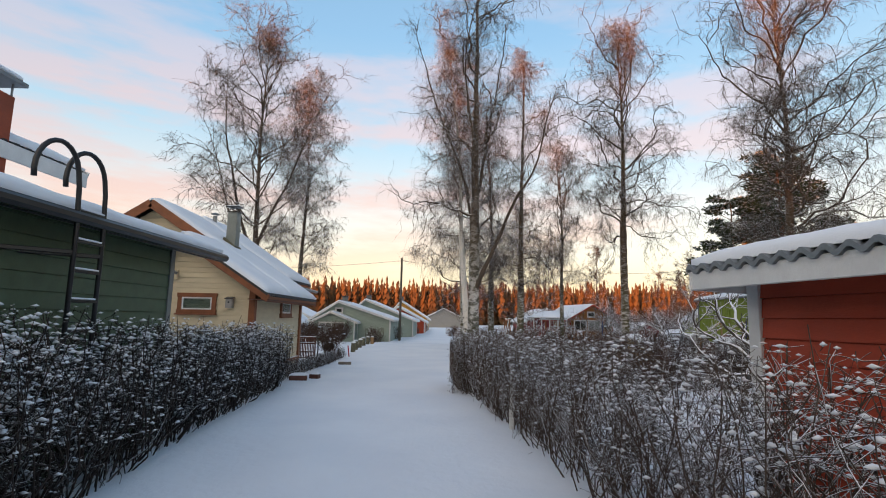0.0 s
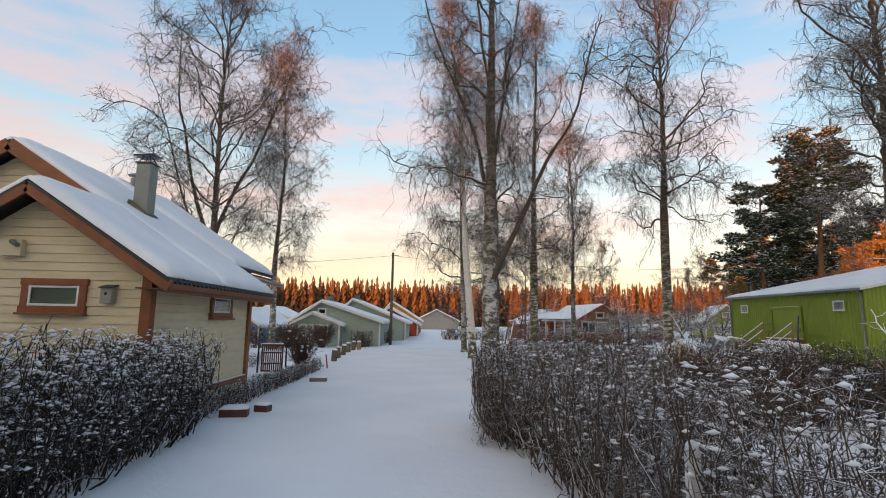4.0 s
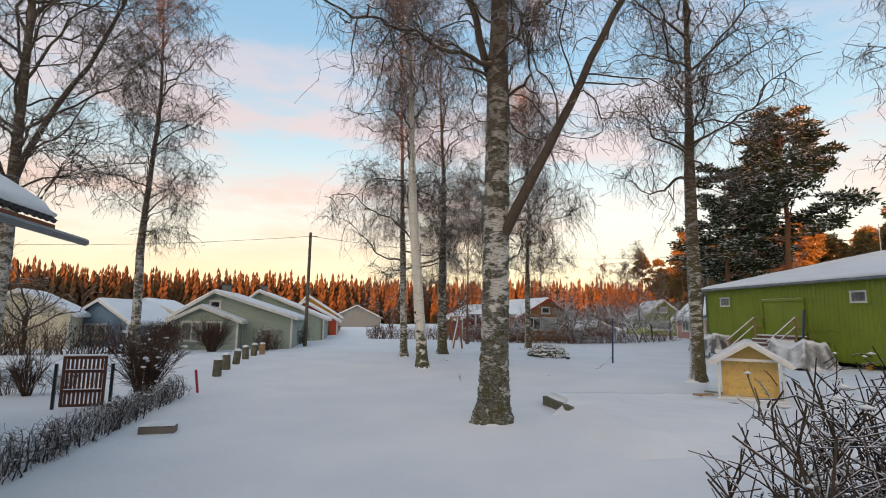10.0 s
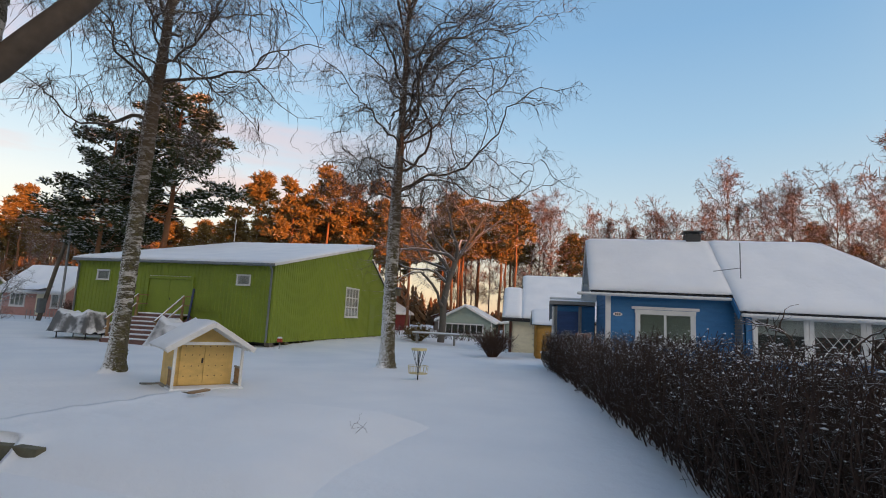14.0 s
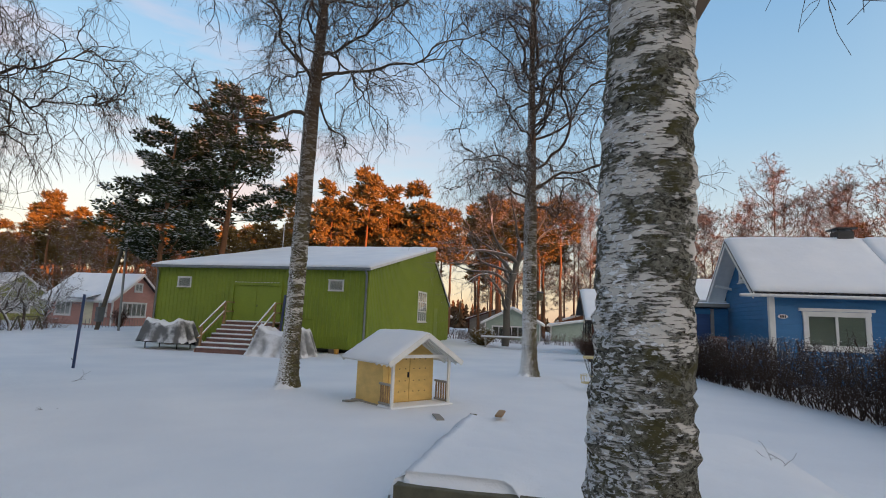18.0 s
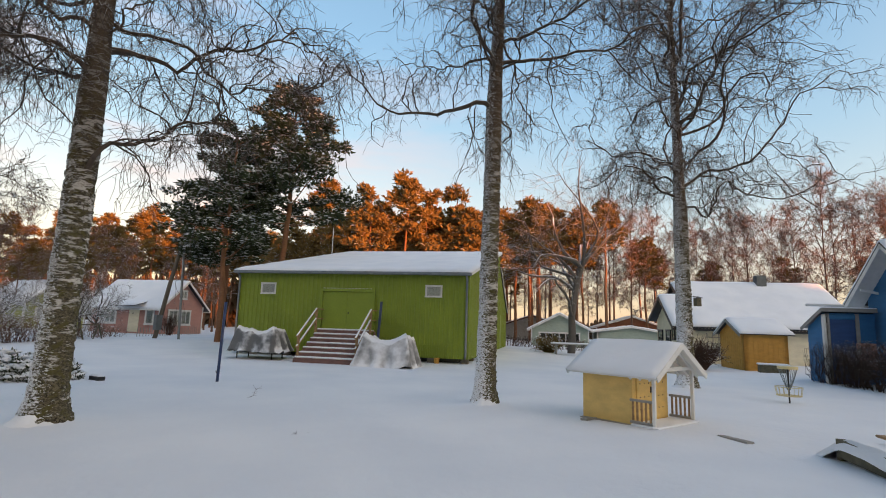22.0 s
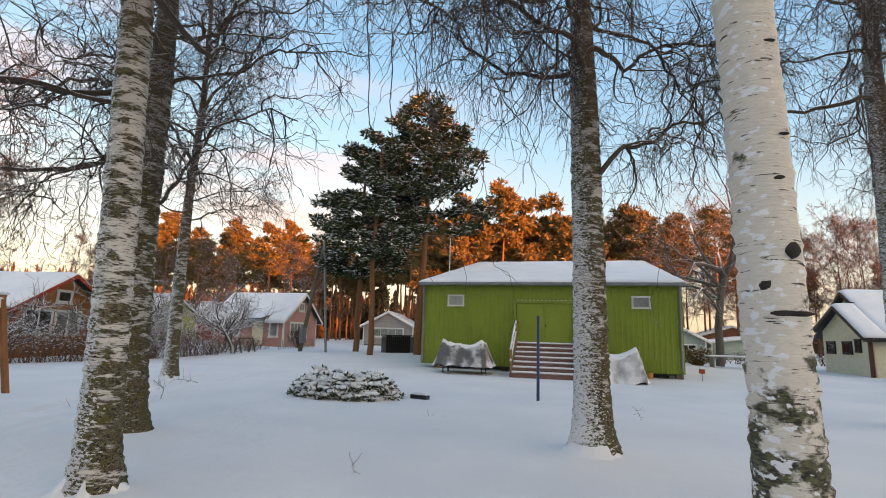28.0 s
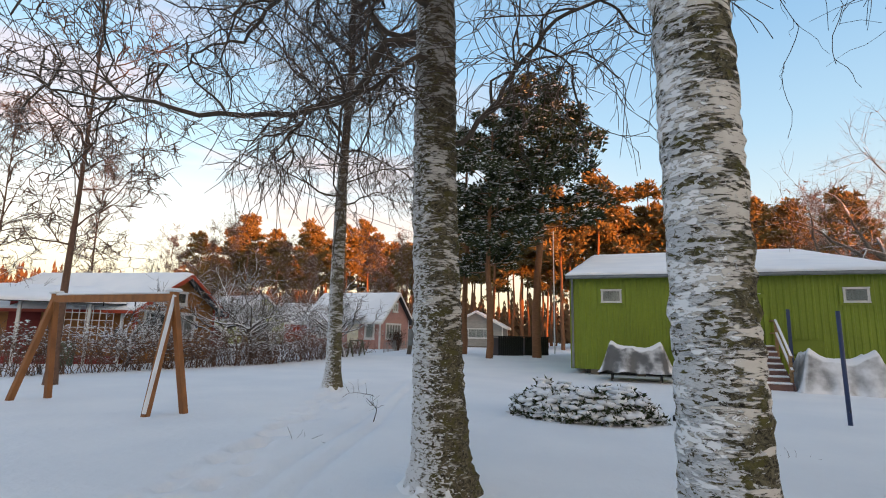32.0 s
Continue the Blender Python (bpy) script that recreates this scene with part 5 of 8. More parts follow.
# ---- cream cottage, number 29 ----
def cream_cottage():
    t = thing("cottage", "cream board cottage with red-brown trim and snowy corrugated roof", "house", group="garden cottages")
    sl = 0.65

    def zr(x):
        return 4.90 - sl * (x + 8.44)
    # front extension, main gable, long side, set-back side
    front = [(0, 0.30), (3.70, 0.30), (3.70, 2.22), (2.02, 3.34), (0, 2.02)]
    main = [(0, 0.30), (7.70, 0.30), (7.70, 2.22), (4.11, 4.56), (0, 2.0)]
    long_ = [(0, -0.14), (4.05, -0.14), (4.05, 2.22), (0, 2.22)]
    back = [(0, 0.52), (2.62, 0.52), (2.62, 2.86), (0, 2.86)]
    for o, u, pts in (((-8.3, 12.47), (1, 0), front), ((-12.3, 14.3), (1, 0), main), ((-4.6, 12.47), (0, 1), long_), ((-5.6, 16.52), (0, 1), back)):
        w = wall(t, o, u, pts, BEIGE)
        siding(w, o, u, pts, BEIGE, 0.128)
    wall(t, (-5.6, 19.14), (-1, 0), [(0.15, 0.3), (6.7, 0.3), (6.7, 2.2), (2.8, 4.7), (0.15, 2.9)], BEIGE)
    wall(t, (-12.3, 19.1), (0, -1), [(0, 0.3), (4.6, 0.3), (4.6, 2.2), (0, 2.2)], BEIGE)
    wall(t, (-4.6, 16.52), (-1, 0), [(0.15, 0.3), (1.0, 0.3), (1.0, 2.8), (0.15, 2.25)], BEIGE)
    for x, y, a, b in ((-4.6, 12.47, 0.28, 2.2), (-4.6, 16.52, 0.02, 2.2), (-5.6, 19.14, 0.3, 2.85)):
        corner_board(t, x, y, a, b, BROWN, 0.075)
    ev = -4.12
    roof(t, [(ev, 12.08, zr(ev)), (ev, 14.0, zr(ev)), (-6.28, 14.25, zr(-6.28)), (-6.28, 12.08, zr(-6.28))], ROOF, 0.12, 0.146, seed=7)
    zl = zr(-6.28) - sl * 2.2
    roof(t, [(-8.48, 12.08, zl), (-8.48, 14.25, zl), (-6.28, 14.25, zr(-6.28)), (-6.28, 12.08, zr(-6.28))], ROOF, 0.12, seed=6)
    barge(t, (-8.48, 12.10, zl - 0.10), (-6.28, 12.10, zr(-6.28) - 0.10), 0.17, 0.035, BROWN)
    roof(t, [(ev, 14.0, zr(ev)), (ev, 16.85, zr(ev)), (-8.19, 16.85, zr(-8.19)), (-8.19, 14.0, zr(-8.19))], ROOF, 0.12, 0.146, seed=8)
    roof(t, [(-5.05, 16.85, zr(-5.05) + 0.06), (-5.05, 19.65, zr(-5.05) + 0.06), (-8.19, 19.65, zr(-8.19) + 0.06), (-8.19, 16.85, zr(-8.19) + 0.06)], ROOF, 0.12, 0.146, seed=9)
    roof(t, [(-12.7, 13.95, zr(-8.19) - sl * 4.51), (-12.7, 20.0, zr(-8.19) - sl * 4.51), (-8.19, 20.0, zr(-8.19)), (-8.19, 13.95, zr(-8.19))], ROOF, 0.12, seed=10)
    barge(t, (ev, 12.10, zr(ev) - 0.10), (-6.28, 12.10, zr(-6.28) - 0.10), 0.17, 0.035, BROWN)
    barge(t, (-5.2, 13.93, zr(-5.2) - 0.10), (-8.19, 13.93, zr(-8.19) - 0.10), 0.24, 0.035, BROWN)
    barge(t, (-12.7, 13.93, zr(-8.19) - sl * 4.51 - 0.10), (-8.19, 13.93, zr(-8.19) - 0.10), 0.24, 0.035, BROWN)
    part("fascia", beam((ev - 0.04, 12.1, zr(ev) - 0.11), (ev - 0.04, 16.85, zr(ev) - 0.11), 0.03, 0.14), BROWN, t)
    part("fascia", beam((-5.07, 16.9, zr(-5.05) - 0.08), (-5.07, 19.62, zr(-5.05) - 0.08), 0.03, 0.14), BROWN, t)
    part("gutter", rod([(-4.98, 17.1, zr(-5.05) - 0.13), (-4.98, 20.3, zr(-5.05) - 0.15)], 0.055, 10), GREY_METAL, t)
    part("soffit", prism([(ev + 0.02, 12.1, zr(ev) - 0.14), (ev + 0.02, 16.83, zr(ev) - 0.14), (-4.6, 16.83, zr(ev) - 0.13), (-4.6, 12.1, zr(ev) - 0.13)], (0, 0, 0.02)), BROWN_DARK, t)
    window(t, (-8.3, 12.47), (1, 0), 1.99, 1.70, 2.72, 2.00, 1, 1, 0.10, BROWN, BLIND, WHITE)
    window(t, (-4.6, 12.47), (0, 1), 2.14, 1.66, 2.92, 1.96, 1, 1, 0.10, BROWN, BLIND, WHITE)
    window(t, (-12.3, 14.3), (1, 0), 3.3, 3.2, 4.1, 3.7, 1, 1, 0.10, BROWN, BLIND, WHITE)
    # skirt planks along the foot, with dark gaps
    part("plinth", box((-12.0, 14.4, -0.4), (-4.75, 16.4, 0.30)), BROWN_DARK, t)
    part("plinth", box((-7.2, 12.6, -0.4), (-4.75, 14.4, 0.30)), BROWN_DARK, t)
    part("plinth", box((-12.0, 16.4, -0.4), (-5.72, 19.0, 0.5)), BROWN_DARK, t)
    for z in (0.22, -0.02, -0.26):
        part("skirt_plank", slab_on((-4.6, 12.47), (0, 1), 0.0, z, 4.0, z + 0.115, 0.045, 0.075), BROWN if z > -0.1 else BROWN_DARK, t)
    for z in (0.42, 0.24, 0.06, -0.12):
        part("skirt_plank", slab_on((-5.6, 16.52), (0, 1), 0.0, z, 2.5, z + 0.11, 0.03, 0.06), BROWN, t)
    for z in (0.20, 0.02, -0.15):
        part("skirt_plank", slab_on((-7.3, 12.47), (1, 0), 0.0, z, 2.66, z + 0.115, 0.03, 0.06), BROWN, t)
    for s in (0.5, 1.7, 2.9):
        part("skirt_post", slab_on((-4.6, 12.47), (0, 1), s, -0.3, s + 0.09, 0.33, 0.020, 0.045), BROWN_DARK, t)
    for z in (0.335, 0.095):
        part("snow_ledge", slab_on((-4.6, 12.47), (0, 1), 0.0, z, 4.0, z + 0.018, 0.03, 0.078, 0.007), SNOW_ROOF, t)
    # chimney: pale sheet front, raised dark hood, mossy flashing at the foot
    z0, cx, cy = zr(-6.1) - 0.1, -6.29, 15.04
    ch = part("chimney", box((cx - 0.145, cy - 0.145, z0 - 0.2), (cx + 0.145, cy + 0.145, 4.62), 0.012), CHIMNEY, t, "grey-green sheet-clad chimney with mossy foot")
    part("flashing", prism([(cx - 0.24, cy - 0.24, zr(cx - 0.24) + 0.02), (cx + 0.24, cy - 0.24, zr(cx + 0.24) + 0.02), (cx + 0.17, cy - 0.24, zr(cx + 0.24) + 0.24), (cx - 0.17, cy - 0.24, zr(cx - 0.24) + 0.20)], (0, 0.48, 0)), WOOD_OLD, ch)
    part("chimney_rim", box((cx - 0.165, cy - 0.165, 4.62), (cx + 0.165, cy + 0.165, 4.65)), BLACK, ch)
    for x in (cx - 0.13, cx + 0.13):
        for y in (cy - 0.13, cy + 0.13):
            part("cap_leg", rod([(x, y, 4.64), (x * 0.4 + cx * 0.6, y * 0.4 + cy * 0.6, 4.79)], 0.011, 6), BLACK, ch)
    part("chimney_cap", moved(box((-0.20, -0.20, 0), (0.20, 0.20, 0.022)), pose(cx, cy, 4.79, 3, -4, 0)), BLACK, ch)
    part("cap_snow", moved(box((-0.17, -0.17, 0.022), (0.17, 0.17, 0.045), 0.015), pose(cx, cy, 4.79, 3, -4, 0)), SNOW_ROOF, ch)
    fl = part("flue", rod([(-7.9, 17.3, 4.3), (-7.9, 17.3, 4.95)], 0.07, 12), GREY_METAL, t)
    part("flue_cap", moved(lathe([(0.13, 0), (0.14, 0.03), (0.02, 0.08)]), pose(-7.9, 17.3, 5.0)), GREY_METAL, fl)
    part("vent_pipe", rod([(-6.55, 12.47, 2.62), (-6.55, 12.30, 2.62), (-6.40, 12.22, 2.56)], 0.035, 10), GREY_METAL, t)
    part("vent_box", slab_on((-7.3, 12.47), (1, 0), 0.55, 2.42, 0.85, 2.66, 0.03, 0.12), BEIGE, t)
    return t


cream_cottage()


def text_on(text, at, rz, size, mat, name, label, parent=None):
    cu = bpy.data.curves.new(name, "FONT")
    cu.body, cu.size, cu.extrude, cu.align_x, cu.align_y = text, size, 0.004, "CENTER", "CENTER"
    tmp = bpy.data.objects.new(name, cu)
    scene.collection.objects.link(tmp)
    bpy.context.view_layer.update()
    me = bpy.data.meshes.new_from_object(tmp)
    bpy.data.objects.remove(tmp)
    me.materials.clear(), me.materials.append(mat)
    ob = new(name, me)
    ob.matrix_basis = pose(*at, 90, 0, rz)
    return tagged(ob, label, "number")


text_on("29", (-5.566, 18.80, 1.74), 90, 0.19, BLACK, "house_number", "black numerals 29 on the cream boards")


def nest_box(at, rz, label, mat=None, s=1.0):
    t = thing("nest_box", label, "nest box", pose(*at, 0, 0, rz))
    b = part("body", box((-0.08 * s, -0.16 * s, -0.12 * s), (0.08 * s, -0.03, 0.10 * s)), mat or GREYB, t)
    part("hole", moved(lathe([(0.022 * s, 0), (0.022 * s, 0.004)], 12), pose(0, -0.161 * s, 0.02, 90, 0, 0)), BLACK, b)
    part("lid", beam((0, -0.19 * s, 0.105 * s), (0, -0.02, 0.15 * s), 0.20 * s, 0.018), ROOF, t)
    return t


nest_box((-5.13, 12.47, 1.87), 0, "weathered grey nest box on the cream gable")


# ---- low things along the lane ----
def snow_box(at, rz, sx, sy, sz, mat, label, name):
    t = thing(name, label, "block", pose(*at, 0, 0, rz))
    part("body", box((-sx / 2, -sy / 2, -0.1), (sx / 2, sy / 2, sz), 0.012), mat, t)
    V, Fs = [], []
    n = 8
    for j in range(n + 1):
        for i in range(n + 1):
            a, b = i / n - 0.5, j / n - 0.5
            e = min(0.5 - abs(a), 0.5 - abs(b))
            V.append((a * sx * 1.04, b * sy * 1.04, sz + 0.004 + 0.055 * ease(0, 0.22, e) + 0.008 * noise.noise((a * 4, b * 4, at[0]))))
    Fs = [(j * 9 + i, j * 9 + i + 1, j * 9 + i + 10, j * 9 + i + 9) for j in range(n) for i in range(n)]
    part("snow_cap", (V, Fs), SNOW_ROOF, t, "", True)
    return t


snow_box((-3.85, 14.15, land(-3.85, 14.15)), 12, 0.46, 0.32, 0.13, BROWN_DARK, "low mossy wooden box capped with snow beside the lane", "low_box")
snow_box((-3.55, 14.75, land(-3.55, 14.75)), -8, 0.26, 0.22, 0.12, BROWN_DARK, "small wooden box capped with snow beside the lane", "low_box")
snow_box((-3.75, 20.35, land(-3.75, 20.35)), 5, 0.48, 0.26, 0.11, STONE, "rough edging stone capped with snow at the lane", "edging_stone")

for i, (x, y, tilt, m) in enumerate(((-4.75, 28.0, 4, WOOD_OLD), (-4.95, 30.1, -3, WOOD_OLD), (-5.02, 31.9, 5, WOOD_OLD), (-5.12, 34.2, -2, WOOD_OLD), (-5.18, 36.4, 3, WOOD_OLD), (-5.05, 37.9, 0, WOOD))):
    b = thing("bollard", "short mossy timber bollard with a snow cap", "bollard", pose(x, y, land(x, y), tilt, tilt * 0.7, i * 20), "bollards beside the lane")
    part("post", lathe([(0.125, -0.1), (0.13, 0.1), (0.125, 0.46), (0.11, 0.49)], 14), m, b, "", True)
    part("snow_cap", lathe([(0.12, 0.485), (0.13, 0.51), (0.10, 0.55), (0.03, 0.575)], 14), SNOW_ROOF, b, "", True)

rp = thing("marker_post", "leaning bright red plastic marker post", "post", pose(-4.35, 24.6, land(-4.35, 24.6), 0, -8, 0))
part("post", box((-0.025, -0.02, -0.1), (0.025, 0.02, 0.52), 0.006), REDPLASTIC, rp)
wp = thing("hedge_post", "white painted wooden post at the hedge foot", "post", pose(1.08, 7.9, land(1.08, 7.9)))
part("post", box((-0.035, -0.035, -0.2), (0.035, 0.035, 0.90), 0.008), WHITE, wp)
part("snow_cap", lathe([(0.035, 0.90), (0.038, 0.92), (0.02, 0.945)], 10), SNOW_ROOF, wp)


def garden_gate():
    t = thing("garden_gate", "dark brown slatted garden gate standing half open in the snow", "gate", pose(-5.85, 22.66, land(-5.85, 22.66), 0, 0, 6))
    for x in (-0.46, 0.46):
        part("gate_post", box((x - 0.025, -0.025, -0.2), (x + 0.025, 0.025, 0.82), 0.005), BLACK, t)
    fr = [box((-0.36, -0.02, 0.04), (-0.31, 0.02, 0.96)), box((0.31, -0.02, 0.04), (0.36, 0.02, 0.96)), box((-0.31, -0.018, 0.90), (0.31, 0.018, 0.96)), box((-0.31, -0.018, 0.04), (0.31, 0.018, 0.09))]
    part("gate_frame", join(*fr), BROWN_DARK, t)
    for i in range(9):
        x = -0.275 + i * 0.069
        part("slat", box((x - 0.021, -0.012, 0.09), (x + 0.021, 0.010, 0.90)), BROWN_DARK, t)
    for z in (0.32, 0.68):
        r = part("crossbar", box((-0.33, 0.022, z - 0.03), (0.33, 0.045, z + 0.03)), BROWN_DARK, t)
        part("snow_cap", box((-0.31, -0.02, z + 0.03), (0.31, 0.045, z + 0.045), 0.006), SNOW_ROOF, r)
    part("snow_cap", box((-0.36, -0.025, 0.96), (0.36, 0.025, 0.995), 0.012), SNOW_ROOF, t)
    return t


garden_gate()


# ---- red shed by the lane ----
def red_shed():
    t = thing("shed", "red board shed with white trim and snow on a corrugated roof", "shed", pose(2.0, 4.2, 0, 0, 0, 8) @ pose(-2.0, -4.2, 0))
    o, u = (2.52, 4.05), (0, -1)
    pts = [(0, -0.2), (6.0, -0.2), (6.0, 2.0), (0, 2.0)]
    w = wall(t, o, u, pts, RED)
    siding(w, o, u, pts, RED, 0.155)
    on_, un = (5.6, 4.05), (-1, 0)
    ptn = [(0, -0.2), (2.94, -0.2), (2.94, 1.98), (0, 1.86)]
    wn_ = wall(t, on_, un, ptn, RED)
    siding(wn_, on_, un, ptn, RED, 0.155)
    wall(t, (5.6, -1.5), (0, 1), [(0, -0.2), (5.4, -0.2), (5.4, 1.85), (0, 1.85)], RED)
    part("corner_board", box((2.475, 3.97, -0.2), (2.56, 4.095, 2.02)), WHITE, t)
    roof(t, [(2.02, 4.20, 2.06), (2.02, -1.8, 2.06), (5.9, -1.8, 1.92), (5.9, 4.20, 1.92)], GREY_METAL, 0.15, 0.155, seed=12)
    part("fascia", beam((2.06, 4.18, 1.95), (2.06, -1.8, 1.95), 0.03, 0.15), WHITE, t)
    barge(t, (2.04, 4.18, 1.95), (5.9, 4.18, 1.82), 0.15, 0.03, WHITE)
    part("soffit", prism([(2.05, 4.15, 1.88), (2.05, -1.8, 1.88), (2.52, -1.8, 1.96), (2.52, 4.15, 1.96)], (0, 0, 0.02)), WHITE, t)
    return t


red_shed()


# ---- community hall, lime green ----
HX, HY0, HY1 = 19.05, 27.50, 37.88


def hall():
    t = thing("community_hall", "lime green corrugated sheet hall on low piers with a snowy roof", "building")
    prof = [(0, 0.0), (12.1, 0.0), (12.1, 5.95), (0, 3.42)]

    def ribbed(o, u, s0, s1, top, z0, step=0.20):
        """Sheet with upright ribs, its top following a line."""
        V, Fs = [], []
        s, k = s0, 0
        while s < s1 - 1e-6:
            e = min(s + step, s1)
            rib = [(s, 0.005), (s + (e - s) * 0.55, 0.005), (s + (e - s) * 0.64, 0.029), (s + (e - s) * 0.90, 0.029), (e, 0.005)]
            for p, d in rib:
                V += [on(o, u, p, z0, d), on(o, u, p, top(p), d)]
            b = k * 10
            for i in range(4):
                Fs.append((b + 2 * i, b + 2 * i + 2, b + 2 * i + 3, b + 2 * i + 1))
            k += 1
            s = e
        return V, Fs
    of, uf = (HX, HY1), (0, -1)
    wf = wall(t, of, uf, [(0, 0.0), (HY1 - HY0, 0.0), (HY1 - HY0, 3.40), (0, 3.40)], GREEN)
    part("cladding", ribbed(of, uf, 0, HY1 - HY0, lambda s: 3.40, -0.02), GREEN, wf)
    os_, us = (HX, HY0), (1, 0)
    ws = wall(t, os_, us, [(0.14, 0.0), (17.0, 0.0), (17.0, 2.45), (12.1, 5.0), (12.1, 5.95), (0.14, 3.42)], GREEN)
    part("cladding", ribbed(os_, us, 0.01, 12.1, lambda s: 3.40 + 2.53 * s / 12.1, -0.02), GREEN, ws)
    part("cladding", ribbed(os_, us, 12.1, 17.0, lambda s: 4.98 - 2.55 * (s - 12.1) / 4.9, -0.02), GREEN, ws)
    wall(t, (HX + 17.0, HY1), (-1, 0), [(0, 0.0), (16.86, 0.0), (16.86, 3.42), (4.9, 5.95), (4.9, 5.0), (0, 2.45)], GREEN)
    wall(t, (HX + 17.0, HY0), (0, 1), [(0.14, 0.0), (10.2, 0.0), (10.2, 2.4), (0.14, 2.4)], GREEN)
    wall(t, (HX + 12.1, HY0 + 0.1), (0, 1), [(0, 4.8), (10.1, 4.8), (10.1, 5.95), (0, 5.95)], GREEN)
    roof(t, [(HX - 0.28, HY1 + 0.12, 3.40), (HX - 0.28, HY0 - 0.12, 3.40), (HX + 12.2, HY0 - 0.12, 6.02), (HX + 12.2, HY1 + 0.12, 6.02)], ROOF, 0.10, seed=21)
    roof(t, [(HX + 17.2, HY0 - 0.12, 2.42), (HX + 17.2, HY1 + 0.12, 2.42), (HX + 12.1, HY1 + 0.12, 5.06), (HX + 12.1, HY0 - 0.12, 5.06)], ROOF, 0.10, seed=22)
    part("gutter", beam((HX - 0.30, HY1 + 0.12, 3.33), (HX - 0.30, HY0 - 0.12, 3.33), 0.11, 0.11, c=0.03), GREY_METAL, t)
    part("fascia", beam((HX - 0.20, HY1 + 0.1, 3.36), (HX - 0.20, HY0 - 0.1, 3.36), 0.03, 0.14), ROOF, t)
    barge(t, (HX - 0.28, HY0 - 0.12, 3.36), (HX + 12.2, HY0 - 0.12, 5.98), 0.12, 0.03, WHITE)
    barge(t, (HX + 17.2, HY0 - 0.12, 2.38), (HX + 12.1, HY0 - 0.12, 5.02), 0.12, 0.03, WHITE)
    for yy in (HY0 + 0.10, HY1 - 0.10):
        part("downpipe", rod([(HX - 0.28, yy, 3.30), (HX - 0.10, yy, 3.12), (HX - 0.08, yy, 0.1), (HX - 0.14, yy, 0.02)], 0.045, 10), GREY_METAL, t, "", True)
    for s in np.arange(0.3, 17, 1.35):
        part("pier", box((HX + s - 0.14, HY0 + 0.04, -0.5), (HX + s + 0.14, HY0 + 0.30, 0.0), 0.01), STONE if s < 1 else WOOD_OLD, t)
    for yy in np.arange(HY0 + 1.4, HY1, 1.6):
        part("pier", box((HX + 0.05, yy, -0.5), (HX + 0.35, yy + 0.28, 0.0), 0.01), STONE, t)
    # black block between the piers stands in for the shade beneath the floor
    part("floor_underside", box((HX + 0.5, HY0 + 0.5, -0.5), (HX + 16.5, HY1 - 0.5, 0.0)), BLACK, t)

    def yy(v):
        return HY1 - v
    # small front windows in flush green surrounds
    for a, b in ((yy(36.71), yy(36.06)), (yy(29.29), yy(28.66))):
        window(t, of, uf, a, 2.43, b, 2.86, 1, 1, 0.035, WHITE, CURTAIN, WHITE, False)
        w = 0.10
        part("surround", join(slab_on(of, uf, a - w - 0.04, 2.43 - w, a - 0.045, 2.86 + w, 0.022, 0.062), slab_on(of, uf, b + 0.045, 2.43 - w, b + w + 0.04, 2.86 + w, 0.022, 0.062), slab_on(of, uf, a - 0.045, 2.915, b + 0.045, 2.86 + w, 0.022, 0.062), slab_on(of, uf, a - 0.045, 2.43 - w, b + 0.045, 2.375, 0.022, 0.062)), GREEN, t)
    window(t, os_, us, 8.05, 1.25, 9.95, 2.92, 4, 3, 0.06, WHITE, CURTAIN, WHITE, True)
    # double door in a wide casing
    a, b = yy(33.80), yy(31.58)
    d = part("double_door", join(slab_on(of, uf, a + 0.012, 0.97, (a + b) / 2 - 0.006, 2.545, 0.028, 0.052), slab_on(of, uf, (a + b) / 2 + 0.006, 0.97, b - 0.012, 2.545, 0.028, 0.052)), GREEN, t)
    part("door_frame", join(slab_on(of, uf, a - 0.12, 0.97, a, 2.68, 0.022, 0.10), slab_on(of, uf, b, 0.97, b + 0.12, 2.68, 0.022, 0.10), slab_on(of, uf, a - 0.13, 2.56, b + 0.13, 2.68, 0.022, 0.11)), GREEN, d)
    part("door_lock", slab_on(of, uf, (a + b) / 2 + 0.05, 1.62, (a + b) / 2 + 0.09, 1.72, 0.05, 0.065), BLACK, d)
    for z in (2.685, 0.985):
        for i in range(14):
            s = a + (b - a) * (i + 0.2) / 14
            part("fixing", slab_on(of, uf, s, z, s + 0.09, z + 0.018, 0.06, 0.114), WHITE, d)
    # hatch with handrail and a low vent panel
    h0, h1 = yy(31.30), yy(29.98)
    ht = part("hatch", slab_on(of, uf, h0, 0.74, h1, 1.18, 0.022, 0.04), GREEN, t)
    part("hatch_frame", join(slab_on(of, uf, h0 - 0.03, 1.18, h1 + 0.03, 1.22, 0.022, 0.075), slab_on(of, uf, h1, 0.74, h1 + 0.03, 1.18, 0.022, 0.05)), GREEN, ht)
    vp = part("vent_panel", slab_on(of, uf, yy(29.5), 0.02, yy(28.4), 0.50, 0.022, 0.034), GREEN, t)
    for i in range(15):
        s = yy(29.5) + 0.04 + i * 0.073
        part("vent_slat", slab_on(of, uf, s, 0.04, s + 0.03, 0.48, 0.034, 0.05), GREEN, vp)
    part("side_door", slab_on(os_, us, 12.15, 0.05, 13.2, 2.1, 0.02, 0.045), GREEN, t)
    return t


hall()


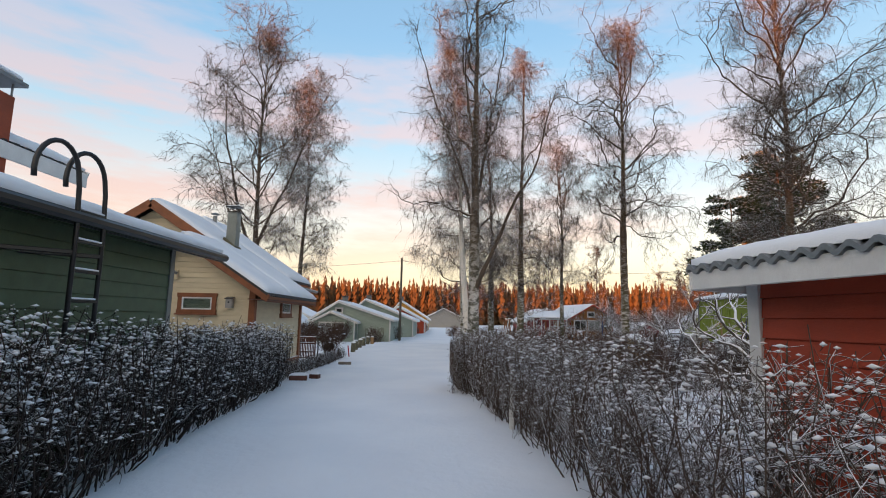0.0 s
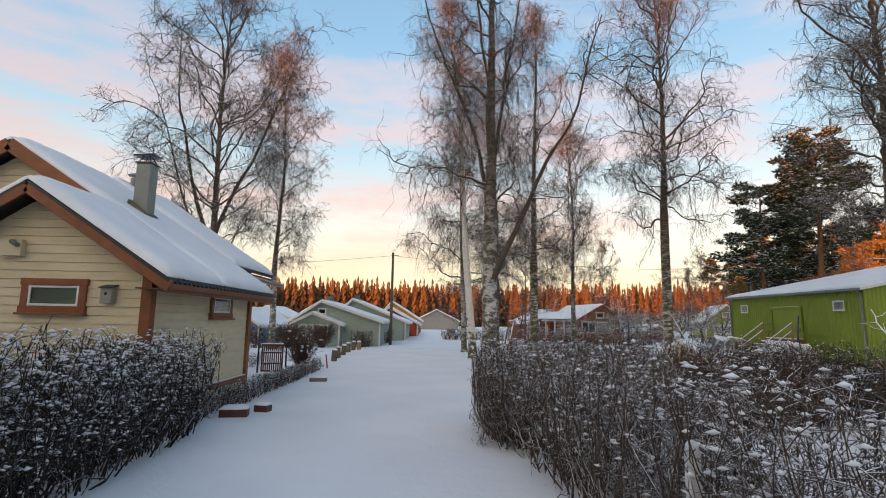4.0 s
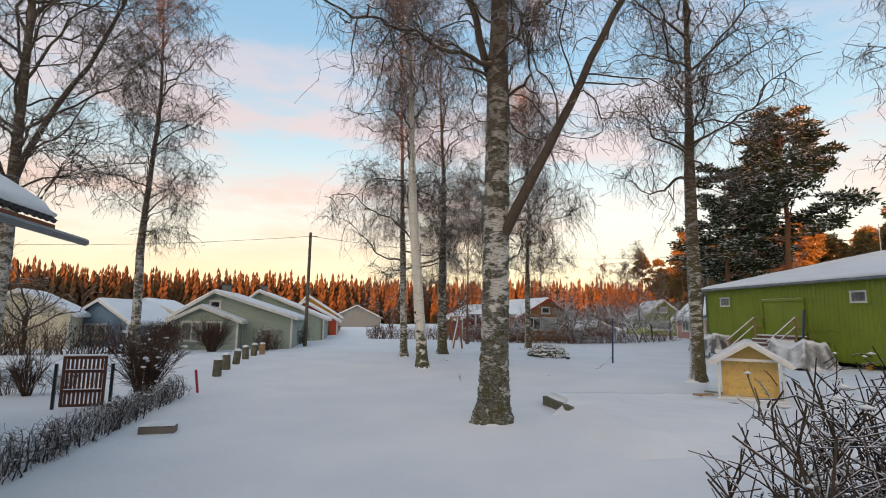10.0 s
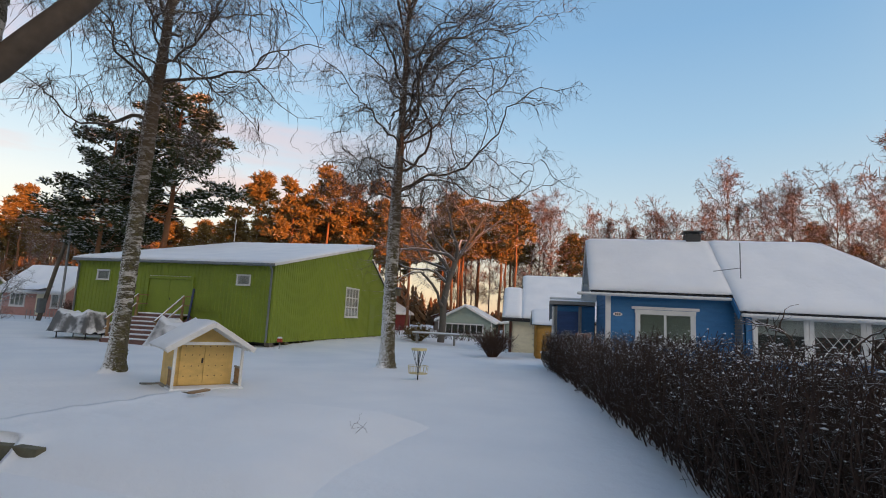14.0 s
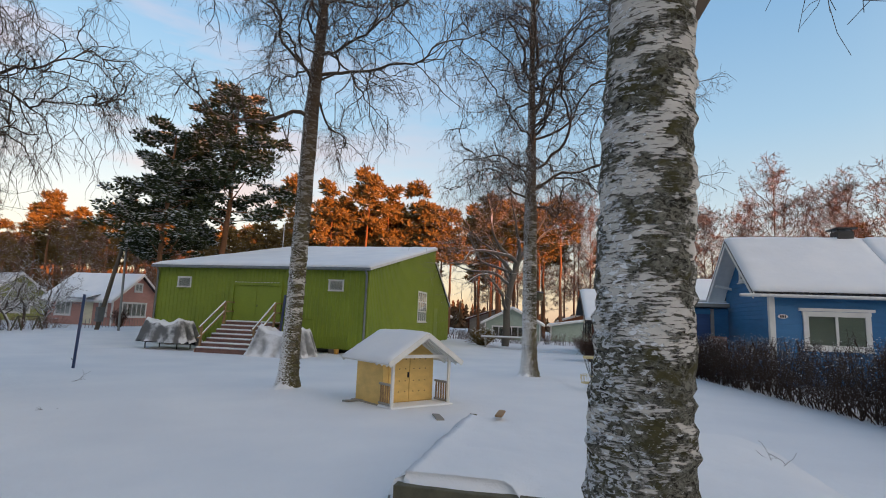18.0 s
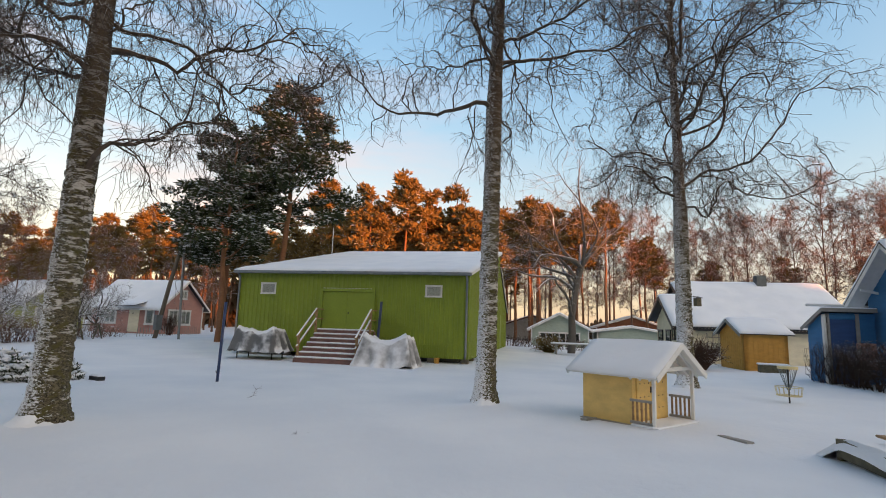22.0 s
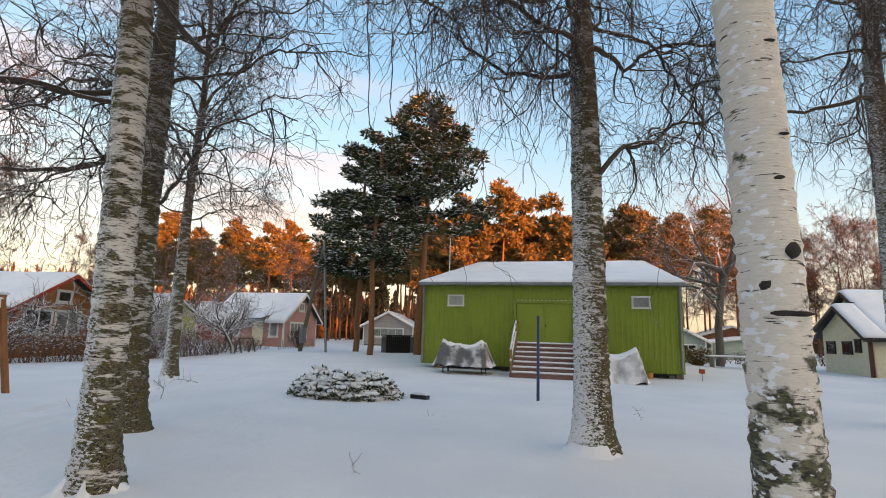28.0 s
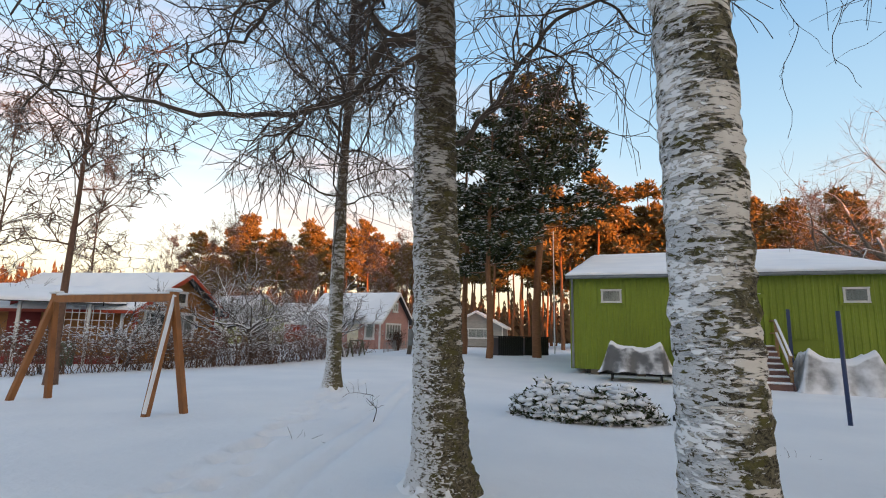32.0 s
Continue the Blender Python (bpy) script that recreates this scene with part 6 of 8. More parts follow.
def hall_steps():
    t = thing("entrance_steps", "purple-brown timber steps with snow and pale handrails before the hall door", "steps")
    y0, y1, n = 31.42, 33.72, 7
    rise, run = (0.95 - land(17, 32)) / n, 0.29
    x0 = HX - 0.62
    for i in range(n):
        z = 0.95 - i * rise
        xa, xb = (x0 - i * run, HX - 0.03) if i == 0 else (x0 - i * run, x0 - (i - 1) * run + 0.03)
        st = part("tread", box((xa, y0, z - 0.045), (xb, y1, z), 0.008), STEP, t)
        part("riser", box((xa + 0.03, y0 + 0.01, z - rise), (xa + 0.05, y1 - 0.01, z - 0.045)), STEP, t)
        part("snow_cap", box((xa + 0.005, y0 + 0.02, z + 0.001), (xb - 0.005, y1 - 0.02, z + 0.055), 0.02), SNOW_ROOF, st)
    for y in (y0 - 0.03, y1 + 0.03):
        part("stringer", prism([(x0 - (n - 1) * run, y - 0.02, land(17, 32) - 0.1), (HX - 0.05, y - 0.02, 0.55), (HX - 0.05, y - 0.02, 0.92), (x0 - (n - 1) * run, y - 0.02, land(17, 32) + 0.12)], (0, 0.04, 0)), STEP, t)
        xs, zs = x0 - 0.05, 0.95
        xl, zl = x0 - (n - 2) * run, 0.95 - (n - 1) * rise
        part("rail_post", box((xs - 0.04, y - 0.04, 0.0), (xs + 0.04, y + 0.04, 1.80)), WOOD, t)
        part("rail_post", box((xl - 0.04, y - 0.04, zl - 0.3), (xl + 0.04, y + 0.04, zl + 0.88)), WOOD, t)
        for h in (0.84, 0.44):
            r = part("handrail", beam((xl - 0.15, y, zl + h - 0.07), (xs, y, zs + h), 0.09, 0.045), WOOD, t)
            part("snow_cap", beam((xl - 0.13, y, zl + h - 0.035), (xs, y, zs + h + 0.035), 0.07, 0.03, c=0.012), SNOW_ROOF, r)
            part("handrail", beam((xs, y, zs + h), (HX - 0.06, y, zs + h), 0.09, 0.045), WOOD, t)
    return t


hall_steps()
leaning = thing("leaning_board", "dark board leaning beside the steps against the hall", "board", pose(18.35, 31.05, 0, 0, 0, 0))
part("board", beam((-0.1, 0, land(18, 31)), (0.12, -0.05, 2.15), 0.10, 0.05), POST_BLUE, leaning)


def draped(label, at, rz, sx, sy, h, seed, name, sag=0.1, mat=None, slope=0.18):
    """A cover pulled over something bulky: peaks, sags and folds down to its hem."""
    t = thing(name, label, "cover", pose(*at, 0, 0, rz))
    n, m = 48, 30
    V, Fs = [], []
    for j in range(m + 1):
        for i in range(n + 1):
            a, b = i / n * 2 - 1, j / m * 2 - 1
            r = max(abs(a), abs(b))
            top = h * (0.80 + 0.20 * abs(a) ** 2.5 + 0.06 * b) - sag * (1 - a * a) * (0.3 + 0.7 * (1 - b * b)) + 0.05 * noise.noise((a * 1.6, b * 1.6, seed)) + 0.022 * noise.noise((a * 6, b * 5, seed + 1))
            drop = ease(0.72, 1.0, r + 0.06 * noise.noise((a * 2.5, b * 2.5, seed + 5)))
            ang = math.atan2(b, a)
            fold = (0.085 * math.sin(ang * 9 + seed + 3 * noise.noise((a, b, seed))) + 0.06 * noise.noise((a * 4, b * 4, seed + 3))) * drop ** 2
            x = a * sx / 2 * (0.92 + 0.10 * drop) * (1 - 0.06 * b * b) + math.cos(ang) * fold
            y = b * sy / 2 * (0.86 + slope * drop) * (1 - 0.06 * a * a) + math.sin(ang) * fold
            z = top * (1 - drop) + (0.12 + 0.10 * noise.noise((a * 3, b * 3, seed + 7))) * drop
            V.append((x, y, z))
    Fs = [(j * (n + 1) + i, j * (n + 1) + i + 1, (j + 1) * (n + 1) + i + 1, (j + 1) * (n + 1) + i) for j in range(m) for i in range(n)]
    part("tarpaulin", (V, Fs), mat or TARP_SNOW, t, "", True)
    part("load", box((-sx * 0.30, -sy * 0.28, 0.12), (sx * 0.30, sy * 0.28, h * 0.42), 0.05), TARP_DARK, t)
    return t


TARP_SNOW = snowy("snowy_tarpaulin", (0.13, 0.135, 0.14), 0.5, 0.22, 0.55, (1.6, 1.6, 1.6), (0.76, 0.78, 0.80), 0.6)
TARP_PALE = snowy("pale_tarpaulin", (0.20, 0.205, 0.21), 0.55, 0.20, 0.55, (1.6, 1.6, 1.6), (0.78, 0.80, 0.83), 0.4)
cart = draped("grey tarpaulin tied over a trailer, snow in its folds", (17.45, 35.6, land(17.5, 35.6) + 0.15), 90, 2.25, 1.4, 1.28, 3.0, "covered_trailer", 0.20)
for x, y in ((-0.75, -0.4), (0.75, -0.4), (-0.75, 0.4), (0.75, 0.4)):
    part("leg", rod([(x, y, 0.3), (x, y, -0.15)], 0.025, 8), BLACK, cart)
part("axle_frame", box((-0.85, -0.5, 0.10), (0.85, 0.5, 0.16)), BLACK, cart)
draped("pale tarpaulin thrown over stacked garden furniture, weighed down by snow", (17.25, 30.2, land(17.2, 30.3) - 0.15), 90, 2.35, 1.6, 1.62, 8.0, "covered_furniture", 0.42, TARP_PALE, 0.36)
bk = thing("bucket", "small yellow bucket under the hall", "bucket", pose(18.95, 28.75, land(18.9, 28.7)))
part("body", lathe([(0.09, 0), (0.12, 0.2), (0.125, 0.21)], 14), YELLOW, bk)


# ---- lawn things ----
def play_well():
    """A small yellow play house shaped like a well cover, with a porch on two posts."""
    t = thing("play_house", "small yellow wooden play house with snowy gable roof, white posts", "play house", pose(8.62, 23.02, land(8.6, 23.0), 0, 0, -39))
    w, d, h, p = 1.16, 0.95, 0.95, 0.46
    sl = 0.62
    front = [(-w / 2, 0.0), (w / 2, 0.0), (w / 2, h), (0, h + sl * w / 2), (-w / 2, h)]
    for y, s in ((-d / 2, 1), (d / 2 - 0.03, 1)):
        part("wall", prism([(x, y, z) for x, z in front], (0, 0.03, 0)), STRAW, t)
    for x in (-w / 2, w / 2 - 0.03):
        part("wall", box((x, -d / 2 + 0.03, 0), (x + 0.03, d / 2 - 0.03, h)), STRAW, t)
    for x0, x1 in ((-0.46, -0.004), (0.004, 0.46)):
        dr = part("door", box((x0, -d / 2 - 0.022, 0.06), (x1, -d / 2 - 0.002, 0.90)), STRAW, t)
        for z in (0.24, 0.44, 0.66, 0.84):
            for f in (0.2, 0.5, 0.8):
                x = x0 + (x1 - x0) * f
                part("bolt", moved(lathe([(0.011, 0), (0.011, 0.006)], 8), pose(x, -d / 2 - 0.022, z, 90, 0, 0)), BLACK, dr)
    part("latch", box((-0.05, -d / 2 - 0.045, 0.50), (-0.02, -d / 2 - 0.022, 0.60)), BLACK, t)
    part("floor", box((-w / 2 - 0.1, -d / 2 - p, -0.12), (w / 2 + 0.1, d / 2, 0.02)), GREYB, t)
    part("porch_snow", box((-w / 2 - 0.12, -d / 2 - p - 0.05, 0.02), (w / 2 + 0.12, -d / 2 - 0.03, 0.055), 0.02), SNOW_ROOF, t)
    e, g0, g1 = 0.26, -d / 2 - p - 0.12, d / 2 + 0.16
    for s in (-1, 1):
        xe, ze, zt = s * (w / 2 + e), h - e * sl + 0.02, h + sl * w / 2 + 0.02
        roof(t, [(xe, g0, ze), (xe, g1, ze), (0, g1, zt), (0, g0, zt)], WHITE, 0.05, thick=0.03, seed=31 + s)
        barge(t, (xe, g0, ze - 0.02), (0, g0, zt - 0.02), 0.10, 0.025, WHITE)
        barge(t, (xe, g1, ze - 0.02), (0, g1, zt - 0.02), 0.10, 0.025, WHITE)
        for y in np.linspace(g0 + 0.15, -d / 2 - 0.1, 3):
            part("rafter", beam((xe * 0.96, y, ze - 0.04), (0, y, zt - 0.05), 0.03, 0.05), WHITE, t)
        px = s * (w / 2 + 0.06)
        part("porch_post", box((px - 0.025, -d / 2 - p + 0.02, 0.0), (px + 0.025, -d / 2 - p + 0.07, h + 0.0)), WHITE, t)
        part("porch_rail", box((px - 0.02, -d / 2 - p + 0.07, 0.40), (px + 0.02, -d / 2, 0.44)), GREYB, t)
        part("porch_rail", box((px - 0.02, -d / 2 - p + 0.07, 0.06), (px + 0.02, -d / 2, 0.10)), GREYB, t)
        for i in range(5):
            y = -d / 2 - p + 0.11 + i * 0.075
            part("baluster", box((px - 0.012, y - 0.016, 0.10), (px + 0.012, y + 0.016, 0.40)), WOOD, t)
    part("tie_beam", box((-w / 2 - 0.09, -d / 2 - p + 0.02, h - 0.06), (w / 2 + 0.09, -d / 2 - p + 0.06, h)), WHITE, t)
    return t


play_well()
plank = thing("loose_plank", "grey plank half buried in the snow before the play house", "plank", pose(7.0, 21.77, land(7.0, 21.77) - 0.012, 2, 3, 20))
part("plank", box((-0.3, -0.06, 0), (0.3, 0.06, 0.035)), GREYB, plank)
copy_thing(plank, pose(8.22, 23.64, land(8.22, 23.64) - 0.008, -3, 4, -28))


def sandbox():
    t = thing("sandbox", "timber-framed sandbox heaped with smooth snow", "sandbox", pose(4.22, 19.36, -0.02, 0, 0, -1.2))
    sx, sy = 3.2, 3.4
    for a, b in (((-sx / 2 - 0.02, sy / 2 - 1.15), (-sx / 2 - 0.02, sy / 2 + 0.06)), ((sx / 2, -sy / 2), (sx / 2, sy / 2)), ((-sx / 2 + 0.06, sy / 2), (sx / 2 - 0.06, sy / 2)), ((-sx / 2 + 0.06, -sy / 2), (sx / 2 - 0.06, -sy / 2))):
        low = 0.02 if (a[1] > 0 and b[1] > 0) or (a[0] < 0 and b[0] < 0 and a[1] > 0) else -0.13
        part("edge_plank", beam((*a, low), (*b, low), 0.10, 0.20), WOOD_OLD, t)
    n = 60
    V = []
    for j in range(n + 1):
        for i in range(n + 1):
            a, b = i / n * 2 - 1, j / n * 2 - 1
            r = max(abs(a), abs(b))
            rim = math.exp(-((r - 0.90) / 0.06) ** 2)
            z = 0.15 + 0.035 * rim * ease(-0.3, 0.4, b) + 0.025 * noise.noise((a * 2.2, b * 2.2, 5)) + 0.018 * noise.noise((a * 7, b * 7, 2)) - 0.03 * math.exp(-((a - b * 0.4) / 0.5) ** 2)
            open_ = ease(0.25, 0.50, b)
            x = a * (sx / 2 + (0.24 if a > 0 else 0.10 + 0.75 * (1 - open_)) + (0.5 if a > 0 else 0))
            y = b * (sy / 2 + (0.20 if b > 0 else 0.80))
            fall = max(ease(0.55, 1.0, a), ease(0.50, 1.0, -b), ease(0.55, 1.0, -a) * (1 - open_))
            z = z * (1 - fall) - 0.22 * fall
            if b > 0.90:
                # the snow hangs over the plank in a soft lip
                e = (b - 0.90) / 0.10
                y = sy / 2 - 0.155 + 0.27 * math.sin(e * 1.9)
                hang = 0.055 + 0.055 * noise.noise((x * 1.3, 3.0, 0)) + 0.05 * ease(0.1, 0.5, noise.noise((x * 0.9, 8.0, 0)))
                z = min(z, 0.205) - (0.05 + 1.1 * hang) * e ** 2.2
            if a < -0.90 and open_ > 0:
                e = (-0.90 - a) / 0.10
                x = x * (1 - open_) + open_ * -(sx / 2 - 0.15 + 0.20 * e)
                z = min(z, 0.205) - open_ * 0.07 * e ** 2.2
            V.append((x, y, z))
    Fs = [(j * (n + 1) + i, j * (n + 1) + i + 1, (j + 1) * (n + 1) + i + 1, (j + 1) * (n + 1) + i) for j in range(n) for i in range(n)]
    part("snow_fill", (V, Fs), SNOW, t, "", True)
    part("plank", box((1.12, 1.26, 0.17), (1.52, 1.36, 0.20), 0.012), WOOD, t)
    return t


sandbox()


def disc_basket():
    t = thing("disc_golf_basket", "pale yellow wire disc golf basket on a dark pole", "basket", pose(12.07, 19.02, land(12.07, 19.02)))
    part("pole", rod([(0, 0, -0.1), (0, 0, 0.82)], 0.018, 10), BLACK, t)
    for z, r in ((0.17, 0.17), (0.17, 0.25), (0.36, 0.27), (0.78, 0.20)):
        part("ring", rod([(r * math.cos(a), r * math.sin(a), z) for a in np.linspace(0, 2 * math.pi, 25)], 0.008, 6, False), BASKET, t)
    for k in range(16):
        a = k * math.pi / 8
        c, s = math.cos(a), math.sin(a)
        part("rod", rod([(0.02 * c, 0.02 * s, 0.16), (0.24 * c, 0.24 * s, 0.17), (0.27 * c, 0.27 * s, 0.36)], 0.006, 5), BASKET, t)
    for k in range(12):
        a = k * math.pi / 6
        c, s = math.cos(a), math.sin(a)
        part("chain", rod([(0.19 * c, 0.19 * s, 0.78), (0.11 * c, 0.11 * s, 0.52), (0.03 * c, 0.03 * s, 0.30)], 0.006, 5), GREY_METAL, t)
    part("band", lathe([(0.205, 0.76), (0.205, 0.81), (0.20, 0.82), (0.02, 0.83)], 24), BASKET, t)
    return t


disc_basket()
bp = thing("blue_post", "navy blue round steel post standing in the snow", "post", pose(10.04, 32.2, land(10.04, 32.2), 0, 1.5, 0))
part("tube", rod([(0, 0, -0.2), (0, 0, 1.92)], 0.035, 12), POST_BLUE, bp, "", True)
part("hook", rod([(0, 0, 0.22), (-0.07, 0, 0.22), (-0.09, 0, 0.26)], 0.010, 6), BLACK, bp)


def swing_frame():
    t = thing("swing_frame", "orange-brown timber swing frame with snow on the beam", "swing", pose(0, 0, 0))
    z0 = land(5.6, 44.3)
    top = [(5.62, 42.75, 1.60), (5.76, 45.95, 1.60)]
    part("beam", beam(top[0], top[1], 0.10, 0.13), SWING, t)
    part("snow_cap", beam((5.62, 42.8, 1.685), (5.76, 45.9, 1.685), 0.09, 0.045, c=0.02), SNOW_ROOF, t)
    for (x, y, z), feet in ((top[0], ((5.24, 42.66), (5.80, 42.42))), (top[1], ((5.39, 46.29), (5.98, 46.10)))):
        for fx, fy in feet:
            lg = part("leg", beam((fx, fy, land(fx, fy) - 0.15), (x + (x - fx) * 0.06, y, z + 0.12), 0.10, 0.10, (0, 1, 0)), SWING, t)
            if (fx, fy) == (5.24, 42.66):
                part("blown_snow", beam((fx - 0.05, fy - 0.05, land(fx, fy) + 0.05), (x + (x - fx) * 0.06 - 0.05, y - 0.05, z + 0.05), 0.075, 0.03, (0, 1, 0), 0.012), SNOW_ROOF, lg)
        part("snow_cap", box((x - 0.10, y - 0.10, z + 0.10), (x + 0.10, y + 0.10, z + 0.16), 0.03), SNOW_ROOF, t)
    for y in (43.7, 44.5):
        part("eye_bolt", rod([(5.68, y, 1.54), (5.68, y, 1.46)], 0.012, 6), BLACK, t)
    return t


swing_frame()


def twig_heap():
    t = thing("branch_heap", "heap of cut evergreen branches under snow", "heap", pose(8.85, 36.45, land(8.8, 36.4)))
    rng = np.random.default_rng(8)
    n, m = 40, 12
    V, Fs = [], []
    for j in range(m + 1):
        for i in range(n):
            a, r = i / n * 2 * math.pi, 1 - j / m
            z = 0.50 * (1 - r ** 2.6) + 0.08 * noise.noise((math.cos(a) * r * 3, math.sin(a) * r * 3, 4))
            V.append((math.cos(a) * r * (0.74 + 0.06 * math.sin(a * 3)), math.sin(a) * r * (1.18 + 0.08 * math.sin(a * 2)), max(z, 0) - 0.02))
    Fs = [(j * n + i, j * n + (i + 1) % n, (j + 1) * n + (i + 1) % n, (j + 1) * n + i) for j in range(m) for i in range(n)]
    part("snow_cover", (V, Fs), SNOW, t, "", True)
    k = 700
    a, r = rng.uniform(0, 6.28, k), rng.uniform(0.30, 1.0, k) ** 0.6
    z = 0.50 * (1 - np.clip(r, 0, 1) ** 2.6) + 0.02
    S = np.stack([np.cos(a) * r * 0.74, np.sin(a) * r * 1.18, z], 1)
    D = np.stack([np.cos(a), np.sin(a), rng.normal(0.0, 0.35, k)], 1)
    P = grow(rng, S, D, rng.uniform(0.12, 0.30, k), 4, 0.35, 0.3)
    tagged(part("cut_branch", array_mesh("cut_branch", *tubes(P, radii(0.013, 0.005, k, 4), 4), HEAP), HEAP, t), kind="stuff")
    C = P[:, 2]
    tagged(part("needle_spray", array_mesh("needle_spray", *needles(rng, C, np.full(len(C), 0.085), 14, 0.075, 0.5), NEEDLE_SHADE), NEEDLE_SHADE, t), kind="stuff")
    V, T = blobs(rng, P[:, 2] * (0.97, 0.97, 1) + (0, 0, 0.045), 0.085, 0.42)
    tagged(part("caught_snow", array_mesh("caught_snow", V, T, CLUMP, True), CLUMP, t), kind="stuff")
    return t


HEAP = snowy("heap_branch", (0.045, 0.040, 0.026), low=0.2, high=0.6, patch=0.5)
twig_heap()
snow_box((9.15, 34.75, land(9.1, 34.7)), 70, 0.45, 0.16, 0.09, BLACK, "low black edging beside the branch heap", "edging")
for i, (x, y, s) in enumerate(((4.2, 17.8, 0.30), (6.8, 33.5, 0.22), (3.2, 33.6, 0.25), (8.2, 30.2, 0.20), (4.6, 39.6, 0.30), (6.6, 39.4, 0.25), (9.4, 40.9, 0.42), (5.6, 27.6, 0.2), (2.2, 26.4, 0.18))):
    rng = np.random.default_rng(90 + i)
    t = thing("fallen_twig", "bare twig sticking out of the snow", "twig", pose(x, y, land(x, y)), "fallen twigs")
    P = grow(rng, np.zeros((1, 3)), rng.normal(0, 1, (1, 3)) * (1, 1, 0.2) + (0, 0, 0.25), s * 2, 8, 0.12, 0.3)
    S2, D2, i2, _ = sprout(rng, P, 9, 0.2, 1, 0.8, 0.6)
    P2 = grow(rng, S2, D2, s * 0.7, 4, 0.05, 0.25)
    part("twig", array_mesh("twig", *stack(tubes(P, radii(0.008, 0.004, 1, 8), 4), tubes(P2, radii(0.004, 0.002, len(P2), 4), 3)), TWIG_DARK), TWIG_DARK, t)


# ---- blue cottage ----
def blue_cottage():
    t = thing("cottage", "blue board cottage with white trim, snowy roof and glazed porch", "house", group="garden cottages")
    s = 0.835

    def zr(x):
        return 4.22 - s * (16.44 - x)
    west = [(0, -0.1), (3.48, -0.1), (3.48, 2.55), (0, 2.55)]
    ow, uw = (14.62, 13.99), (0, -1)
    w = wall(t, ow, uw, west, BLUE)
    siding(w, ow, uw, west, BLUE, 0.13)
    north = [(0, -0.1), (3.66, -0.1), (3.66, 2.6), (1.83, 4.12), (0, 2.6)]
    onn, unn = (18.28, 13.99), (-1, 0)
    w = wall(t, onn, unn, north, BLUE)
    siding(w, onn, unn, north, BLUE, 0.13)
    corner_board(t, 14.62, 13.99, -0.1, 2.55, WHITE, 0.07)
    # porch: posts, glass and lattice
    op, up = (14.02, 10.55), (0, -1)
    w = wall(t, op, up, [(0, -0.1), (6.2, -0.1), (6.2, 0.75), (0, 0.75)], BLUE)
    siding(w, op, up, [(0, -0.1), (6.2, -0.1), (6.2, 0.75), (0, 0.75)], BLUE, 0.13)
    part("porch_beam", slab_on(op, up, 0, 1.92, 6.2, 2.12, -0.10, 0.03), WHITE, t)
    for a, b in ((0.28, 1.45), (1.62, 2.75), (2.92, 4.05), (4.25, 5.9)):
        window(t, op, up, a, 0.85, b, 1.86, 1, 1, 0.08, WHITE, ROOM, WHITE, False)
        part("curtain", slab_on(op, up, a + 0.02, 1.42, b - 0.02, 1.84, 0.0305, 0.036), CURTAIN, t)
    part("porch_wall", slab_on(op, up, 0, 0.75, 6.2, 1.92, -0.14, 0.0), BLUE, t)
    part("porch_side", box((14.02, 10.50, -0.1), (14.62, 10.56, 2.25)), BLUE, t)
    lat = []
    for i in range(8):
        x = 14.04 + i * 0.085
        lat.append(box((x, 10.575, 0.9), (x + 0.02, 10.59, 2.2)))
    for i in range(13):
        z = 0.95 + i * 0.1
        lat.append(box((14.02, 10.59, z), (14.66, 10.605, z + 0.02)))
    part("trellis", join(*lat), GREYB, t)
    dia = []
    for i in range(8):
        a = 1.7 + i * 0.24
        for d in (-1, 1):
            p, q = on(op, up, a, 0.75, 0.09), on(op, up, a + d * 0.62, 1.55, 0.09)
            if 1.35 < a + d * 0.62 < 3.8:
                dia.append(beam(p, q, 0.012, 0.03, (1, 0, 0)))
    part("trellis", join(*dia), WHITE, t, "white diamond trellis before the porch")
    # roofs
    e1, e2 = 14.28, 13.74
    roof(t, [(e1, 14.55, zr(e1)), (e1, 10.72, zr(e1)), (16.44, 10.72, 4.22), (16.44, 14.55, 4.22)], ROOF, 0.13, 0.16, seed=41)
    roof(t, [(e2, 10.72, zr(e2)), (e2, 4.6, zr(e2)), (16.44, 7.6, 4.22), (16.44, 10.72, 4.22)], ROOF, 0.13, 0.16, seed=42)
    roof(t, [(18.65, 4.6, zr(e1)), (18.65, 14.55, zr(e1)), (16.44, 14.55, 4.22), (16.44, 7.6, 4.22)], ROOF, 0.13, seed=43)
    roof(t, [(e2, 4.6, zr(e2)), (18.65, 4.6, zr(e2)), (16.6, 7.6, 4.21), (16.44, 7.6, 4.22)], ROOF, 0.13, seed=44)
    roof(t, [(13.3, 4.5, 2.0), (13.3, 0.0, 2.0), (15.6, 0.0, 3.3), (15.6, 4.5, 3.3)], ROOF, 0.12, 0.16, seed=45)
    wall(t, (13.7, 4.5), (0, -1), [(0, -0.1), (4.4, -0.1), (4.4, 2.0), (0, 2.0)], BLUE)
    for x0, z0 in ((e1, zr(e1)), (18.6, zr(e1))):
        barge(t, (x0, 14.53, z0 - 0.09), (16.44, 14.53, 4.13), 0.17, 0.03, WHITE)
        part("soffit", prism([(x0, 14.5, z0 - 0.10), (16.44, 14.5, 4.12), (16.44, 14.0, 4.12), (x0, 14.0, z0 - 0.10)], (0, 0, 0.03)), WHITE, t)
    part("bracket", beam((15.2, 14.0, 2.75), (15.2, 14.5, 2.85), 0.06, 0.08), WHITE, t)
    part("bracket", beam((17.7, 14.0, 2.75), (17.7, 14.5, 2.85), 0.06, 0.08), WHITE, t)
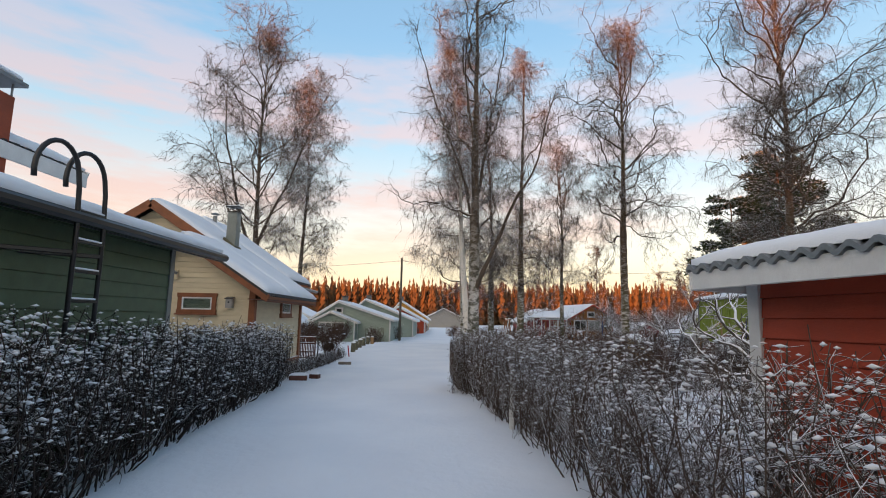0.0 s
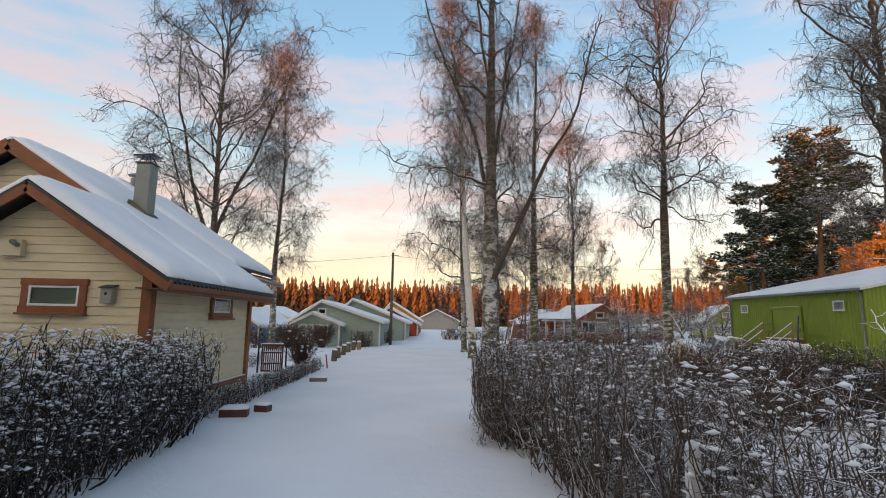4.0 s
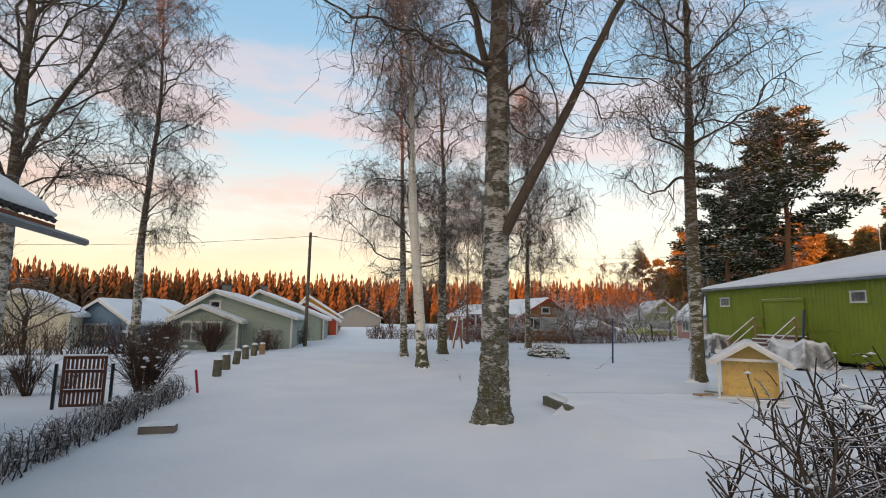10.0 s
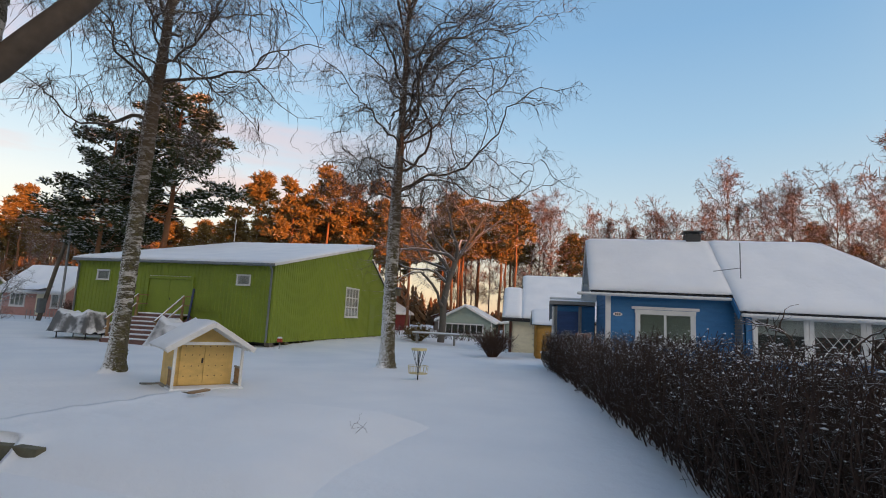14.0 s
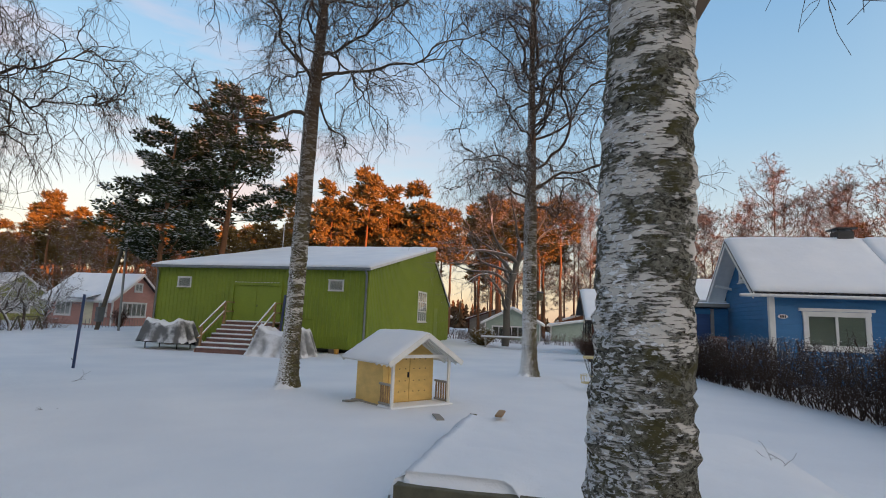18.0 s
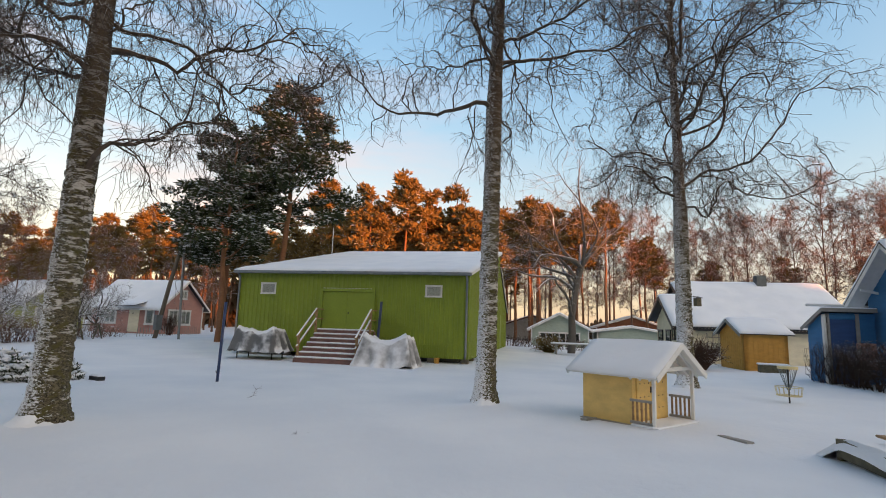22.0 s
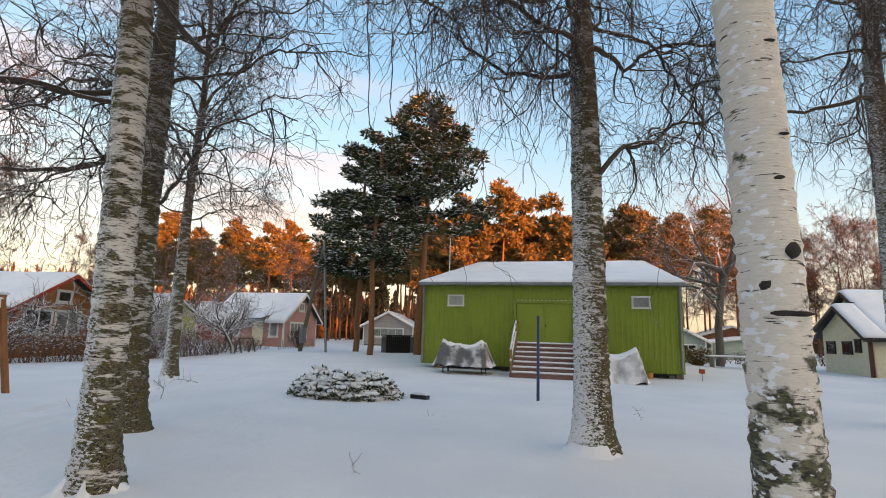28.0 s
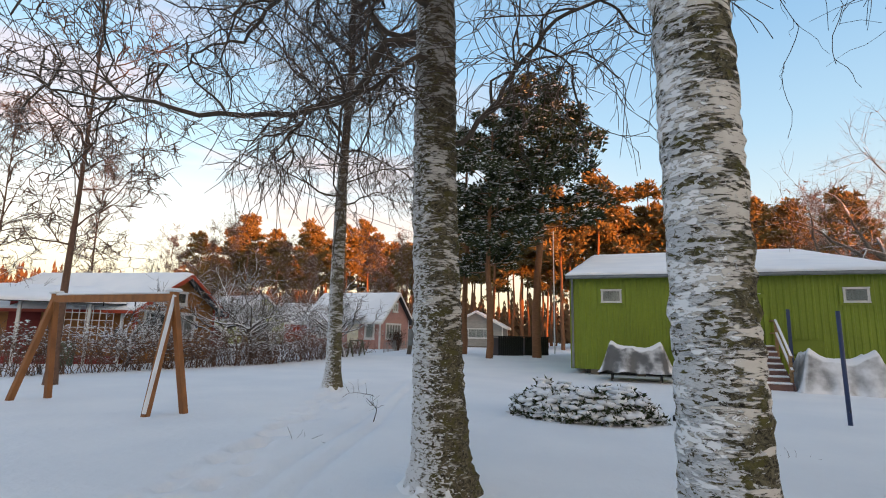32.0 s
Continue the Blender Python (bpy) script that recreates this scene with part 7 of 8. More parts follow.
    part("gutter", beam((e1 - 0.03, 14.9, zr(e1) - 0.06), (e1 - 0.03, 10.75, zr(e1) - 0.08), 0.10, 0.09, c=0.03), GUTTER, t)
    part("gutter", beam((e2 - 0.03, 10.7, zr(e2) - 0.06), (e2 - 0.03, 4.6, zr(e2) - 0.08), 0.10, 0.09, c=0.03), GUTTER, t)
    part("gutter", beam((18.65, 15.7, zr(e1) - 0.02), (18.65, 10.0, zr(e1) - 0.06), 0.10, 0.09, c=0.03), GUTTER, t)
    barge(t, (e2, 10.74, zr(e2) - 0.10), (e1, 10.74, zr(e1) - 0.10), 0.18, 0.03, BLUE)
    window(t, ow, uw, 0.86, 1.02, 2.28, 1.86, 2, 1, 0.10, WHITE, BLIND, WHITE)
    part("window_hood", slab_on(ow, uw, 0.66, 1.97, 2.48, 2.05, 0.02, 0.10), WHITE, t)
    window(t, onn, unn, 1.55, 2.98, 2.05, 3.42, 2, 2, 0.09, WHITE, ROOM, WHITE)
    pl = part("number_plate", moved(rod([(0, 0, 0), (0, 0, 0.012)], 0.10, 20), Matrix.Translation(on(ow, uw, 0.27, 1.80, 0.028)) @ pose(0, 0, 0, 0, -90, 0) @ Matrix.Diagonal((0.6, 1.3, 1, 1))), WHITE, t, "white oval number plate")
    for i in range(3):
        part("numeral", slab_on(ow, uw, 0.20 + i * 0.055, 1.765, 0.235 + i * 0.055, 1.835, 0.041, 0.044, 0.001), BLACK, pl)
    for x, y, h in ((16.5, 11.2, 0.42), (16.2, 5.4, 0.55)):
        zc = 4.1 if y > 8 else 3.0
        ch = part("chimney", box((x - 0.22, y - 0.22, zc - 0.3), (x + 0.22, y + 0.22, zc + h)), ROOF, t, "dark sheet-clad chimney")
        part("chimney_cap", box((x - 0.30, y - 0.30, zc + h + 0.06), (x + 0.30, y + 0.30, zc + h + 0.10)), ROOF, ch)
        part("cap_leg", join(*[rod([(x + a, y + b, zc + h), (x + a, y + b, zc + h + 0.07)], 0.02) for a in (-0.18, 0.18) for b in (-0.18, 0.18)]), ROOF, ch)
    # aerial
    ax, ay = 14.75, 10.35
    mast = part("aerial_mast", rod([(ax, ay, 2.6), (ax, ay, 4.0)], 0.016, 8), GREY_METAL, t)
    part("aerial_boom", rod([(ax, ay, 3.28), (ax - 0.12, ay + 0.75, 3.15)], 0.010, 6), GREY_METAL, mast)
    for k in range(6):
        f = 0.15 + k * 0.16
        part("aerial_rod", rod([(ax - 0.12 * f - 0.10, ay + 0.75 * f, 3.28 - 0.13 * f), (ax - 0.12 * f + 0.10, ay + 0.75 * f, 3.28 - 0.13 * f)], 0.006, 5), GREY_METAL, mast)
    return t


blue_cottage()


def blue_lean_to():
    t = thing("storage_lean_to", "small blue lean-to with a deep blue door beside the cottage", "shed")
    x0, x1, y0, y1, zb, zt = 17.84, 18.95, 14.1, 15.54, -0.3, 2.25
    o, u = (x0, y1), (0, -1)
    pts = [(0, zb), (y1 - y0, zb), (y1 - y0, zt - 0.15), (0, zt - 0.15)]
    w = wall(t, o, u, pts, BLUE)
    o2, u2 = (x1, y1), (-1, 0)
    pts2 = [(0, zb), (x1 - x0, zb), (x1 - x0, zt - 0.15), (0, zt - 0.62)]
    w2 = wall(t, o2, u2, pts2, BLUE)
    siding(w2, o2, u2, pts2, BLUE, 0.13)
    part("door", slab_on(o, u, 0.14, zb, 0.86, zt - 0.36, 0.02, 0.05), BLUE_DOOR, t)
    part("door_frame", join(slab_on(o, u, 0.02, zb, 0.13, zt - 0.17, 0.015, 0.06), slab_on(o, u, 0.87, zb, 0.98, zt - 0.17, 0.015, 0.06)), GREYB, t)
    part("lintel", slab_on(o, u, 0.0, zt - 0.34, 1.44, zt - 0.20, 0.015, 0.05), BLUE, t)
    corner_board(t, x0, y1, zb, zt - 0.2, WHITE, 0.06)
    roof(t, [(x0 - 0.18, y0, zt), (x0 - 0.18, y1 + 0.14, zt), (x1 + 0.2, y1 + 0.14, zt - 0.62), (x1 + 0.2, y0, zt - 0.62)][::-1], GREY_METAL, 0.03, seed=46)
    part("fascia", beam((x0 - 0.19, y0, zt - 0.06), (x0 - 0.19, y1 + 0.15, zt - 0.06), 0.025, 0.12), GREYB, t)
    part("fascia", beam((x0 - 0.19, y1 + 0.15, zt - 0.06), (x1 + 0.2, y1 + 0.15, zt - 0.68), 0.025, 0.12), GREYB, t)
    return t


blue_lean_to()
pk = thing("pink_board", "faded pink board leaning by the blue door", "board", pose(17.55, 14.75, -0.2))
part("board", beam((0, -0.25, 0.55), (0.1, -0.25, 1.35), 0.55, 0.03, (1, 0, 0)), PINK, pk)

# ---- yellow shed and pale cream house behind ----


def yellow_shed():
    t = thing("shed", "ochre yellow board shed with a snow-covered roof", "shed", group="garden sheds")
    t.matrix_world = pose(23.01, 16.26, 0, 0, 0, 4)
    w, d, zb, ze, zt = 2.5, 1.75, -0.4, 1.42, 1.98
    gab = [(0, zb), (w, zb), (w, ze), (w / 2, zt), (0, ze)]
    side = [(0, zb), (d, zb), (d, ze), (0, ze)]
    for o, u, pts, m in (((w, 0), (-1, 0), gab, YELLOW), ((0, 0), (0, -1), side, YELLOW), ((0, -d), (1, 0), gab, YELLOW), ((w, -d), (0, 1), side, YELLOW)):
        wall(t, o, u, pts, m)
    for i in range(1, 12):
        part("board_joint", slab_on((w, 0), (-1, 0), i * w / 12, zb, i * w / 12 + 0.02, ze + 0.02, 0.0, 0.012), YELLOW, t)
    for i in range(1, 9):
        part("board_joint", slab_on((0, 0), (0, -1), i * d / 9, zb, i * d / 9 + 0.02, ze - 0.02, 0.0, 0.012), YELLOW, t)
    k = (zt - ze) / (w / 2)
    for q in ([(-0.2, 0.22, ze - 0.2 * k), (-0.2, -d - 0.2, ze - 0.2 * k), (w / 2, -d - 0.2, zt), (w / 2, 0.22, zt)], [(w + 0.2, -d - 0.2, ze - 0.2 * k), (w + 0.2, 0.22, ze - 0.2 * k), (w / 2, 0.22, zt), (w / 2, -d - 0.2, zt)]):
        roof(t, [(x, y, z + 0.03) for x, y, z in q], ROOF, 0.10, seed=47)
    for x in (-0.2, w + 0.2):
        barge(t, (x, 0.22, ze - 0.2 * k - 0.05), (w / 2, 0.22, zt - 0.05), 0.12, 0.025, GREYB)
    return t


yellow_shed()
pb = thing("planter_box", "low dark planter box with a cap of snow", "planter", pose(22.2, 15.5, land(22.2, 15.5), 0, 0, -8))
part("body", box((-0.22, -0.5, -0.1), (0.22, 0.5, 0.30), 0.02), WOOD_OLD, pb)
part("snow_cap", box((-0.25, -0.54, 0.30), (0.25, 0.54, 0.37), 0.03), SNOW_ROOF, pb)


def pale_house():
    t = thing("house", "pale cream house with black trim and deep roof snow", "house", group="garden cottages")
    t.matrix_world = pose(27.34, 17.8, 0, 0, 0, 3)
    w, L, zb, ze, zt, zm, xm = 4.4, 8.2, -0.4, 1.85, 3.28, 4.15, 3.5
    k = (zm - ze) / xm                      # one long slope over both ridges
    xp = (zt - ze) / k
    gab = [(0, zb), (w, zb), (w, 2.05), (xp, zt), (0, ze)]
    o, u = (w, 0), (-1, 0)
    wall(t, o, u, [(w - x, z) for x, z in gab][::-1], CREAM)
    wall(t, (0, 0), (0, -1), [(0, zb), (L, zb), (L, ze), (0, ze)], CREAM)
    wall(t, (0, -L), (1, 0), [(0, zb), (6.5, zb), (6.5, ze), (xm, zm), (0, ze)], CREAM)
    wall(t, (6.5, -1.0), (-1, 0), [(0, zb), (6.4, zb), (6.4, ze), (6.5 - xm, zm), (0, ze)], CREAM)
    wall(t, (6.5, -L), (0, 1), [(0, zb), (L - 1.0, zb), (L - 1.0, ze), (0, ze)], CREAM)
    e = 0.45

    def up(x):
        return ze + k * x + 0.06
    roof(t, [(-e, -0.6, up(-e)), (-e, -L - 0.4, up(-e)), (xm, -L - 0.4, up(xm)), (xm, -0.6, up(xm))], ROOF, 0.15, 0.16, seed=51)
    roof(t, [(-e, 0.45, up(-e)), (-e, -0.6, up(-e)), (xp, -0.6, up(xp)), (xp, 0.45, up(xp))], ROOF, 0.15, 0.16, seed=52)
    roof(t, [(w + 0.4, -0.6, 2.0), (w + 0.4, 0.45, 2.0), (xp, 0.45, up(xp)), (xp, -0.6, up(xp))], ROOF, 0.15, seed=53)
    roof(t, [(6.9, -L - 0.4, ze - 0.2), (6.9, -0.6, ze - 0.2), (xm, -0.6, up(xm)), (xm, -L - 0.4, up(xm))], ROOF, 0.15, seed=54)
    barge(t, (-e, 0.45, up(-e) - 0.09), (xp, 0.45, up(xp) - 0.09), 0.17, 0.035, BLACK)
    barge(t, (w + 0.4, 0.45, 1.91), (xp, 0.45, up(xp) - 0.09), 0.17, 0.035, BLACK)
    barge(t, (xp, -0.58, up(xp) - 0.09), (xm, -0.58, up(xm) - 0.09), 0.17, 0.035, BLACK)
    barge(t, (6.9, -0.58, ze - 0.29), (xm, -0.58, up(xm) - 0.09), 0.17, 0.035, BLACK)
    part("fascia", beam((-e + 0.02, 0.45, up(-e) - 0.09), (-e + 0.02, -L - 0.4, up(-e) - 0.09), 0.03, 0.12), BLACK, t)
    corner_board(t, 0, 0, zb, ze - 0.1, BROWN_DARK, 0.07)
    for a, b, z0 in ((0.76, 1.14, 1.42), (1.57, 2.32, 1.30), (3.17, 3.92, 1.30)):
        window(t, o, u, w - b, z0 - 0.42, w - a, z0 + 0.12, 1, 1, 0.07, BLACK, ROOM, BLACK, False)
    part("chimney", box((xm - 0.5, -5.6, zm - 0.4), (xm, -5.1, zm + 0.55)), BRICK_CH, t)
    part("roof_ladder", beam((xp + 0.1, -0.7, up(xp) + 0.2), (xp + 0.6, -0.7, up(xp) + 0.25), 0.5, 0.04), BLACK, t)
    ow, uw = (0, 0), (0, -1)
    for i in range(4):
        part("trellis_bar", beam(on(ow, uw, 1.3 + i * 0.28, 0.1, 0.05), on(ow, uw, 1.3 + i * 0.28, 1.35, 0.05), 0.03, 0.03, (1, 0, 0)), GREYB, t)
        part("trellis_bar", beam(on(ow, uw, 1.2, 0.25 + i * 0.3, 0.08), on(ow, uw, 2.3, 0.25 + i * 0.3, 0.08), 0.03, 0.03), GREYB, t)
    part("door", slab_on(ow, uw, 3.6, 0.0, 4.5, 1.7, 0.02, 0.05), ROOF, t)
    return t


pale_house()


# ---- cottages farther off ----
def cottage_row():
    # sage cottage beside the lane
    t, w = gable_house("pale sage board cottage with white bargeboards and a snowy roof", (-11.0, 44.0), 0, 6.6, 7.0, -0.6, 1.45, 2.85, SAGE, WHITE, 0.15, over=(0.4, 0.35), chimney=(2.0, 3.5, 0.7), apex=0.33)
    window(t, (-11.0, 44.0), (1, 0), 1.95, 1.95, 2.45, 2.3, 1, 1, 0.08, WHITE, ROOM)
    pw, _ = gable_house("low sage porch with glazing before the cottage", (-10.6, 42.6), 0, 3.4, 1.4, -0.6, 1.2, 1.95, SAGE, WHITE, 0.15, "porch", (0.3, 0.3), None, 0.08, apex=0.42)
    window(pw, (-10.6, 42.6), (1, 0), 0.5, 0.1, 2.5, 1.1, 4, 1, 0.07, WHITE, CURTAIN)
    t, w = gable_house("grey-white cottage with a long snowy roof", (-10.2, 54.0), 0, 7.2, 8.0, -0.6, 1.4, 3.4, SAGE, WHITE, 0, chimney=(2.2, 2.0, 0.6), apex=0.3)
    t, w = gable_house("red board cottage with white corners", (-7.4, 66.0), 0, 5.2, 7.0, -0.7, 1.2, 3.0, RED, WHITE, 0.2, apex=0.35)
    window(t, (-2.2, 66.0), (0, 1), 1.0, -0.1, 2.2, 0.8, 2, 1, 0.09, WHITE, ROOM)
    t, w = gable_house("yellow board cottage with dark gable", (-8.6, 80.0), 0, 6.4, 8.0, -0.7, 1.6, 4.2, YELLOW, WHITE, 0, apex=0.35, chimney=(2.2, 2.0, 0.8))
    t, w = gable_house("grey cottage at the end of the lane", (-4.0, 112.0), 0, 9.0, 6.0, -0.8, 1.6, 3.8, GREYB, WHITE, 0, chimney=(4, 3, 0.8))
    t, w = gable_house("white cottage with a snowy roof among bare bushes", (-20.5, 42.0), 15, 4.6, 5.0, -0.5, 1.5, 2.6, CREAM, WHITE, 0)
    t, w = gable_house("blue-grey cottage with white windows", (-17.8, 47.0), -12, 3.6, 5.0, -0.6, 1.1, 2.3, TEAL, WHITE, 0)
    window(t, (-17.8, 47.0), (math.cos(radians(-12)), math.sin(radians(-12))), 1.0, 0.0, 2.2, 0.8, 2, 1, 0.08)
    t, w = gable_house("low white cottage with a wide snowy roof", (-19.0, 55.0), 0, 5.0, 6.0, -0.5, 1.5, 2.6, CREAM, WHITE, 0)
    t, w = gable_house("small red cottage with a pale chimney", (-15.6, 66.0), 0, 4.2, 5.0, -0.6, 2.1, 3.2, RED, WHITE, 0, chimney=(3.4, 2.5, 0.6))
    # north-east of the lawn: red, orange, olive, pink
    t, w = gable_house("dark red cottage with white windows and porch", (10.6, 64.0), 8, 5.5, 6.0, -0.4, 1.6, 3.0, RED_DARK, WHITE, 0.2)
    c8, s8 = math.cos(radians(8)), math.sin(radians(8))
    window(t, (10.6, 64.0), (c8, s8), 2.4, 0.3, 3.4, 1.2, 2, 2, 0.12)
    window(t, (10.6, 64.0), (c8, s8), 3.9, 0.3, 4.9, 1.2, 2, 2, 0.12)
    t, w = gable_house("burnt orange board cottage with red corners and a snowy roof", (13.4, 53.45), 10, 4.7, 7.0, -0.4, 2.0, 3.32, ORANGE, RED, 0.16, over=(0.5, 0.6))
    c1, s1 = math.cos(radians(10)), math.sin(radians(10))
    o, u = (13.4, 53.45), (c1, s1)
    window(t, o, u, 0.45, 0.75, 1.75, 1.70, 2, 1, 0.08, WHITE, ROOM)
    window(t, o, u, 2.0, 0.75, 3.3, 1.70, 2, 1, 0.08, WHITE, CURTAIN)
    window(t, o, u, 1.95, 2.15, 2.65, 2.6, 1, 1, 0.08, WHITE, ROOM)
    sg = part("sign", slab_on(o, u, 3.2, 1.05, 3.62, 1.45, 0.03, 0.05), WHITE, t, "small white sign with a blue panel")
    part("sign_panel", slab_on(o, u, 3.26, 1.12, 3.56, 1.30, 0.05, 0.054), BLUE_DOOR, sg)
    # veranda with white lattice on its western side
    v = thing("veranda", "low veranda with white lattice beside the orange cottage", "veranda")
    oo, uu = (10.2, 57.0), Vector((2.9, -3.3)).normalized()
    L = Vector((2.9, -3.3)).length
    uu = (uu.x, uu.y)
    part("floor", prism([on(oo, uu, 0, -0.4), on(oo, uu, L, -0.4), on(oo, uu, L, -0.4, -2.5), on(oo, uu, 0, -0.4, -2.5)], (0, 0, 0.4)), RED_DARK, v)
    part("back_wall", prism([on(oo, uu, 0, 0, -2.3), on(oo, uu, L, 0, -2.3), on(oo, uu, L, 2.2, -2.3), on(oo, uu, 0, 2.2, -2.3)], (uu[1] * -0.1, uu[0] * 0.1, 0)), RED_DARK, v)
    for s in np.linspace(0.05, L - 0.05, 5):
        part("post", slab_on(oo, uu, s - 0.05, -0.4, s + 0.05, 1.95, -0.05, 0.05), WHITE, v)
    for i in range(9):
        part("lattice_bar", slab_on(oo, uu, L * 0.52 + i * 0.22, 0.5, L * 0.52 + i * 0.22 + 0.03, 1.9, 0.02, 0.04), WHITE, v)
    for i in range(6):
        part("lattice_bar", slab_on(oo, uu, L * 0.52, 0.5 + i * 0.27, L * 0.52 + 1.80, 0.53 + i * 0.27, 0.042, 0.056), WHITE, v)
    roof(v, [on(oo, uu, -0.6, 1.95, 0.4), on(oo, uu, L + 0.1, 1.95, 0.4), on(oo, uu, L + 0.1, 2.6, -2.4), on(oo, uu, -0.6, 2.6, -2.4)], ROOF, 0.12, seed=61)
    bn = thing("compost_bin", "dark green plastic bin beside the veranda", "bin", pose(11.4, 54.2, -0.3))
    part("body", lathe([(0.30, 0), (0.36, 0.7), (0.34, 0.8), (0.1, 0.86)], 14), SAGE_DARK, bn)
    t, w = gable_house("olive green cottage with white windows and snowy roof", (32.48, 66.10), -15, 4.6, 7.0, -0.3, 2.2, 4.0, OLIVE, WHITE, 0.16)
    c1, s1 = math.cos(radians(-15)), math.sin(radians(-15))
    window(t, (32.48, 66.10), (c1, s1), 0.9, 0.7, 3.2, 1.6, 4, 1, 0.10)
    window(t, (32.48, 66.10), (c1, s1), 1.95, 2.65, 2.6, 3.15, 2, 1, 0.09)
    t, w = gable_house("low dull red outbuilding with a snowy roof", (22.6, 60.6), 5, 3.2, 3.4, -0.5, 0.75, 1.5, RED_DARK, WHITE, 0, over=(0.3, 0.3))
    t, w = gable_house("dusty pink board cottage with white trim and a snowy roof", (31.5, 52.5), 0, 4.7, 6.0, 0.0, 2.15, 4.0, PINK, WHITE, 0.16, over=(0.4, 0.5))
    window(t, (31.5, 52.5), (1, 0), 0.9, 0.75, 3.2, 1.75, 5, 1, 0.10)
    window(t, (31.5, 52.5), (1, 0), 1.95, 2.75, 2.6, 3.3, 2, 1, 0.09)
    o, u = (31.5, 58.5), (0, -1)
    window(t, o, u, 0.9, 0.75, 2.2, 1.75, 3, 1, 0.10)
    window(t, o, u, 4.9, 0.75, 5.5, 1.75, 1, 1, 0.10)
    part("door", slab_on(o, u, 3.4, 0.1, 4.3, 2.0, 0.03, 0.06), CREAM, t)
    roof(t, [(30.2, 55.4, 2.0), (30.2, 53.6, 2.0), (31.5, 53.6, 2.35), (31.5, 55.4, 2.35)], ROOF, 0.08, seed=63)
    t, w = gable_house("red and white cottage behind the pines", (44.0, 64.0), 20, 5, 6, 0.0, 2.1, 3.9, RED, WHITE, 0)
    t, w = gable_house("blue-grey cottage behind the pines", (46.0, 52.5), -80, 5, 7, 0.1, 2.0, 3.3, GREYB, WHITE, 0)
    window(t, (46.0, 52.5), (math.cos(radians(-80)), math.sin(radians(-80))), 1.0, 0.9, 4.0, 1.7, 4, 1, 0.09)
    # east, behind the hall
    t, w = gable_house("red cottage behind the hall with a snowy roof", (48.0, 37.0), -90, 6, 6, 0.0, 1.9, 3.6, RED_DARK, WHITE, 0.2)
    window(t, (48.0, 37.0), (0, -1), 1.0, 0.7, 2.4, 1.6, 3, 1, 0.09)
    window(t, (48.0, 37.0), (0, -1), 3.4, 0.7, 4.8, 1.6, 3, 1, 0.09)
    t, w = gable_house("pale green cottage with a white glazed veranda", (46.5, 26.0), -90, 5.0, 6, -0.2, 1.4, 2.7, SAGE, WHITE, 0.2, over=(0.4, 0.4))
    window(t, (46.5, 26.0), (0, -1), 0.7, 0.1, 4.2, 1.0, 6, 1, 0.08, WHITE, ROOM)
    t, w = gable_house("long low green cottage with a flat snowy roof", (49.0, 20.0), -90, 6.0, 5, -0.2, 1.3, 1.75, SAGE, WHITE, 0, over=(0.4, 0.4))
    t, w = gable_house("dark cottage under the pines", (62.0, 30.0), -90, 7, 6, 0, 1.7, 2.9, GREYB, BROWN_DARK, 0)
    t, w = gable_house("brick-red long cottage under the pines", (62.0, 19.0), -90, 8, 6, 0, 1.8, 3.1, BROWN, WHITE, 0)


cottage_row()


# ---- poles, wires, small garden things ----
def utility_pole(label, x, y, top, r, lean=(0, 0), box_at=None):
    t = thing("utility_pole", label, "pole", pose(x, y, land(x, y)))
    h = top - land(x, y)
    part("pole", rod([(0, 0, -0.5), (lean[0] * 0.5, lean[1] * 0.5, h * 0.5), (lean[0], lean[1], h)], [r, r * 0.9, r * 0.75], 12), POLE, t, "", True)
    part("crossarm", beam((lean[0] - 0.12, lean[1], h - 0.25), (lean[0] + 0.45, lean[1], h - 0.25), 0.05, 0.06), GREY_METAL, t)
    if box_at:
        part("meter_box", box((-0.28, -0.32, box_at), (0.22, -0.12, box_at + 0.9), 0.02), GREY_METAL, t)
    return t


utility_pole("weathered grey-brown utility pole beside the lane", -3.72, 46.0, 7.0, 0.12)
utility_pole("brown utility pole with a grey meter box", 25.4, 47.5, 7.0, 0.13, (0.9, -0.8), 0.5)
st = thing("pole_strut", "grey steel strut leaning against the utility pole", "pole", pose(25.2, 45.6, land(25.2, 45.6)))
part("strut", rod([(0, 0, -0.2), (0.9, 1.1, 7.0)], 0.07, 10), GREY_METAL, st)
fp = thing("flagpole", "slim white flagpole behind the hall", "flagpole", pose(35.28, 40.94, 0))
part("pole", rod([(0, 0, -0.3), (0, 0, 8.6)], [0.06, 0.03], 10), WHITE, fp)


def wire(a, b, sag, name="overhead_wire"):
    a, b = Vector(a), Vector(b)
    pts = [a.lerp(b, f) - Vector((0, 0, sag * 4 * f * (1 - f))) for f in np.linspace(0, 1, 25)]
    t = thing(name, "thin black overhead wire between poles", "wire", group="overhead wires")
    part("cable", rod(pts, 0.012, 5), BLACK, t)


wire((-3.72, 46.0, 6.75), (-34, 52, 6.2), 0.5)
wire((-3.72, 46.0, 6.75), (26.3, 46.7, 6.75), 0.8)
wire((26.3, 46.7, 6.8), (60, 50, 7.5), 0.6)

mb = thing("garden_lamp", "small red and white garden lamp on a stake by the hall", "lamp", pose(19.0, 26.95, land(19, 26.95)))
part("stake", rod([(0, 0, -0.1), (0, 0, 0.30)], 0.015, 8), GREY_METAL, mb)
part("head", box((-0.09, -0.09, 0.28), (0.09, 0.09, 0.44), 0.015), RED, mb)
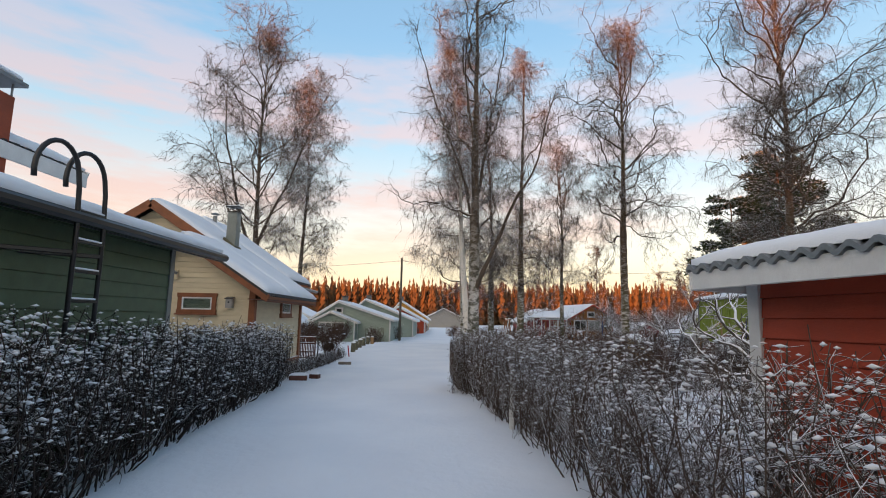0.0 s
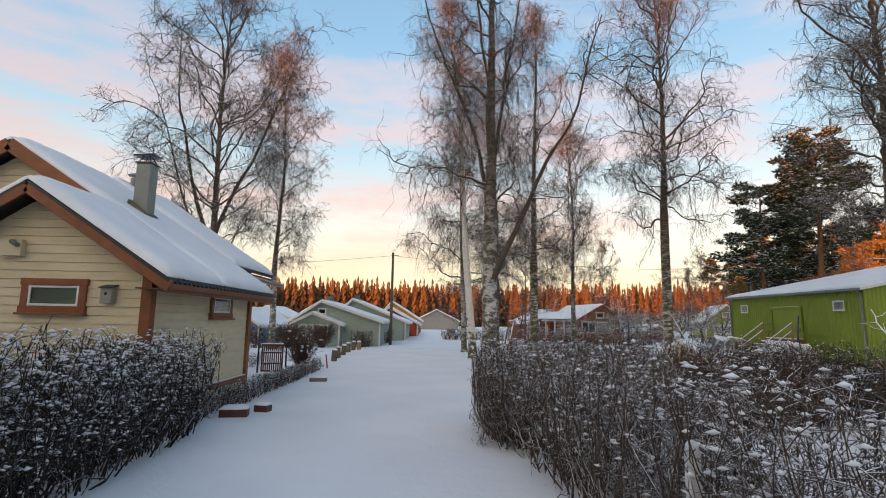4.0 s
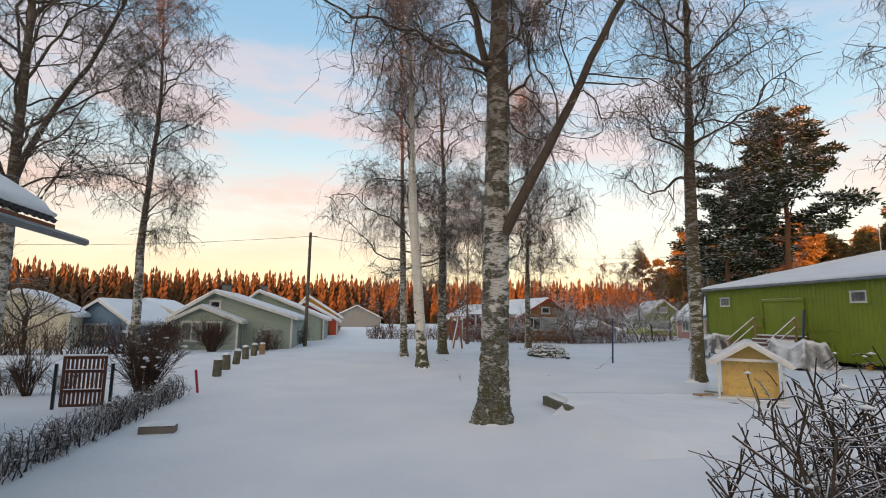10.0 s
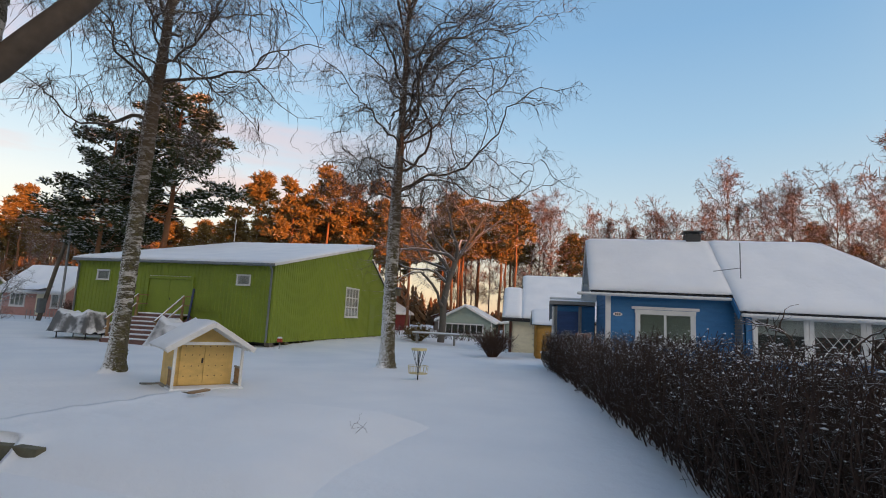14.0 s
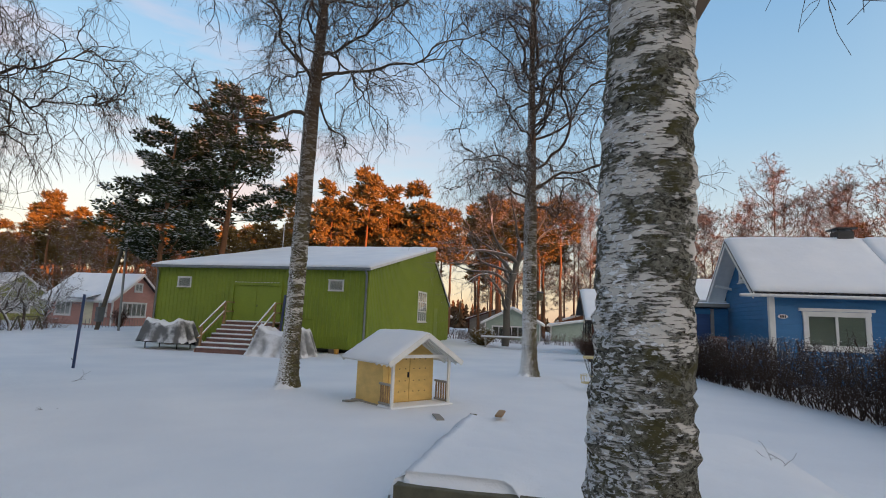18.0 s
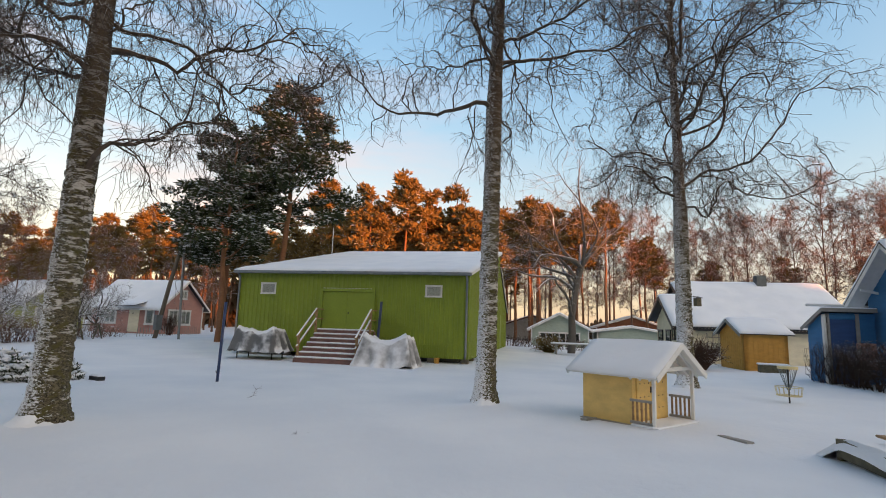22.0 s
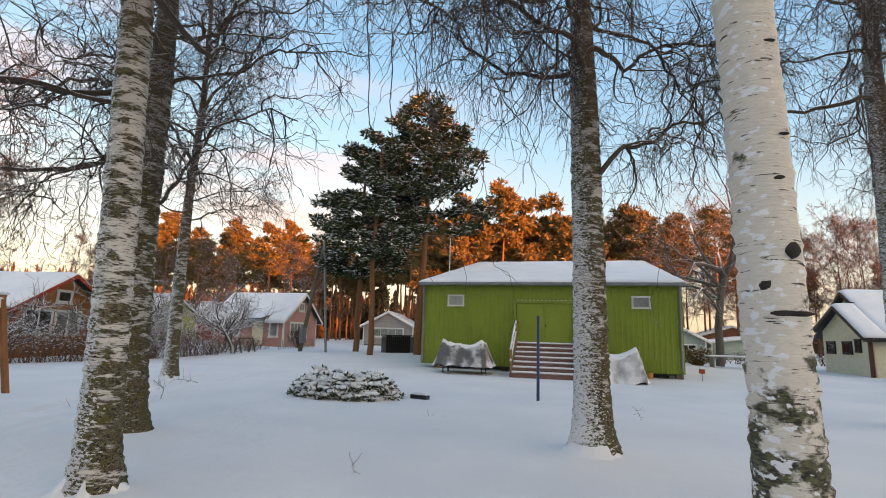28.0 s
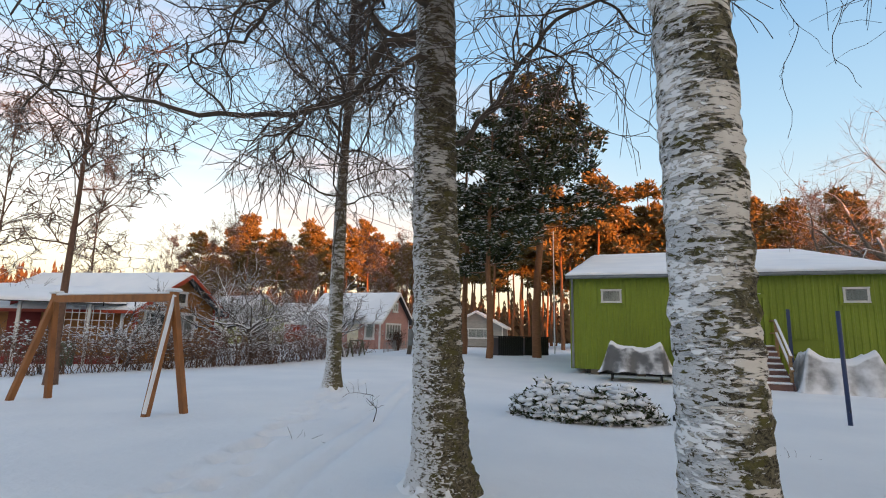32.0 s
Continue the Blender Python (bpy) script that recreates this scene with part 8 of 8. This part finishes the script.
part("snow_cap", lathe([(0.10, 0.44), (0.11, 0.47), (0.06, 0.51)], 12), SNOW_ROOF, mb)
nest_box((14.20, 20.38, 2.15), -60, "brown nest box on a birch trunk", WOOD_OLD, 1.0)

for i, (x, y) in enumerate(((29.2, 42.8), (30.9, 41.6))):
    c = thing("bin_enclosure", "black slatted bin enclosure under the pines", "bin", pose(x, y, 0.0, 0, 0, -50))
    for k in range(12):
        part("slat", box((-0.8 + k * 0.135, -0.5, -0.1), (-0.8 + k * 0.135 + 0.11, -0.47, 1.05)), BLACK, c)
    part("back", box((-0.8, -0.46, -0.1), (0.82, 0.5, 1.0)), BLACK, c)
    part("lid", box((-0.85, -0.55, 1.05), (0.87, 0.55, 1.11)), BLACK, c)
bench = thing("picnic_table", "long pale picnic table with snow on top", "table", pose(31.0, 22.8, land(31, 22.8), 0, 0, -85))
part("tabletop", box((-1.5, -0.4, 0.62), (1.5, 0.4, 0.66)), GREYB, bench)
part("snow_cap", box((-1.5, -0.4, 0.66), (1.5, 0.4, 0.74), 0.03), SNOW_ROOF, bench)
for x in (-1.2, 1.2):
    part("leg", box((x - 0.04, -0.35, -0.1), (x + 0.04, 0.35, 0.62)), GREYB, bench)
for i in range(26):
    x, y = 26.2 + i * 0.36, 49.4 + i * 0.10
    p = thing("fence_picket", "thin grey fence picket in the snow", "fence", pose(x, y, land(x, y), 0, random.uniform(-4, 4), 0), "pickets of a low fence")
    part("picket", box((-0.02, -0.012, -0.1), (0.02, 0.012, random.uniform(0.5, 0.7))), GREYB, p)
frame_ = thing("wash_frame", "low dark timber trestle under the apple tree", "trestle", pose(22.0, 49.0, land(22, 49)))
for a, b in (((-0.5, 0, 0), (-0.2, 0, 0.8)), ((0.1, 0, 0), (-0.2, 0, 0.8)), ((0.7, 0, 0), (1.0, 0, 0.8)), ((1.3, 0, 0), (1.0, 0, 0.8)), ((-0.2, 0, 0.8), (1.0, 0, 0.8))):
    part("bar", beam(a, b, 0.06, 0.06, (0, 1, 0)), WOOD_OLD, frame_)

# ---- hedges and bushes ----
hedge("dense dark hedge along the lane, thick with lumps of snow", (-2.05, -5.0), (-3.55, 6.0), 0.95, 1.55, 82, 1, HEDGE_BLACK, 1200, 0.024, thick=0.0070, twig_len=0.30, rise=0.3)
hedge("dense dark hedge before the cream cottage, thick with snow", (-3.55, 6.0), (-4.25, 13.0), 0.90, 1.46, 82, 2, HEDGE_BLACK, 1100, 0.023, thick=0.0070, twig_len=0.30, rise=0.3)
hedge("low clipped hedge of bare twigs in the snow", (-4.30, 13.4), (-4.62, 24.3), 0.34, 0.46, 30, 3, TWIG_DARK, 14, 0.022, thick=0.0065, twig_len=0.16)
hedge("airy bare hedge along the lane with snow on its twigs", (2.20, -3.5), (1.44, 7.9), 0.85, 1.42, 52, 4, HEDGE_BROWN, 300, 0.022, thick=0.0056, twig_len=0.30)
hedge("airy bare hedge along the lane with snow on its twigs", (1.44, 7.9), (0.86, 13.4), 0.85, 1.42, 92, 5, HEDGE_BROWN, 300, 0.020, thick=0.0058, twig_len=0.28)
hedge("brown clipped hedge between lawn and blue cottage", (1.05, 13.55), (9.5, 14.35), 0.85, 1.48, 92, 6, BUSH_DARK, 300, 0.012, thick=0.0068, twig_len=0.26, top_only=True)
hedge("second row of the brown hedge inside the corner", (1.3, 12.95), (5.6, 13.35), 0.85, 1.42, 84, 18, BUSH, 260, 0.014, thick=0.0066, twig_len=0.26, top_only=True)
hedge("dense rounded corner of the brown hedge", (0.93, 12.0), (0.86, 13.50), 1.15, 1.44, 150, 17, HEDGE_BROWN, 220, 0.016, thick=0.0080, twig_len=0.32, twist=1.5, top_only=True)
hedge("brown clipped hedge beside the blue cottage", (9.5, 14.35), (18.4, 15.5), 0.80, 1.36, 60, 16, BUSH_DARK, 240, 0.012, thick=0.0072, twig_len=0.26, top_only=True)
hedge("thin row of low bushes behind the gate", (-9.8, 24.6), (-6.6, 24.6), 0.4, 0.6, 16, 7, TWIG_DARK, 6)
hedge("brown hedge before the far cottages", (-21.0, 34.5), (-9.0, 38.5), 0.9, 1.5, 44, 8, BUSH, 20, thick=0.011, far=True)
hedge("snowy clipped hedge beside the sage cottage", (-5.6, 41.5), (-4.4, 52.0), 1.0, 1.25, 28, 9, BUSH, 40, thick=0.012, far=True)
hedge("snowy clipped hedge farther down the lane", (-3.9, 58.0), (-2.6, 80.0), 1.1, 1.2, 14, 10, BUSH, 15, thick=0.016, far=True)
hedge("snowy hedge on the far side of the lane", (0.6, 56.5), (10.0, 55.0), 1.4, 1.2, 28, 11, FAR_TWIG, 30, thick=0.014, far=True)
hedge("overgrown snowy hedge before the orange cottage", (8.0, 51.4), (13.2, 50.6), 0.9, 1.45, 44, 12, FAR_TWIG, 220, 0.035, thick=0.009, far=True)
hedge("overgrown snowy hedge before the orange cottage", (13.2, 50.6), (20.5, 49.6), 1.2, 1.45, 44, 13, FAR_TWIG, 160, 0.035, thick=0.010, rise=0.3, far=True)
hedge("thin snowy bushes before the pink cottage", (20.5, 50.0), (25.5, 50.2), 1.1, 0.9, 24, 14, FAR_TWIG, 30, thick=0.010, far=True)
hedge("thin hedge along the eastern gardens", (38.5, 33.5), (40.0, 14.0), 1.0, 0.9, 14, 15, BUSH, 15, thick=0.013, far=True)
bush("leafless brown bush at the garden gate", (-5.1, 23.5, land(-5.1, 23.5)), 0.62, 1.25, 21, n=80, clumps=40)
bush("loose brown bush on the lawn by the sheds", (22.3, 18.2, land(22.3, 18.2)), 1.0, 1.15, 22, n=90, thick=0.012)
bush("thin bush with bare stems behind the low hedge", (-7.7, 24.4, land(-7.7, 24.4)), 0.4, 0.9, 24, n=30)
bush("snowy low shrub beside the eastern cottages", (32.6, 24.4, land(32.6, 24.4)), 1.2, 1.0, 25, NEEDLE_SUNLIT, 90, "shrub", 220, 0.02)
bush("bare bush at the pink cottage", (30.4, 50.6, land(30.4, 50.6)), 0.8, 1.2, 26, n=60)
bush("bare bush by the lane", (-8.0, 40.5, land(-8, 40.5)), 1.0, 1.5, 27, n=90, thick=0.01)
bush("bare bush by the lane", (-10.5, 41.2, land(-10, 41)), 1.0, 1.4, 28, n=90, thick=0.01)
crooked_tree("old apple tree with snow along its boughs", (5.9, 10.2, land(5.9, 10.2)), 2.9, 31, 10, mat=APPLE)
crooked_tree("leaning apple tree white with snow", (21.6, 49.2, land(21.6, 49.2)), 4.2, 32, 12, 1.1, mat=APPLE)
crooked_tree("bare garden tree before the orange cottage", (15.6, 51.8, land(15.6, 51.8)), 4.6, 33, 12, 0.9, mat=APPLE)
crooked_tree("bare garden tree beside the swing", (18.2, 52.5, land(18, 52)), 4.2, 34, 12, 1.0, mat=APPLE)
crooked_tree("bare garden tree west of the lane", (-14.5, 36.5, land(-14, 36)), 4.4, 35, 10, 0.8)
crooked_tree("bare garden tree by the lane's end", (3.0, 60.0, land(3, 60)), 5.0, 36, 12, 0.9)
crooked_tree("bare garden tree by the lane's end", (8.5, 58.0, land(8, 58)), 4.6, 37, 12, 0.9)
crooked_tree("thin bare shrub tree behind the blue hedge", (7.4, 11.9, land(7.4, 11.9)), 2.3, 38, 5, 0.35, per=(3, 3), r0=0.028)
crooked_tree("grey forked tree before the eastern cottages", (33.5, 23.0, land(33.5, 23)), 13.0, 39, 13, 0.55, "garden_tree", (10, 9), 0.26, mat=GREY_LIMB)
crooked_tree("bare garden tree far behind the lawn", (-19.0, 40.0, -0.4), 4.0, 40, 10, 0.9)
for x, y, H, sd in ((12.2, 52.2, 3.0, 61), (17.0, 51.0, 4.2, 62), (20.2, 53.4, 4.0, 63), (24.6, 52.0, 3.6, 64), (27.6, 54.0, 4.0, 65), (19.0, 58.5, 5.0, 66), (26.5, 60.0, 5.0, 67), (11.0, 60.5, 5.0, 68)):
    crooked_tree("bare garden tree furred with snow and frost", (x, y, land(x, y)), H, sd, 11, 1.0, per=(8, 7), mat=APPLE)
conifer = thing("thuja", "dark evergreen with snow behind the cream cottage", "tree", pose(-11.2, 27.5, land(-11, 27.5)))
_r = np.random.default_rng(41)
_c = np.stack([_r.normal(0, 0.32, 160), _r.normal(0, 0.32, 160), _r.uniform(0.2, 2.6, 160)], 1) * np.array([1, 1, 1])
_c[:, :2] *= np.clip((3.1 - _c[:, 2:]) / 2.2, 0.15, 1.0)
part("crown", array_mesh("crown", *needles(_r, _c, np.full(160, 0.30), 60, 0.16, 0.9), NEEDLE_SUNLIT), NEEDLE_SUNLIT, conifer)
part("trunk", rod([(0, 0, -0.1), (0, 0, 2.2)], 0.06, 8), LIMB, conifer)

# ---- birches ----
B = [
    ("old forked birch with rough snowy bark", 0, 101, 18.5, 0.235, 5.0, BIRCH_LICHEN, dict(lean=(0.004, -0.040), wide=2.7, fine=0.0042, n1=30, weep=0.45,
        forks=((2.75, -0.70, 1.25, 8.0, 0.105, -0.15), (5.0, 2.4, 3.6, 10.0, 0.08, -0.02), (5.3, 0.7, 4.2, 10.0, 0.08, -0.02), (5.9, -1.9, 3.8, 9.5, 0.075, -0.02)), limbs=((4.8, 1.2, 1.0, 4.0, 0.05), (5.6, 3.4, 0.9, 4.0, 0.05)))),
    ("slender white birch beside the lane", 1, 102, 20.5, 0.20, 6.0, BIRCH_WHITE, dict(lean=(-0.070, 0.030), wide=2.7, fine=0.0046, limbs=((4.4, 2.6, 0.5, 4.6, 0.05), (6.3, 1.2, 0.15, 3.6, 0.035), (6.8, 1.7, 0.2, 4.2, 0.035), (6.5, 0.7, 0.2, 3.2, 0.03), (6.2, -0.6, 0.2, 3.4, 0.03)), strands=((1, 14, 5.6), (2, 14, 5.8), (3, 12, 4.8), (4, 10, 3.8)), n1=30)),
    ("slim birch with banded snowy bark", 2, 103, 19.5, 0.17, 5.0, BIRCH_BAND, dict(lean=(-0.028, 0.03), wide=2.7, fine=0.0046, limbs=((4.4, 2.9, 0.35, 5.0, 0.05), (4.8, 0.4, 0.5, 4.2, 0.05)), n1=30)),
    ("stout birch with wide low boughs", 3, 104, 18.0, 0.24, 4.8, BIRCH_MOSS, dict(lean=(-0.016, 0.036), wide=3.2, fine=0.0048, limbs=((4.35, 1.6, -0.18, 6.2, 0.060, 0.035), (5.1, 1.75, 0.10, 6.4, 0.060, 0.01), (3.2, -1.15, 0.75, 3.0, 0.034, 0.13), (4.0, 2.2, -0.45, 2.2, 0.030, 0.0), (4.6, 2.5, 0.10, 4.6, 0.042, 0.04), (4.9, 1.2, 0.15, 5.4, 0.05, 0.05), (5.5, 2.0, 0.3, 5.2, 0.05, 0.06), (4.4, 0.7, 0.25, 4.0, 0.04, 0.04)), n1=26, per=(8, 6, 3), weep=0.5, extra=8)),
    ("tall birch with dark hanging boughs", 4, 105, 20.0, 0.235, 4.8, BIRCH_MOSS, dict(lean=(0.012, 0.008), wide=2.6, fine=0.0048, limbs=((5.2, 1.8, 0.0, 3.4, 0.045, 0.06), (5.6, -1.2, 0.4, 4.4, 0.05, 0.06), (5.0, 2.6, 0.3, 3.8, 0.045, 0.10), (5.8, 3.4, 0.5, 3.6, 0.04, 0.12), (6.4, 2.2, 0.4, 4.2, 0.04, 0.10), (6.0, -1.0, 0.2, 3.8, 0.04, 0.08), (3.5, -1.3, 1.8, 3.4, 0.045, -0.08)), strands=((2, 14, 4.6), (3, 14, 5.0), (0, 12, 3.4), (4, 14, 4.6), (5, 10, 4.6)), n1=25, weep=0.75, extra=8)),
    ("birch with one bough reaching south", 5, 106, 18.2, 0.205, 6.6, BIRCH_MOSS, dict(lean=(0.0, -0.012), wide=3.6, fine=0.0052, limbs=((6.0, 1.75, 0.45, 4.4, 0.06, 0.04), (7.2, -1.4, 0.12, 4.8, 0.05, 0.03), (6.9, 2.6, 0.4, 3.0, 0.04), (7.6, -1.9, 0.5, 4.2, 0.045)), n1=38, per=(9, 7, 3), weep=0.6)),
    ("birch with a nest box and a broad hanging crown", 6, 107, 17.5, 0.235, 5.2, BIRCH_MOSS, dict(lean=(0.0, 0.004), wide=4.5, fine=0.0056, lopsided=(-1.3, 0.40), limbs=((5.0, -1.3, 0.15, 3.6, 0.045, 0.12), (5.6, -1.5, 0.9, 7.5, 0.06), (5.4, 1.5, 0.5, 3.2, 0.045), (6.4, -1.2, 0.8, 7.0, 0.06), (7.4, -1.8, 1.0, 6.5, 0.05)), n1=46, per=(10, 8, 3))),
    ("birch at the edge of the lawn", 7, 108, 17.8, 0.19, 4.4, BIRCH_MOSS, dict(lean=(0.0, 0.0), wide=3.2, n1=36, near=False, weep=0.5, sides=16, fine=0.0066)),
]
for label, i, seed, H, R, h0, bark, kw in B:
    x, y, _ = STEMS[i]
    plant_birch(label, (x, y, land(x, y)), birch(seed, H, R, h0, **kw), bark=bark, R=R)
plant_birch("broad many-stemmed birch behind the cream cottage", (-10.1, 27.1, land(-10.1, 27.1)), birch(111, 18.8, 0.22, 4.2, 40, near=False, wide=4.0, weep=0.35, fine=0.0072, forks=((4.6, 2.9, 3.4, 11.5, 0.12, -0.02), (5.2, 0.2, 5.0, 11.0, 0.11, -0.02), (3.6, 3.6, 2.2, 9.0, 0.09, -0.04))), "birches behind the cottages")
plant_birch("tall pale birch west of the lane", (-9.98, 35.9, land(-9.98, 35.9)), birch(112, 19.6, 0.20, 5.0, 36, near=False, wide=2.9, weep=0.7, fine=0.0082, bend=0.5), "birches behind the cottages")

# dark scars on the white birch
white = [o for o in scene.objects if o.name.startswith("birch_tree") and o.get("label", "").startswith("slender white")][0]


def knot(z, turn, w, h):
    x0, y0 = -0.070 * z, 0.030 * z
    r = 0.20 * (0.97 - 0.17 * z / 6.0) + 0.004
    a = math.atan2(1.15, -3.6) + turn
    m = pose(x0 + math.cos(a) * r, y0 + math.sin(a) * r, z) @ pose(0, 0, 0, 0, 0, math.degrees(a) - 90) @ Matrix.Diagonal((w, 0.022, h, 1))
    V, Fs = lathe([(0.25, -0.95), (0.7, -0.7), (0.97, -0.2), (0.97, 0.25), (0.7, 0.72), (0.2, 0.96)], 12)
    V = [Vector(v) * (1 + 0.16 * noise.noise(Vector(v) * 2.3 + Vector((z, turn, 0)))) for v in V]
    part("knot", moved((V, Fs), m), KNOT, white, "dark scar in the white bark", True)


KNOT = paint("knot_bark", (0.035, 0.030, 0.026), 0.9, (9, 9, 9), 0.5, 0.6)
for z, turn, w, h in ((1.78, -0.25, 0.045, 0.055), (1.98, 0.65, 0.048, 0.055), (3.75, 0.2, 0.045, 0.016), (2.42, 0.15, 0.085, 0.018), (1.60, 0.45, 0.13, 0.020), (2.95, -0.35, 0.035, 0.008), (3.3, 0.5, 0.045, 0.009), (2.15, -0.55, 0.030, 0.007), (2.70, 0.75, 0.035, 0.007)):
    knot(z, turn, w, h)

# ---- pines and woods ----
PINES = [pine(200 + i, H, R, cr, n1, per, sz, sp, None, 0.26 if i < 2 else 0.40, 0.98 if i < 2 else 1.0) for i, (H, R, cr, n1, per, sz, sp) in enumerate(((15.4, 0.24, 0.40, 46, 66, 0.28, 0.23), (12.2, 0.17, 0.36, 36, 62, 0.26, 0.25), (16.0, 0.20, 0.60, 28, 34, 0.42, 0.17), (17.0, 0.20, 0.66, 26, 34, 0.42, 0.15), (14.0, 0.17, 0.54, 28, 34, 0.40, 0.17)))]
# the first two kinds take the shaded needle colour, the rest the sunlit one
PINE_MESH = [(array_mesh("trunk", *a, PINE_BARK, True), array_mesh("crown", *b, NEEDLE_SHADE if i < 2 else NEEDLE_SUNLIT)) for i, (a, b) in enumerate(PINES)]


def plant_pine(kind, x, y, rz, s=1.0, label="tall pine with a bare reddish trunk and snowy crown"):
    t = thing("pine_tree", label, "tree", pose(x, y, land(min(x, 40), min(y, 60)), 0, 0, rz) @ Matrix.Scale(s, 4), "pines round the hall")
    for me, nm in zip(PINE_MESH[kind], ("trunk", "crown", "caught_snow")):
        o = part(nm, me, None, t)
        if nm != "trunk":
            tagged(o, kind="stuff")
    return t


for i in (0, 1):
    rr = np.random.default_rng(240 + i)
    tops = np.asarray(PINES[i][1][0]).reshape(-1, 3, 3).mean(1)
    tops = tops[rr.choice(len(tops), 2600, replace=False)]
    PINE_MESH[i] = PINE_MESH[i] + (array_mesh("caught_snow", *blobs(rr, tops + (0, 0, 0.05), 0.10, 0.35, True), CLUMP, True),)
plant_pine(0, 27.24, 40.7, 0, 1.0, "large pine with shade-dark needles, snow on its layered boughs")
plant_pine(1, 24.45, 42.56, 40, 1.0, "smaller pine with shade-dark needles and low snowy boughs")
plant_pine(1, 28.6, 45.2, 150, 1.08, "pine with shade-dark needles and snowy boughs")
R5 = random.Random(77)
for k in range(84):
    f = (k + R5.uniform(0, 0.9)) / 84
    ang = radians(24 - 50 * f)       # from +y towards +x as seen from the lawn's middle
    d = R5.uniform(46, 74)
    x, y = 2 + d * math.cos(ang), 29 + d * math.sin(ang) * 0.95
    if x > 38 and (ang > radians(4) or R5.random() < (0.55 if ang > radians(-8) else 0.22)) and (y > 17 or R5.random() < 0.2):
        plant_pine(R5.choice((2, 3, 3, 4)), x, y, R5.uniform(0, 360), R5.uniform(0.72, 1.02))
for k in range(52):
    ang = radians(53 - 31 * (k + R5.random()) / 52)
    d = R5.uniform(62, 96)
    plant_pine(R5.choice((2, 3, 4)), 2 + d * math.cos(ang), 29 + d * math.sin(ang), R5.uniform(0, 360), R5.uniform(0.72, 0.98) * (1 - 0.35 * ease(47, 54, math.degrees(ang))))

FAR_BIRCH = [birch(300 + i, 15 + 2 * i, 0.13, 4.0, 26, (6, 4, 2), fine=0.017, weep=0.15, wide=3.2, rings=16, sides=6, near=False) for i in range(2)]
FAR_MESH = []
for tr_, li_, tw_ in FAR_BIRCH:
    FAR_MESH.append((array_mesh("trunk", *tr_, FAR_TWIG, True), array_mesh("limbs", *li_, FAR_TWIG), array_mesh("twigs", *tw_, FAR_TWIG)))


def plant_far_birch(kind, x, y, s, rz):
    t = thing("bare_tree", "distant bare birch with a rosy crown", "tree", pose(x, y, -0.2, 0, 0, rz) @ Matrix.Scale(s, 4), "bare trees in the distance")
    for me, nm in zip(FAR_MESH[kind], ("trunk", "branchwork", "crown")):
        o = part(nm, me, None, t)
        if nm != "trunk":
            tagged(o, kind="stuff")


for k in range(40):
    ang = radians(2 - 44 * (k + R5.random()) / 40)
    d = R5.uniform(54, 78)
    plant_far_birch(k % 2, 2 + d * math.cos(ang), 27 + d * math.sin(ang), R5.uniform(0.85, 1.15), R5.uniform(0, 360))
for k in range(8):
    ang = radians(-8 - 36 * (k + R5.random()) / 8)
    d = R5.uniform(62, 90)
    plant_pine(R5.choice((2, 3, 4)), 2 + d * math.cos(ang), 27 + d * math.sin(ang), R5.uniform(0, 360), R5.uniform(0.75, 1.0))
for k in range(12):
    ang = radians(58 - 26 * (k + R5.random()) / 12)
    d = R5.uniform(46, 60)
    plant_far_birch(k % 2, 2 + d * math.cos(ang), 29 + d * math.sin(ang), R5.uniform(0.5, 0.68), R5.uniform(0, 360))
for x, y, s in ((7.5, 48.5, 0.75), (13.0, 62.0, 0.7), (20.0, 66.0, 0.8)):
    plant_far_birch(0 if s > 0.75 else 1, x, y, s, R5.uniform(0, 360))


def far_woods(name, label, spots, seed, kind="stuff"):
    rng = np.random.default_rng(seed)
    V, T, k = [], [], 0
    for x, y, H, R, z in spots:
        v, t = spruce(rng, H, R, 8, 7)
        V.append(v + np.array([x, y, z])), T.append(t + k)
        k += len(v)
    return tagged(part(name, array_mesh(name, np.concatenate(V), np.concatenate(T), NEEDLE_FAR_SUN), NEEDLE_FAR_SUN), label, "forest", kind=kind)


R6 = random.Random(9)
spots = []
for k in range(3800):
    ang = radians(R6.uniform(32, 165))
    d = R6.uniform(170, 250)
    x, y = d * math.cos(ang), d * math.sin(ang)
    spots.append((x, y, R6.uniform(11.0, 16.5), R6.uniform(1.9, 3.3), 0.02 * (d - 170) - 1))
far_woods("far_forest", "distant spruce forest in low sun, orange partly painted into its needles", spots, 51)
spots = []
for k in range(420):
    ang = radians(R6.uniform(-28, 40))
    d = R6.uniform(95, 170)
    low = ease(2, 14, math.degrees(ang))
    spots.append((d * math.cos(ang), 25 + d * math.sin(ang), R6.uniform(2.5, 4.5) + 6 * low, R6.uniform(1.8, 3.0), -0.5))
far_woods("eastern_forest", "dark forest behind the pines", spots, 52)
# unseen wood added behind the walker to keep the low sun off the ground
spots = []
wx, wy = SUN_WAY.x / math.hypot(SUN_WAY.x, SUN_WAY.y), SUN_WAY.y / math.hypot(SUN_WAY.x, SUN_WAY.y)
for k in range(1200):
    d, s = R6.uniform(88, 128), R6.uniform(-190, 190)
    # taller where s is small, to shade the birches and the front pine
    spots.append((wx * d - wy * s, wy * d + wx * s, R6.uniform(18.5, 21.5) + 7.0 * (1 - ease(8, 16, s)), R6.uniform(3.6, 5.4), -0.5))
far_woods("southern_forest", "unseen dense spruce wood added behind the lane to block sun", spots, 53)
